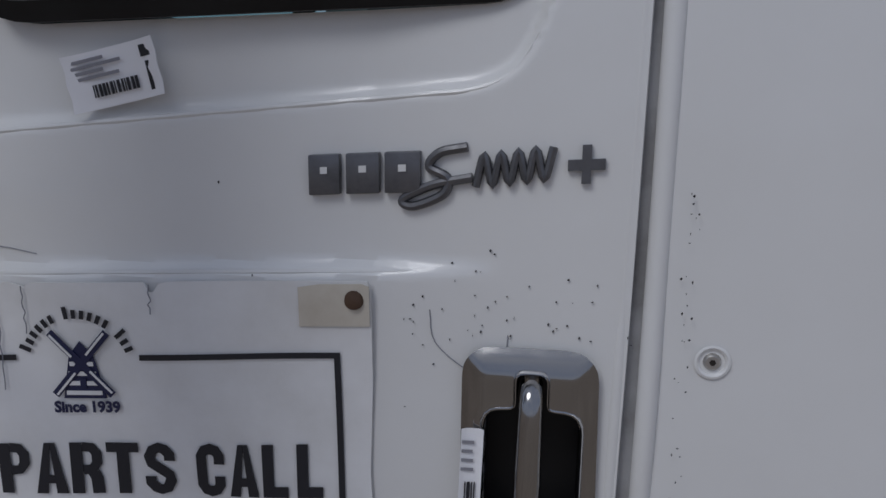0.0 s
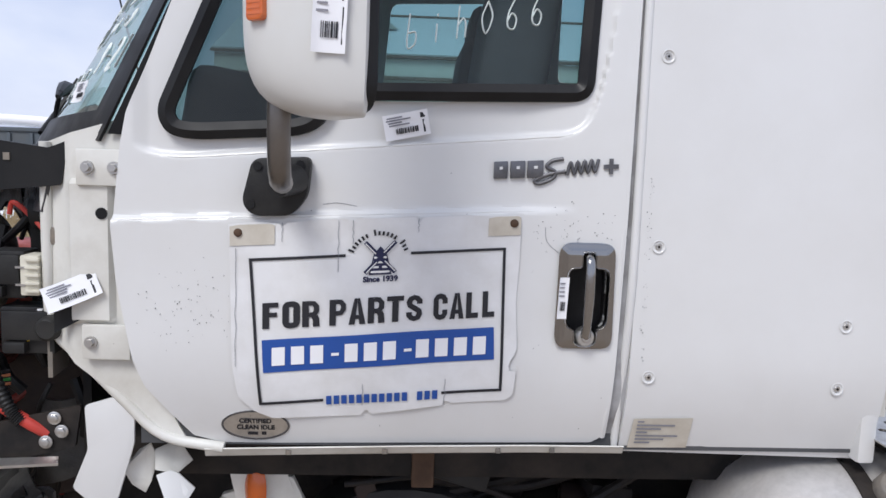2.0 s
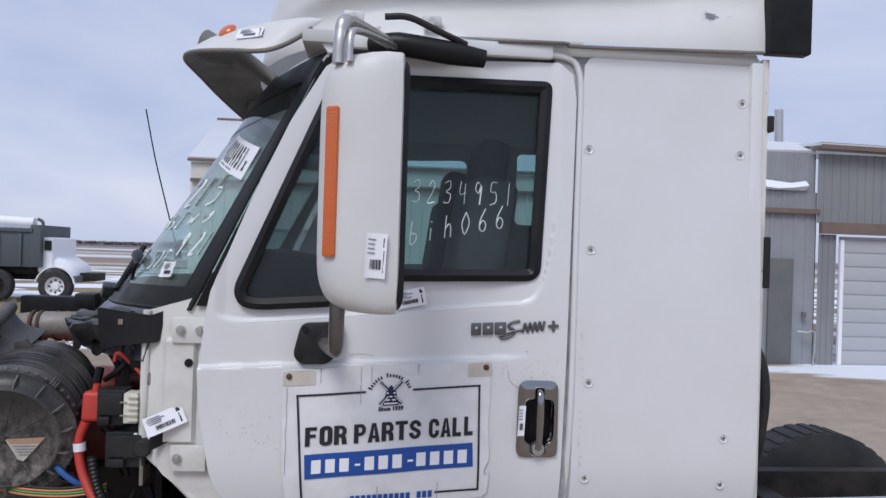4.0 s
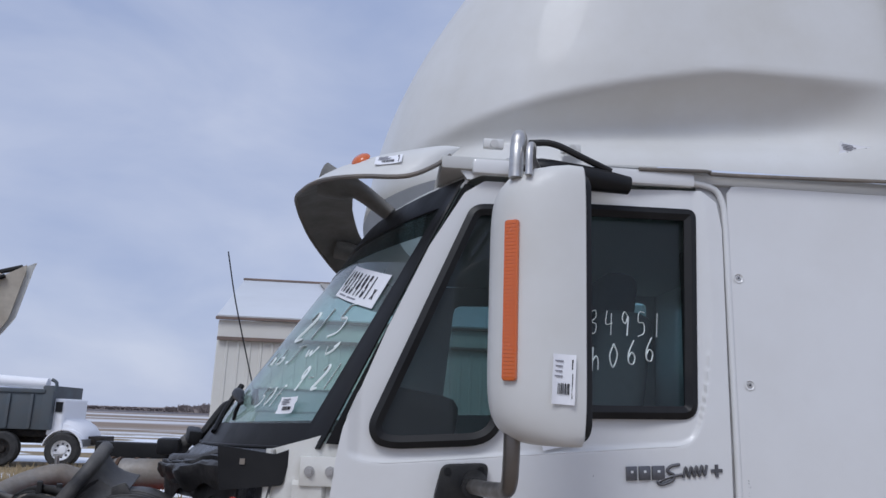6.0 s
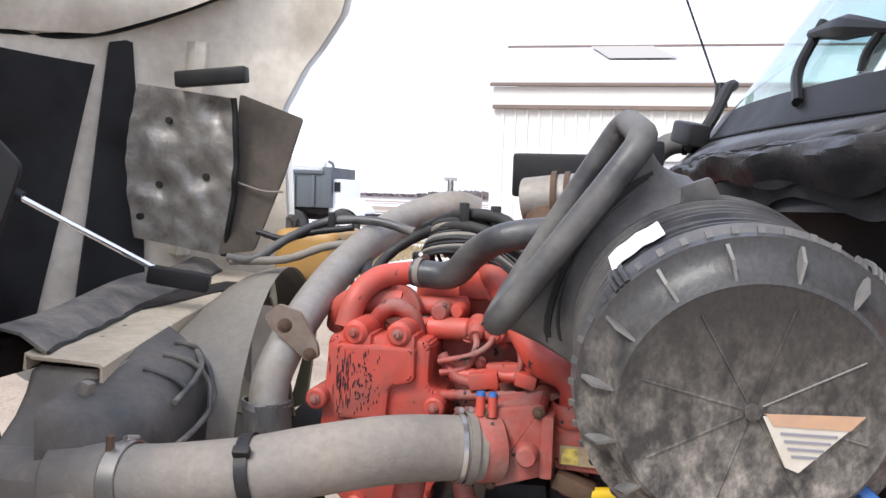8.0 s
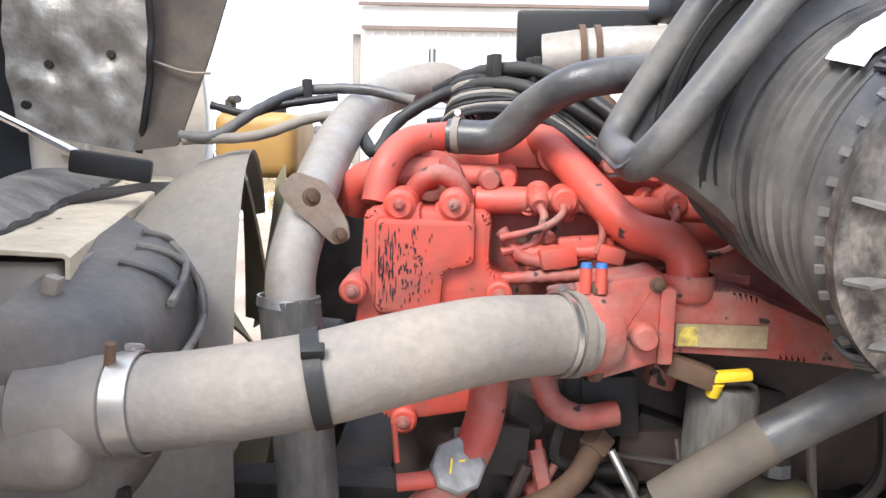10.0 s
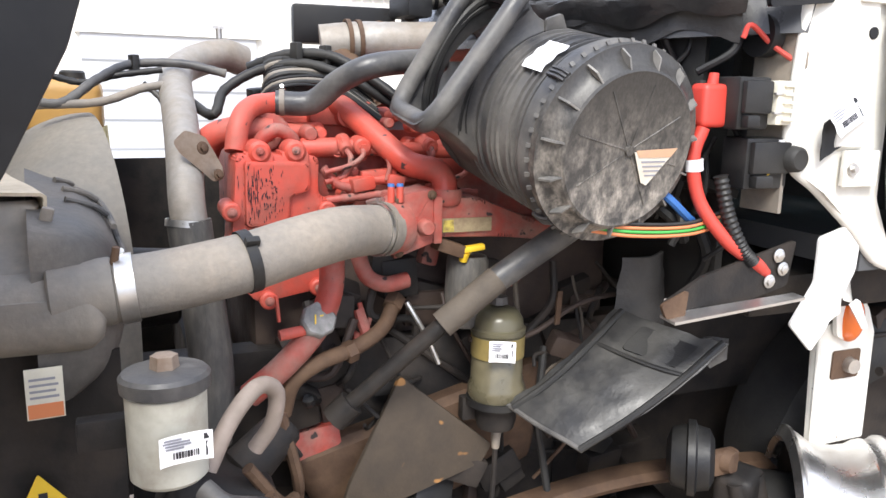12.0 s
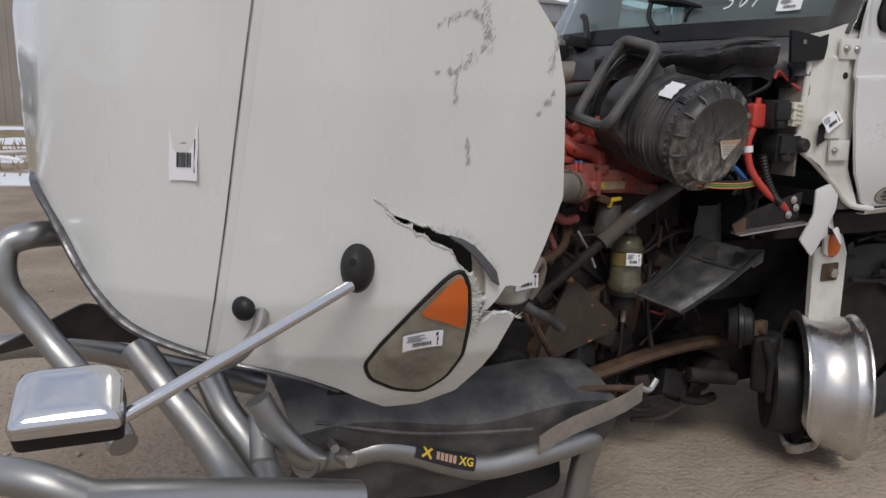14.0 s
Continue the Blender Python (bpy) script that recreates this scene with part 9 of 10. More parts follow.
part("mount", slab(rounded([(-0.05, 0.965), (0.055, 0.985), (0.085, 0.95), (0.118, 0.86), (0.02, 0.85), (-0.03, 0.87)], 0.014), lambda s, t, d: Vector((s, 0.226 + 0.15 * (s - 0.02) + d, t)), 0.012), M_PILLAR, al)
for out, y0, m_ in (([(-0.249, 1.018), (-0.225, 1.052), (-0.194, 1.074), (-0.186, 1.03), (-0.192, 0.985), (-0.212, 0.95), (-0.236, 0.975)], 0.085, M_PILLAR), ([(-0.190, 1.052), (-0.160, 1.064), (-0.132, 1.056), (-0.112, 1.018), (-0.140, 0.998), (-0.184, 1.012)], 0.10, M_PILLAR), ([(-0.178, 1.004), (-0.150, 1.014), (-0.132, 1.006), (-0.098, 0.966), (-0.110, 0.945), (-0.152, 0.950)], 0.065, M_WHITE)):
    mx, mz = out[0][0], out[0][1]
    solo("torn_scrap", slab(out, lambda s, t, d: Vector((s, y0 + 0.25 * (s - mx) + 0.014 * math.sin((t - mz) * 60 + s * 30) + d, t)), 0.004, 0.001), m_, "bent torn white fairing scrap below the door", "scrap", "torn scraps")

# rear of the cab: tank, steps, tyres, cable
tk = thing("fuel_tank", (1.5, 0.2, 0.6), "scuffed aluminium fuel tank behind the cab step", "fuel tank")
part("shell", rev([(0, 0), (0.01, 0.20), (0.05, 0.27), (0.11, 0.315), (0.18, 0.338), (0.24, 0.342), (1.10, 0.342), (1.13, 0.30), (1.12, 0)], (1.12, 0.17, 0.72), (1, 0, 0), 48), M_TANK, tk)
part("strap", rev([(0.27, 0.343), (0.27, 0.349), (0.31, 0.349), (0.31, 0.343)], (1.12, 0.17, 0.72), (1, 0, 0), 40), M_FRAME, tk)
part("filler_cap", cyl((1.47, 0.0, 1.01), (1.46, -0.03, 1.045), 0.05, 0.045, 20, 0.008), M_SMUDGE, tk)
tp = thing("tread_plate", (1.62, 0.0, 1.08), "perforated aluminium step plate behind the cab", "step plate")
hole = [[(1.48 + 0.045 * i + 0.012 * math.cos(a), 0.045 + 0.05 * j + 0.012 * math.sin(a)) for a in (2 * math.pi * k / 10 for k in range(10))] for i in range(12) for j in range(4)]
part("plate", skin(rect(1.425, 0.0, 2.05, 0.24), hole, lambda s, t: Vector((s, t - 0.02, 1.135 + 0.02 * (s - 1.45))), 0.011, 0.004, (0, 0, -1)), M_STEEL, tp)
part("front_lip", box((1.74, -0.02, 1.118), (0.6, 0.012, 0.05), bevel=0.003), M_STEEL, tp)
part("support", box((1.75, 0.12, 1.09), (0.5, 0.2, 0.03), bevel=0.004), M_FRAME, tp)
for x, yt in ((2.75, 0.32), (3.95, 0.32), (2.75, 1.85), (3.95, 1.85)):
    tw = thing("drive_tyre", (x, yt, 0.0), "black drive tyre on the rear axle", "tyre", "drive tyres")
    part("tyre", rev([(-0.13, 0.30), (-0.14, 0.44), (-0.12, 0.50), (0.12, 0.50), (0.14, 0.44), (0.13, 0.30)], (x, yt, 0.50), (0, 1, 0), 48), M_TYRE, tw)
    part("wheel_disc", rev([(-0.10, 0.31), (-0.08, 0.20), (-0.02, 0.12), (-0.02, 0)], (x, yt, 0.50), (0, 1, 0), 32), M_STEEL, tw)
    for k in range(40):
        a = 2 * math.pi * k / 40
        part("tread_block", box((x + 0.5 * math.cos(a), yt, 0.5 + 0.5 * math.sin(a)), (0.014, 0.22, 0.045), (0, -math.degrees(a), 0), bevel=0.002), M_TYRE, tw)
it = thing("inner_tyre", (0.28, 0.5, 0.3), "worn black tyre lying behind the front wheel", "tyre")
part("tyre", rev([(-0.10, 0.26), (-0.13, 0.38), (-0.11, 0.44), (0.11, 0.44), (0.13, 0.38), (0.10, 0.26)], (0.42, 0.42, 0.43), (0.15, 1, 0), 40), M_TYRE, it)
part("wheel_disc", rev([(-0.06, 0.27), (-0.05, 0.12), (-0.03, 0.0)], (0.42, 0.42, 0.43), (0.15, 1, 0), 28), M_FRAME, it)
solo("air_line", tube([(1.47, 0.10, 1.66), (1.485, 0.08, 1.60), (1.49, 0.07, 1.5), (1.48, 0.08, 1.36), (1.46, 0.10, 1.2)], 0.016, 10, 6), M_BLACK, "thick black cable looped behind the cab", "cable")
for z, h in ((2.36, 0.05), (1.93, 0.16)):
    solo("rubber_latch", box((1.462, 0.05, z), (0.021, 0.045, h), bevel=0.005), M_BLACK, "black rubber latch on the cab's rear corner", "latch", "rubber latches")

# tubular front guard, dropped forward
gd_ = thing("bumper_guard", (-2.6, 0.3, 0.0), "brushed steel tubular bumper guard dropped below the hood", "bumper guard")
GR = 0.034


def guard(pts, r_=GR, name="guard_tube", label=""):
    return part(name, tube(pts, r_, 18, 7), M_TUBE, gd_, label)


main = guard([(-2.32, -0.06, 0.50), (-2.26, 0.0, 0.475), (-2.17, 0.02, 0.46), (-2.08, 0.0, 0.475), (-1.98, -0.005, 0.445), (-1.88, -0.01, 0.40), (-1.76, -0.03, 0.365), (-1.62, -0.04, 0.37), (-1.48, -0.045, 0.385), (-1.38, -0.035, 0.39), (-1.335, -0.01, 0.36), (-1.34, 0.02, 0.26), (-1.36, 0.03, 0.10)], 0.042)
ST0, STD = Vector((-1.985, -0.0055, 0.447)), (Vector((-1.76, -0.03, 0.365)) - Vector((-1.985, -0.0055, 0.447))).normalized()
STN = (Vector((-0.30, -0.72, 0.62)) - STD * Vector((-0.30, -0.72, 0.62)).dot(STD)).normalized()
STU = STN.cross(STD)
STU = STU if STU.z > 0 else -STU


def sticker_map(s, t, d=0.0):
    a = t / 0.044
    return ST0 + STD * s + (STN * math.cos(a) + STU * math.sin(a)) * (0.0445 + d) + Vector((0, 0, -0.028 * math.sin(math.pi * s / 0.24) * 0.25))


stick = part("guard_sticker", sheet([[sticker_map(0.2 * k / 8, -0.026 + 0.052 * j / 8) for j in range(9)] for k in range(9)], 0.001), M_INK, main, "black and yellow maker's sticker")
part("yellow_cross", join(*(strip(lambda s, t: sticker_map(s, t, 0.0015 + 0.0004 * i), (0.020, -0.016 + 0.030 * i), (0.050, 0.014 - 0.030 * i), 0.007) for i in (0, 1))), M_YEL, stick)
part("gold_bar", bars(lambda s, t, d=0.0: sticker_map(s, t, 0.0015 + d), [(0.066 + 0.014 * k, -0.012, 0.076 + 0.014 * k, 0.010) for k in range(5)], 0.0006), M_FADED, stick)
part("yellow_letters", letters("XG", 0.034, lambda s, t, d=0.0: sticker_map(0.167 + s, t - 0.012, 0.0015 + d), 0.0008), M_YEL, stick)
low = guard([(-3.30, 0.10, 0.62), (-3.10, -0.10, 0.65), (-2.96, -0.22, 0.66), (-2.86, -0.26, 0.62), (-2.78, -0.27, 0.58)], 0.042, label="outer bent tube")
guard([(-2.86, -0.265, 0.605), (-2.65, -0.25, 0.56), (-2.40, -0.235, 0.50), (-2.22, -0.23, 0.455)], 0.052, label="thick lower tube")
guard([(-2.66, 0.75, 1.0), (-2.78, 0.56, 1.055), (-2.89, 0.38, 1.095), (-2.965, 0.305, 1.105), (-3.015, 0.295, 1.085), (-3.03, 0.285, 1.03), (-3.02, 0.28, 0.965), (-2.98, 0.27, 0.90), (-2.91, 0.22, 0.80), (-2.82, 0.10, 0.70), (-2.77, -0.05, 0.63)], 0.036)
guard([(-3.4, 0.6, 0.60), (-3.15, 0.62, 0.70), (-2.9, 0.65, 0.68), (-2.6, 0.62, 0.58), (-2.3, 0.6, 0.48)], 0.04)
guard([(-2.72, 0.20, 0.80), (-2.66, 0.12, 0.71), (-2.58, 0.02, 0.60), (-2.53, -0.08, 0.53), (-2.50, -0.18, 0.50)], 0.044)
guard([(-2.54, 0.10, 0.72), (-2.51, 0.06, 0.64), (-2.47, 0.0, 0.58), (-2.44, -0.08, 0.53), (-2.43, -0.18, 0.50)], 0.040)
guard([(-2.44, -0.05, 0.70), (-2.40, -0.06, 0.62), (-2.33, -0.06, 0.53), (-2.28, -0.04, 0.49)], 0.036)
guard([(-2.41, 0.02, 0.66), (-2.43, -0.02, 0.60), (-2.44, -0.10, 0.54)], 0.034)
part("hinge_bolt", join(cyl((-2.215, -0.05, 0.50), (-2.20, -0.10, 0.50), 0.022, 0.02, 12), cyl((-2.24, -0.04, 0.535), (-2.24, -0.08, 0.535), 0.014, 0.014, 6)), M_STEEL, gd_)
part("cross_plate", slab(rounded([(-3.15, 0.72), (-2.85, 0.86), (-2.60, 0.80), (-2.30, 0.62), (-2.32, 0.56), (-2.62, 0.70), (-2.9, 0.76)], 0.02), lambda s, t, d: Vector((s, 0.48 + d, t)), 0.02), M_FRAME, gd_, "dark steel cross plate")
bp_ = thing("bumper_cover", (-1.7, 0.2, 0.3), "dented black plastic bumper end below the headlamp", "bumper")
rows = []
for k in range(19):
    f = k / 18
    x = -2.36 + 1.04 * f
    top = 0.655 - 0.075 * f + 0.02 * math.sin(f * 9)
    rows.append([(x, 0.10 + 0.10 * (1 - f), top + 0.02), (x, -0.03 + 0.05 * (1 - f), top - 0.005), (x + 0.02, -0.09 + 0.05 * (1 - f), top - 0.08 * (1 - 0.3 * f)), (x + 0.03, -0.075 + 0.05 * (1 - f), top - 0.14), (x + 0.02, -0.03 + 0.05 * (1 - f), top - 0.22), (x, 0.06, top - 0.40 + 0.1 * f)])
part("cover", sheet(rows, 0.008), M_DUSTY, bp_)
part("crease_line", tube([(-2.28, -0.035, 0.60), (-2.05, -0.068, 0.545), (-1.85, -0.085, 0.515), (-1.62, -0.10, 0.495)], 0.006, 6, 5), M_DUSTY, bp_)
part("torn_end", sheet([[(-1.60 + 0.06 * k, -0.11 - 0.004 * k + 0.012 * math.sin(k), 0.47 + 0.022 * k - 0.03 * j) for j in range(3)] for k in range(7)], 0.006), M_SMUDGE, bp_, "torn grey end strip")
part("end_hook", tube([(-1.24, -0.13, 0.585), (-1.20, -0.125, 0.570), (-1.17, -0.12, 0.60)], 0.010, 8, 3), M_STEEL, bp_)
part("top_strip", tube([(-1.55, -0.03, 0.575), (-1.35, -0.06, 0.572), (-1.21, -0.11, 0.568)], 0.012, 8, 4), M_RUST, bp_)
part("skirt", slab(rounded([(-2.15, 0.48), (-1.40, 0.42), (-1.37, 0.16), (-2.0, 0.05), (-2.2, 0.1)], 0.04), lambda s, t, d: Vector((s, 0.10 + d, t)), 0.02), M_BLACK, bp_)

# inside flaps of the far fender and the hood strut
mudf = thing("fender_liner", (-2.3, 1.5, 1.3), "dented silver heat shield and grey flap in the far fender", "fender liner")
HSC = [Vector(p) for p in ((-2.46, 1.40, 1.905), (-2.15, 1.44, 1.865), (-2.20, 1.48, 1.36), (-2.48, 1.42, 1.41))]


def shield_pt(a, b):
    p = HSC[0].lerp(HSC[1], a).lerp(HSC[3].lerp(HSC[2], a), b)
    dent = sum(0.022 * math.exp(-(((a - u) / 0.13) ** 2 + ((b - v) / 0.10) ** 2)) for u, v in ((0.35, 0.2), (0.72, 0.52), (0.28, 0.62), (0.8, 0.12)))
    bow = 0.06 * math.sin(math.pi * b) * (a - 0.6)
    return p + Vector((bow, dent + 0.010 * noise.noise((a * 7, b * 9, 0)), 0))


part("heat_shield", sheet([[shield_pt(i / 22, j / 30) for j in range(31)] for i in range(23)], 0.006), M_SILVER, mudf, "crumpled silver heat shield")
for a, b in ((0.35, 0.2), (0.72, 0.52), (0.28, 0.62), (0.1, 0.85)):
    q = shield_pt(a, b)
    part("rivet", cyl(q + Vector((0, 0.004, 0)), q + Vector((0, -0.012, 0)), 0.013, 0.011, 12), M_FRAME, mudf)
part("edge_seal", tube([shield_pt(1.0, j / 10) + Vector((0.008, -0.006, 0)) for j in range(11)], 0.010, 8, 4), M_TRIM, mudf)
part("flap", slab(rounded([(-2.15, 1.885), (-1.955, 1.815), (-2.01, 1.63), (-2.09, 1.38), (-2.20, 1.365), (-2.17, 1.5), (-2.17, 1.7)], 0.012), lambda s, t, d: Vector((s, 1.47 + 0.25 * (s + 2.15) + 0.03 * math.sin((t - 1.4) * 5) + d, t)), 0.010), M_SLEEVE, mudf, "grey-brown rubber flap")
part("flap_fold", tube([(-2.14, 1.462, 1.60), (-2.06, 1.482, 1.575), (-2.0, 1.505, 1.575)], 0.004, 6, 3), M_SMUDGE, mudf)
part("clip_bar", box((-2.20, 1.40, 1.925), (0.24, 0.04, 0.05), (0, -4, 0), bevel=0.008), M_TRIM, mudf)
st_ = thing("hood_strut", (-2.01, 0.92, 1.33), "bright hood strut rod with black ends", "strut")
part("rod", cyl((-2.36, 0.78, 1.545), (-2.06, 0.90, 1.372), 0.008, 0.008, 10), M_CHROME, st_)
part("end_block", box((-2.01, 0.92, 1.350), (0.15, 0.05, 0.045), (0, 9, 20), bevel=0.008), M_TRIM, st_)
part("barrel", cyl((-2.70, 0.645, 1.74), (-2.35, 0.785, 1.54), 0.017, 0.017, 12), M_TRIM, st_)
hb = thing("hood_bumper_stop", (-2.25, 0.85, 1.3), "dark hinge tower below the open hood", "hinge")
part("tower", box((-2.12, 0.30, 1.15), (0.22, 0.10, 0.5), (0, -15, 0), bevel=0.03), M_FRAME, hb)
part("cross", box((-2.10, 0.8, 1.25), (0.10, 1.2, 0.08), bevel=0.02), M_FRAME, hb)

# ---- ground and surroundings ----
def ground_material():
    m = bpy.data.materials.new("packed_dirt_and_snow")
    m.use_nodes = True
    n, l = m.node_tree.nodes, m.node_tree.links
    b = n["Principled BSDF"]
    geo = n.new("ShaderNodeNewGeometry")
    sep = n.new("ShaderNodeSeparateXYZ")
    l.new(geo.outputs["Position"], sep.inputs["Vector"])

    def tex(scale, detail=6.0, stretch=None):
        t = n.new("ShaderNodeTexNoise")
        t.inputs["Scale"].default_value, t.inputs["Detail"].default_value = scale, detail
        if stretch:
            mp = n.new("ShaderNodeMapping")
            mp.inputs["Scale"].default_value = stretch
            l.new(geo.outputs["Position"], mp.inputs["Vector"])
            l.new(mp.outputs["Vector"], t.inputs["Vector"])
        else:
            l.new(geo.outputs["Position"], t.inputs["Vector"])
        return t.outputs["Fac"]

    def rng(v, a, z, lo=0.0, hi=1.0):
        r = n.new("ShaderNodeMapRange")
        for k, x in (("From Min", a), ("From Max", z), ("To Min", lo), ("To Max", hi)):
            r.inputs[k].default_value = x
        l.new(v, r.inputs["Value"])
        return r.outputs["Result"]

    def mix(f, a, z):
        x = n.new("ShaderNodeMix")
        x.data_type = "RGBA"
        for sock, val in ((x.inputs["Factor"], f), (x.inputs["A"], a), (x.inputs["B"], z)):
            if isinstance(val, tuple):
                sock.default_value = (*val, 1)
            else:
                l.new(val, sock)
        return x.outputs["Result"]

    def op(kind, a, z):
        x = n.new("ShaderNodeMath")
        x.operation = kind
        for sock, val in ((x.inputs[0], a), (x.inputs[1], z)):
            if isinstance(val, (int, float)):
                sock.default_value = val
            else:
                l.new(val, sock)
        return x.outputs["Value"]

    dirt = mix(rng(tex(1.3), 0.35, 0.65), (0.25, 0.195, 0.145), (0.37, 0.295, 0.225))
    dirt = mix(rng(tex(38, 3), 0.5, 0.75, 0, 0.6), dirt, (0.15, 0.115, 0.085))
    dirt = mix(rng(tex(90, 2), 0.60, 0.72, 0, 0.5), dirt, (0.50, 0.45, 0.38))
    sandy = op("ADD", rng(sep.outputs["X"], -3.6, -0.4), op("MULTIPLY", op("SUBTRACT", tex(0.9), 0.5), 2.4))
    dirt = mix(rng(sandy, 0.35, 0.95, 0, 0.45), dirt, mix(rng(tex(5.0), 0.35, 0.7), (0.52, 0.44, 0.35), (0.38, 0.31, 0.24)))
    grass = mix(rng(tex(2.5), 0.35, 0.7), (0.20, 0.15, 0.075), (0.33, 0.26, 0.16))
    far = rng(sep.outputs["Y"], 14.0, 26.0)
    wob = op("ADD", far, op("MULTIPLY", op("SUBTRACT", tex(0.25), 0.5), 0.8))
    col = mix(rng(wob, 0.3, 0.6), dirt, grass)
    snow_zone = rng(sep.outputs["Y"], 6.0, 11.0, -0.35, 0.015)
    snow = rng(op("ADD", tex(0.22, 7.0, (0.6, 1.4, 1)), snow_zone), 0.50, 0.54)
    col = mix(snow, col, (0.82, 0.85, 0.90))
    band = rng(tex(0.035, 4.0, (0.15, 1.0, 1)), 0.46, 0.54)
    field = mix(band, (0.26, 0.20, 0.15), (0.62, 0.62, 0.64))
    dist = rng(sep.outputs["Y"], 45.0, 70.0)
    col = mix(dist, col, field)
    col = mix(rng(sep.outputs["Y"], 230.0, 320.0), col, (0.13, 0.115, 0.12))
    l.new(col, b.inputs["Base Color"])
    b.inputs["Roughness"].default_value = 0.95
    bp = n.new("ShaderNodeBump")
    bp.inputs["Strength"].default_value, bp.inputs["Distance"].default_value = 0.7, 0.02
    l.new(op("ADD", tex(45, 4), op("MULTIPLY", tex(6, 4), 1.5)), bp.inputs["Height"])
    l.new(bp.outputs["Normal"], b.inputs["Normal"])
    return m


M_GROUND = ground_material()
noise.seed_set(3)
gx = [-2500, -900, -300, -120, -60, -35, -22, -15] + [-11 + 0.25 * k for k in range(73)] + [8, 10, 14, 22, 40, 90, 300, 900, 2500]
gy = [-2500, -600, -150, -50, -20, -10] + [-6 + 0.25 * k for k in range(73)] + [13, 15, 18, 22, 28, 36, 48, 70, 110, 180, 300, 600, 1200, 2500]


def ground_z(x, y):
    r = math.hypot(x + 1, y - 3)
    k = 1.0 if r < 14 else max(0.0, 1 - (r - 14) / 30)
    return k * (0.022 * (noise.noise((x * 0.9, y * 0.9, 0)) + 0.5 * noise.noise((x * 3.1, y * 3.1, 2)))) - 0.012


solo("ground", sheet([[(x, y, ground_z(x, y)) for y in gy] for x in gx]), M_GROUND, "packed brown dirt yard with gravel, snow patches and fields", "ground", kind="structure")
rnd = random.Random(21)
peb = bmesh.new()
for k in range(420):
    x, y = rnd.uniform(-5.2, 0.8), rnd.uniform(-1.6, 4.5)
    r = rnd.uniform(0.006, 0.020)
    one = bmesh.new()
    bmesh.ops.create_icosphere(one, subdivisions=1, radius=r)
    for v in one.verts:
        v.co = Vector((v.co.x * rnd.uniform(0.7, 1.3), v.co.y * rnd.uniform(0.7, 1.3), v.co.z * 0.6)) + Vector((x, y, ground_z(x, y) + r * 0.25))
    peb = join(peb, one)
M_STONE = material("gravel_stone", (0.33, 0.29, 0.25), 0.9, dirt=(0.18, 0.15, 0.12), dirt_amount=0.8, dirt_scale=3.0)
solo("gravel", peb, M_STONE, "loose gravel stones on the dirt yard", "gravel", kind="stuff", smooth=False)

M_METALW = material("white_corrugated_siding", (0.68, 0.67, 0.62), 0.5, dirt=(0.5, 0.47, 0.4), dirt_amount=0.4, dirt_scale=0.8)
M_METALG = material("grey_corrugated_siding", (0.22, 0.23, 0.24), 0.5, dirt=(0.32, 0.31, 0.30), dirt_amount=0.5, dirt_scale=0.8)
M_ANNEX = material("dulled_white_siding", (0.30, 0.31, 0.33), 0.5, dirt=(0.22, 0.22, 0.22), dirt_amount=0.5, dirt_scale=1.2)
M_ROOF = material("light_metal_roof", (0.66, 0.68, 0.70), 0.5, dirt=(0.5, 0.5, 0.5), dirt_amount=0.3, dirt_scale=0.6)
M_BROWN = material("brown_fascia", (0.16, 0.12, 0.10), 0.7, dirt=(0.3, 0.2, 0.15), dirt_amount=0.4, dirt_scale=3)
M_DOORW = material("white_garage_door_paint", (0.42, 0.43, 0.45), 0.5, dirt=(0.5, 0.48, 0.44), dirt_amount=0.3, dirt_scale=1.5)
M_SNOW = material("old_snow", (0.84, 0.87, 0.92), 0.8, dirt=(0.6, 0.6, 0.6), dirt_amount=0.3, dirt_scale=2.0, bump=0.4, bump_scale=10)
M_DOORD = material("dark_steel_door", (0.13, 0.132, 0.135), 0.6, dirt=(0.2, 0.19, 0.18), dirt_amount=0.5, dirt_scale=2)
M_SHED = material("brown_shed_siding", (0.30, 0.26, 0.22), 0.8, dirt=(0.2, 0.17, 0.14), dirt_amount=0.5, dirt_scale=0.7)


def corrugated(a, b, z0, z1, pitch=0.2, depth=0.02):
    """A wall of ribbed siding from a to b (x, y), outside to the right of the way from a to b."""
    a, b = Vector((*a, 0)), Vector((*b, 0))
    d = (b - a)
    n = Vector((d.y, -d.x, 0)).normalized()
    cols, s = [], 0.0
    ln = d.length
    u = d.normalized()
    while s < ln:
        for q, o in ((0.0, 0.0), (0.70, 0.0), (0.76, 1.0), (0.94, 1.0)):
            t = min(ln, s + q * pitch)
            p = a + u * t + n * depth * o
            cols.append([p + Vector((0, 0, z0)), p + Vector((0, 0, z1))])
        s += pitch
    cols.append([b + Vector((0, 0, z0)), b + Vector((0, 0, z1))])
    return sheet(cols)


barn = thing("white_building", (0.0, 14.0, 0.0), "white metal-sided building with a low pitched roof", "building")
BX0, BX1, BY0, BY1 = -2.98, 4.2, 11.93, 19.93
part("front_wall", corrugated((BX0, BY0), (BX1, BY0), -0.05, 3.08), M_METALW, barn)
part("end_wall", corrugated((BX0, BY1), (BX0, BY0), -0.05, 3.4), M_METALW, barn)
part("end_wall", corrugated((BX1, BY0), (BX1, BY1), -0.05, 3.4), M_METALW, barn)
part("eave_panel", box(((BX0 + BX1) / 2, BY0 - 0.03, 3.27), (BX1 - BX0, 0.05, 0.30)), M_METALW, barn)
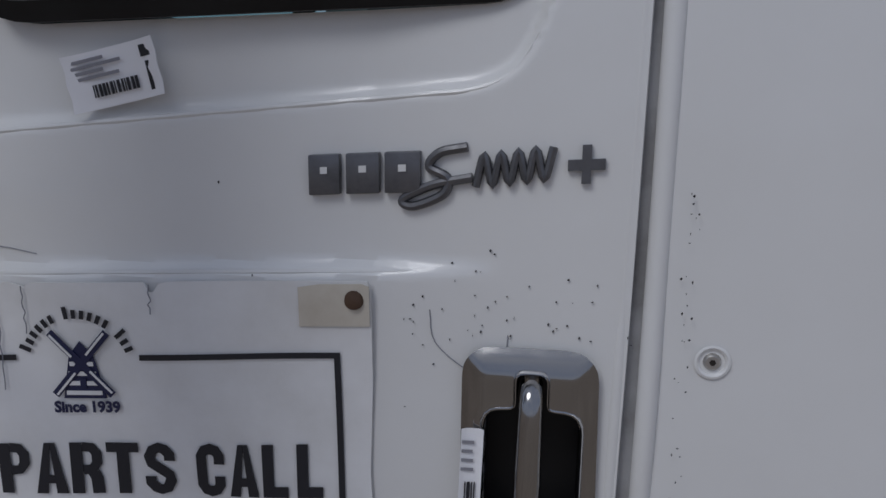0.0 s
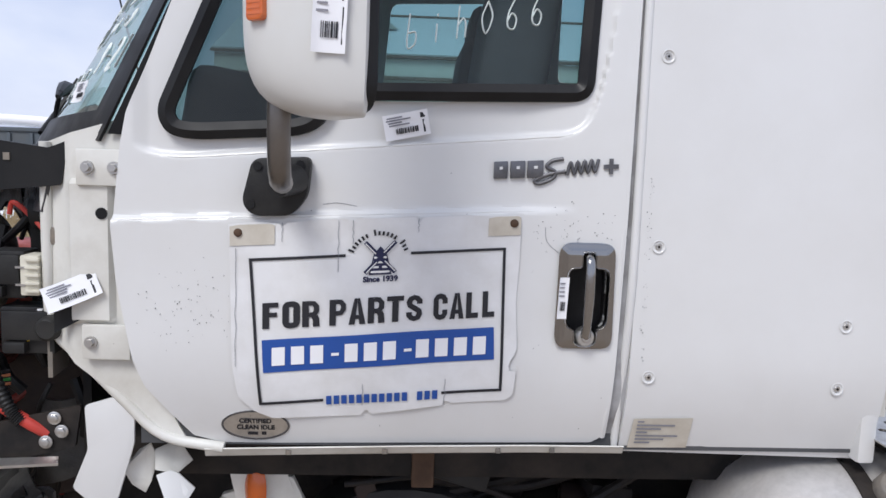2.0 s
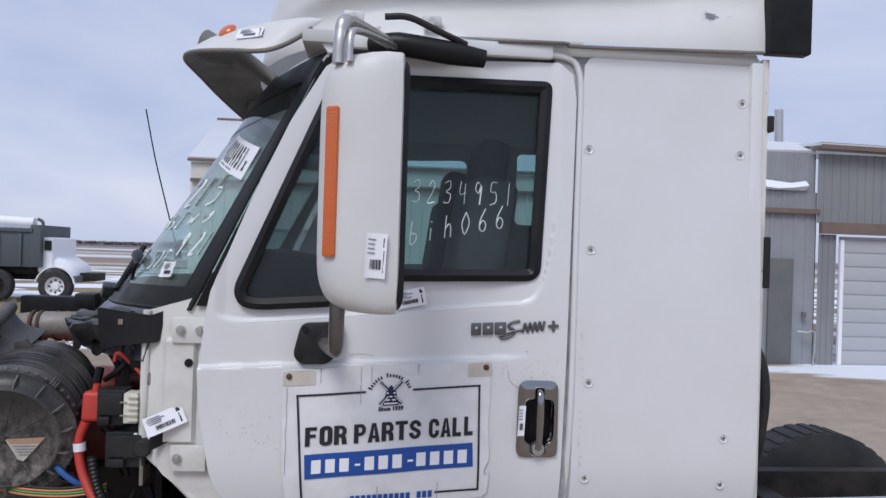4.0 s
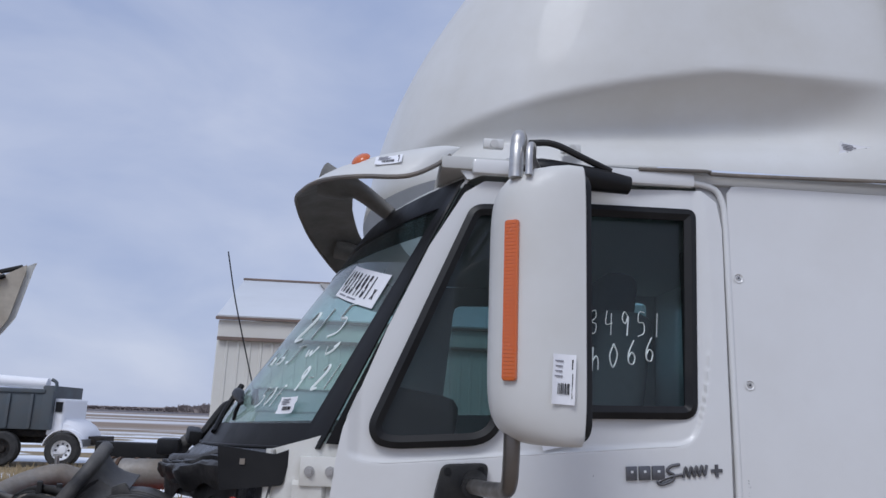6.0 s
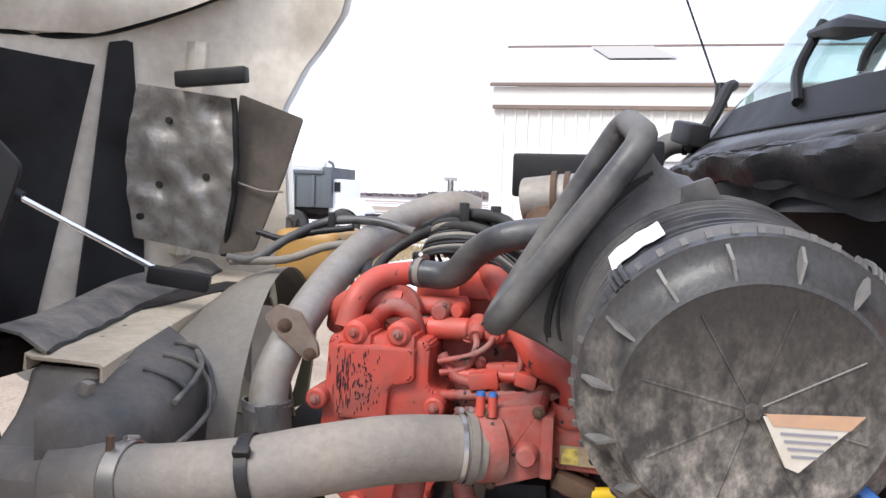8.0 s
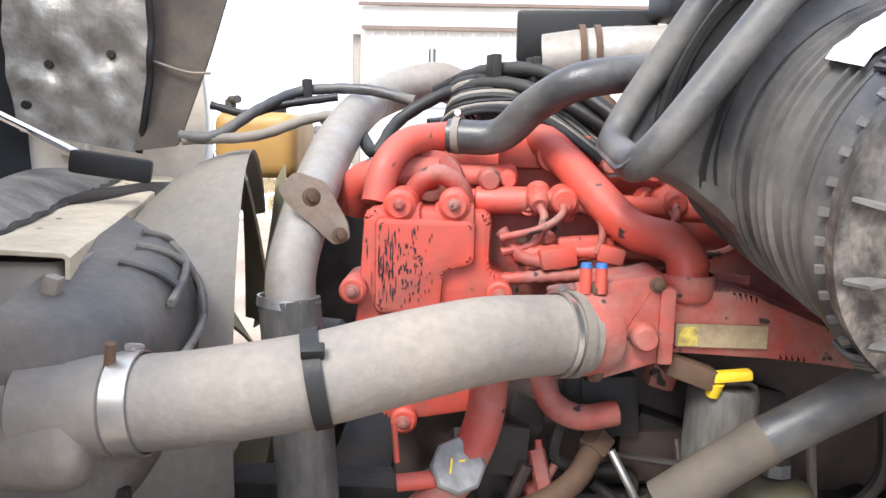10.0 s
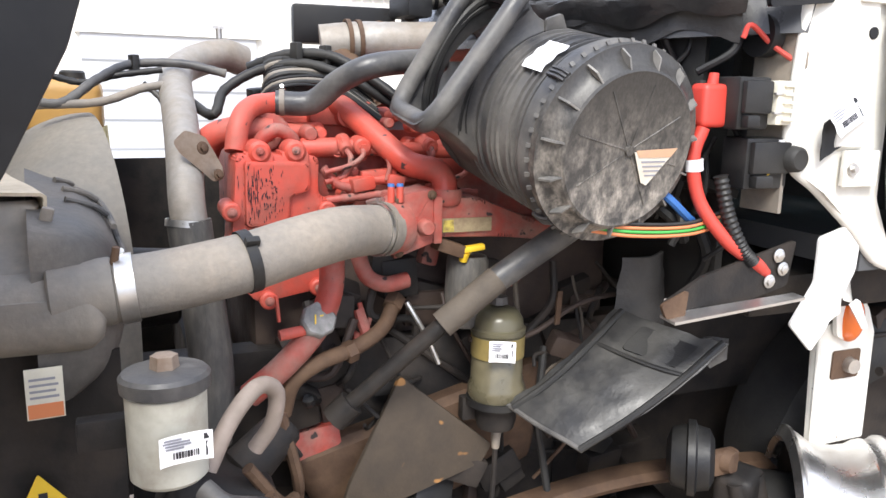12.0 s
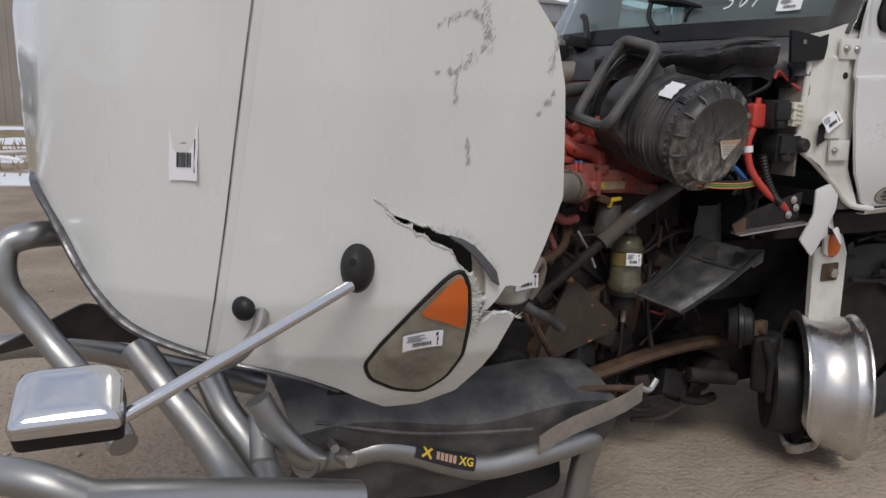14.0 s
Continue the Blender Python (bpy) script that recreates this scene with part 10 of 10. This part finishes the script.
part("drip_strip", box(((BX0 + BX1) / 2, BY0 - 0.07, 3.09), (BX1 - BX0, 0.06, 0.06)), M_BROWN, barn)
part("eave_strip", box(((BX0 + BX1) / 2, BY0 - 0.09, 3.45), (BX1 - BX0 + 0.1, 0.10, 0.045)), M_BROWN, barn)
part("roof", sheet([[(BX0 - 0.03, BY0 - 0.13, 3.475), (BX1 + 0.03, BY0 - 0.13, 3.475)], [(BX0 - 0.33, 15.9, 4.82), (BX1 + 0.03, 15.9, 4.82)], [(BX0 - 0.33, BY1, 3.5), (BX1 + 0.03, BY1, 3.5)]], 0.05), M_ROOF, barn)
part("ridge_cap", box(((BX0 + BX1) / 2 - 0.15, 15.9, 4.85), (BX1 - BX0 + 0.4, 0.16, 0.05), bevel=0.015), M_BROWN, barn, "dark ridge cap")
part("roof_patch", sheet([[(-1.15, 14.0, 4.265), (0.1, 14.0, 4.265)], [(-1.55, 15.6, 4.795), (-0.3, 15.6, 4.795)]], 0.01), material("bare_roof_patch", (0.35, 0.33, 0.30), 0.8), barn)
gd = part("garage_door", box((-0.9, BY0 - 0.03, 1.1), (2.6, 0.06, 2.3), bevel=0.01), M_DOORW, barn)
part("door_frame", box((-0.9, BY0 - 0.05, 2.28), (2.75, 0.1, 0.06)), M_METALW, gd)
for k in range(4):
    part("door_groove", box((-0.9, BY0 - 0.063, 0.5 + 0.45 * k), (2.6, 0.01, 0.03)), M_METALG, gd)

annex = thing("grey_garage", (9.0, 13.0, 0.0), "grey and white corrugated garage with an overhead door", "building")
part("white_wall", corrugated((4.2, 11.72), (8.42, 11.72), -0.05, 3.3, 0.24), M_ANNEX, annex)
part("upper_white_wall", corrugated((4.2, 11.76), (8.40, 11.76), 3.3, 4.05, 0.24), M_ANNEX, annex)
part("drip_strip", box((6.4, 11.66, 2.93), (4.1, 0.08, 0.09)), M_BROWN, annex)
part("snow_ledge", sheet([[(4.3 + 0.3 * k, 11.72, 3.33), (4.3 + 0.3 * k, 11.60, 3.40 + 0.05 * math.sin(k)), (4.3 + 0.3 * k, 11.72, 3.50 + 0.03 * math.sin(2 * k))] for k in range(14)]), M_SNOW, annex)
part("grey_wall", corrugated((8.40, 11.66), (15.0, 11.66), 2.72, 4.05, 0.17), M_METALG, annex)
part("roof_edge", box((11.6, 11.55, 4.12), (6.6, 0.3, 0.12), (0, 1.0, 0)), M_BROWN, annex)
part("roof", sheet([[(8.3, 11.4, 4.2), (15, 11.4, 4.1)], [(8.3, 16, 4.6), (15, 16, 4.6)]], 0.05), M_ROOF, annex)
part("white_roof", sheet([[(6.2, 11.75, 4.05), (8.4, 11.75, 4.1)], [(7.4, 12.4, 4.35), (8.4, 12.4, 4.35)]], 0.04), M_ROOF, annex)
part("flue", cyl((8.12, 12.6, 4.2), (8.10, 12.6, 5.05), 0.085, 0.085, 14), M_STEEL, annex, "grey steel flue pipe")
part("lintel", box((11.9, 11.60, 2.62), (6.9, 0.12, 0.22)), M_BROWN, annex)
part("jamb_wall", corrugated((8.45, 11.66), (8.80, 11.66), -0.05, 2.5, 0.12), M_METALG, annex)
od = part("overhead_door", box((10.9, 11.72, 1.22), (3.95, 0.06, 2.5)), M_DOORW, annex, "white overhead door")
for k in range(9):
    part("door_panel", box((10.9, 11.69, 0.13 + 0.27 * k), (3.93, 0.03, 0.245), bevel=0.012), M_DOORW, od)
part("door_track", box((8.93, 11.66, 1.2), (0.07, 0.06, 2.4)), M_PAPER, annex)
part("walk_door", box((7.71, 11.67, 1.0), (0.48, 0.05, 2.02), bevel=0.01), M_DOORD, annex, "dark grey walk door")
part("gas_pipe", tube([(8.30, 11.5, 0.0), (8.33, 11.5, 0.62), (8.18, 11.5, 0.62), (8.02, 11.55, 0.63)], 0.02, 8, 2), M_STEEL, annex)
part("meter", box((8.16, 11.6, 0.95), (0.08, 0.05, 0.1)), M_DOORD, annex)
annex.location.x += 0.41

shed = thing("brown_shed", (-5.6, 36.0, 0.0), "weathered brown shed beyond the yard", "shed")
part("wall", corrugated((-6.3, 34.0), (-3.9, 34.0), -0.05, 5.8, 0.3), M_SHED, shed)
part("side_wall", corrugated((-6.3, 40.0), (-6.3, 34.0), -0.05, 5.8, 0.3), M_SHED, shed)
part("roof", sheet([[(-6.45, 33.7, 5.75), (-3.7, 33.7, 5.75)], [(-6.45, 37, 7.2), (-3.7, 37, 7.2)], [(-6.45, 40.3, 5.75), (-3.7, 40.3, 5.75)]], 0.06), M_ROOF, shed)
solo("white_tow_bar", join(tube([(-5.4, 13.4, 0.16), (-4.6, 13.8, 0.30), (-4.0, 14.6, 0.28)], 0.035, 8, 3), tube([(-4.6, 13.8, 0.30), (-4.0, 13.4, 0.22)], 0.03, 8, 1), cyl((-5.0, 13.6, 0.0), (-5.0, 13.6, 0.22), 0.04)), M_PAPER, "white painted tow bar lying in the yard", "tow bar")

# dump truck
M_DUMP = material("grey_dump_body", (0.075, 0.092, 0.105), 0.5, dirt=(0.10, 0.095, 0.09), dirt_amount=0.6, dirt_scale=2.0)
dump = thing("dump_truck", (-10.5, 19.0, 0.0), "white dump truck with a grey steel dump body", "dump truck")
DX = -9.05
part("dump_body", join(box((DX - 3.2, 19.0, 1.62), (5.6, 2.3, 1.10), bevel=0.03), box((DX - 0.32, 19.0, 1.72), (0.32, 2.34, 1.30), bevel=0.03)), M_DUMP, dump, "grey steel dump body")
for k in range(8):
    part("body_rib", box((DX - 0.75 - 0.66 * k, 17.82, 1.6), (0.10, 0.08, 1.0), bevel=0.02), M_DUMP, dump)
part("top_rail", box((DX - 3.1, 17.84, 2.20), (5.4, 0.1, 0.12), bevel=0.02), M_DUMP, dump)
part("rolled_tarp", tube([(DX - 6.0, 18.2, 2.42), (DX - 3, 18.2, 2.50), (DX - 0.5, 18.2, 2.42)], 0.17, 12, 5), M_PAPER, dump, "white rolled tarp on the body")
part("snow_on_load", sheet([[(DX - 6 + 0.5 * k, 18 + 0.25 * j, 2.18 + 0.12 * math.sin(j * 0.8)) for j in range(9)] for k in range(12)]), M_SNOW, dump)
part("tarp_arm", tube([(DX - 0.25, 17.8, 2.55), (DX - 0.1, 17.8, 2.45), (DX - 0.1, 17.8, 2.2)], 0.05, 8, 3), M_DUMP, dump)
part("chassis", box((DX - 2.5, 19.0, 0.78), (7.5, 0.9, 0.25), bevel=0.02), M_FRAME, dump)
part("under_shade", box((DX - 2.4, 19.0, 0.95), (5.0, 1.6, 0.2), bevel=0.02), M_FRAME, dump)
tcab = part("cab", join(box((DX - 0.1, 19.0, 1.45), (0.45, 1.9, 1.1), bevel=0.08, seg=3)), M_PAPER, dump, "white cab")
hoodrows = [[(DX + 0.05 + x * 0.75, 19 + y, z) for y, z in ((-0.85 * w, 0.75), (-0.88 * w, h - 0.12), (-0.75 * w, h), (0.75 * w, h), (0.88 * w, h - 0.12), (0.85 * w, 0.75))] for x, w, h in ((0.0, 1.0, 1.42), (0.35, 0.97, 1.34), (0.7, 0.9, 1.18), (0.92, 0.84, 0.98), (0.95, 0.8, 0.8))]
part("hood", sheet(hoodrows, 0.02), M_PAPER, dump, "white sloping hood")
part("bumper", box((DX + 0.80, 19.0, 0.72), (0.12, 2.1, 0.22), bevel=0.03), M_DOORD, dump)
part("cab_window", box((DX - 0.02, 18.03, 1.75), (0.20, 0.03, 0.30)), M_TRIM, tcab)


def truck_wheel(parent, c, r=0.5, w=0.28, disc=M_PAPER):
    t = part("tyre", rev([(-w / 2, r * 0.58), (-w / 2, r * 0.9), (-w * 0.35, r), (w * 0.35, r), (w / 2, r * 0.9), (w / 2, r * 0.58)], c, (0, 1, 0), 32), M_TYRE, parent, "black truck tyre")
    part("rim", rev([(-w * 0.42, r * 0.6), (-w * 0.42, r * 0.52), (-w * 0.2, r * 0.5), (-w * 0.1, r * 0.28), (-w * 0.3, r * 0.2), (-w * 0.34, 0)], c, (0, 1, 0), 24), disc, t)
    for k in range(8):
        a = k * math.pi / 4
        part("hand_hole", cyl((c[0] + r * 0.38 * math.cos(a), c[1] - w * 0.26, c[2] + r * 0.38 * math.sin(a)), (c[0] + r * 0.38 * math.cos(a), c[1] - w * 0.1, c[2] + r * 0.38 * math.sin(a)), r * 0.06, r * 0.06, 10), M_TRIM, t)


truck_wheel(dump, (DX + 0.27, 18.0, 0.5), disc=M_PAPER)
truck_wheel(dump, (DX - 1.45, 17.95, 0.5), disc=M_FRAME)
truck_wheel(dump, (DX - 2.75, 17.95, 0.5), disc=M_FRAME)
truck_wheel(dump, (DX - 4.6, 17.95, 0.5), disc=M_FRAME)
part("fender", sheet([[(DX + 0.27 + 0.58 * math.cos(a), y, 0.5 + 0.6 * math.sin(a)) for y in (17.85, 18.3)] for a in (0.15 + 2.8 * k / 10 for k in range(11))], 0.03), M_PAPER, dump)
dump.location += Vector((-0.50, 4.3, 0.0))
solo("orange_marker", cyl((-6.2, 26, 0.0), (-6.2, 26, 0.55), 0.12, 0.05, 12), M_AMBER, "small orange marker cone far off in the snow", "cone")

# weeds near the dump truck, far trees
rnd = random.Random(8)
weeds = bmesh.new()
M_WEED = material("dry_weeds", (0.30, 0.23, 0.13), 0.9, vary=0.0)
for k in range(3600):
    y = rnd.uniform(12.2, 21.0)
    x = -7.0 + rnd.gauss(0, 1.1) - 0.08 * (y - 14)
    h = rnd.uniform(0.08, 0.30)
    dx, dy = rnd.uniform(-0.1, 0.1), rnd.uniform(-0.1, 0.1)
    a, b, c = (weeds.verts.new(p) for p in ((x - 0.02, y, 0), (x + 0.02, y, 0), (x + dx, y + dy, h)))
    weeds.faces.new((a, b, c))
solo("dry_weeds", weeds, M_WEED, "patch of dry brown weeds beside the yard", "weeds", kind="stuff", smooth=False)
M_WOODS = material("bare_grey_trees", (0.20, 0.17, 0.165), 0.95, dirt=(0.30, 0.26, 0.25), dirt_amount=0.6, dirt_scale=0.1)
woods = bmesh.new()
for k in range(2600):
    x = rnd.uniform(-420, 120)
    grp = noise.noise((x * 0.018, 3.3, 0)) + 0.35 * noise.noise((x * 0.07, 9.1, 0))
    hmax = 2.5 + 8 * max(0.0, grp)
    y = 420 + rnd.uniform(0, 40)
    h = hmax * rnd.uniform(0.45, 1.0)
    w = rnd.uniform(1.2, 3.2)
    vs = [woods.verts.new((x + w * math.cos(a) * rnd.uniform(0.5, 1), y + w * math.sin(a) * 0.6, h * q)) for a, q in ((0, 0), (1.2, 0.5), (2.2, 0.95), (3.3, 0.7), (4.2, 0.1), (5.2, 0.8))]
    woods.faces.new(vs[:3])
    woods.faces.new(vs[2:5])
    woods.faces.new((vs[0], vs[3], vs[5]))
solo("far_woods", woods, M_WOODS, "far line of bare grey trees on the horizon", "trees", kind="stuff", smooth=False)
solo("far_ridge", sheet([[(x, 430, -1), (x, 440, 2.6 + 1.2 * noise.noise((x * 0.01, 0, 5)))] for x in range(-600, 400, 20)]), material("far_scrub", (0.24, 0.20, 0.18), 0.95), "low brown scrub ridge on the horizon", "ridge", kind="structure")
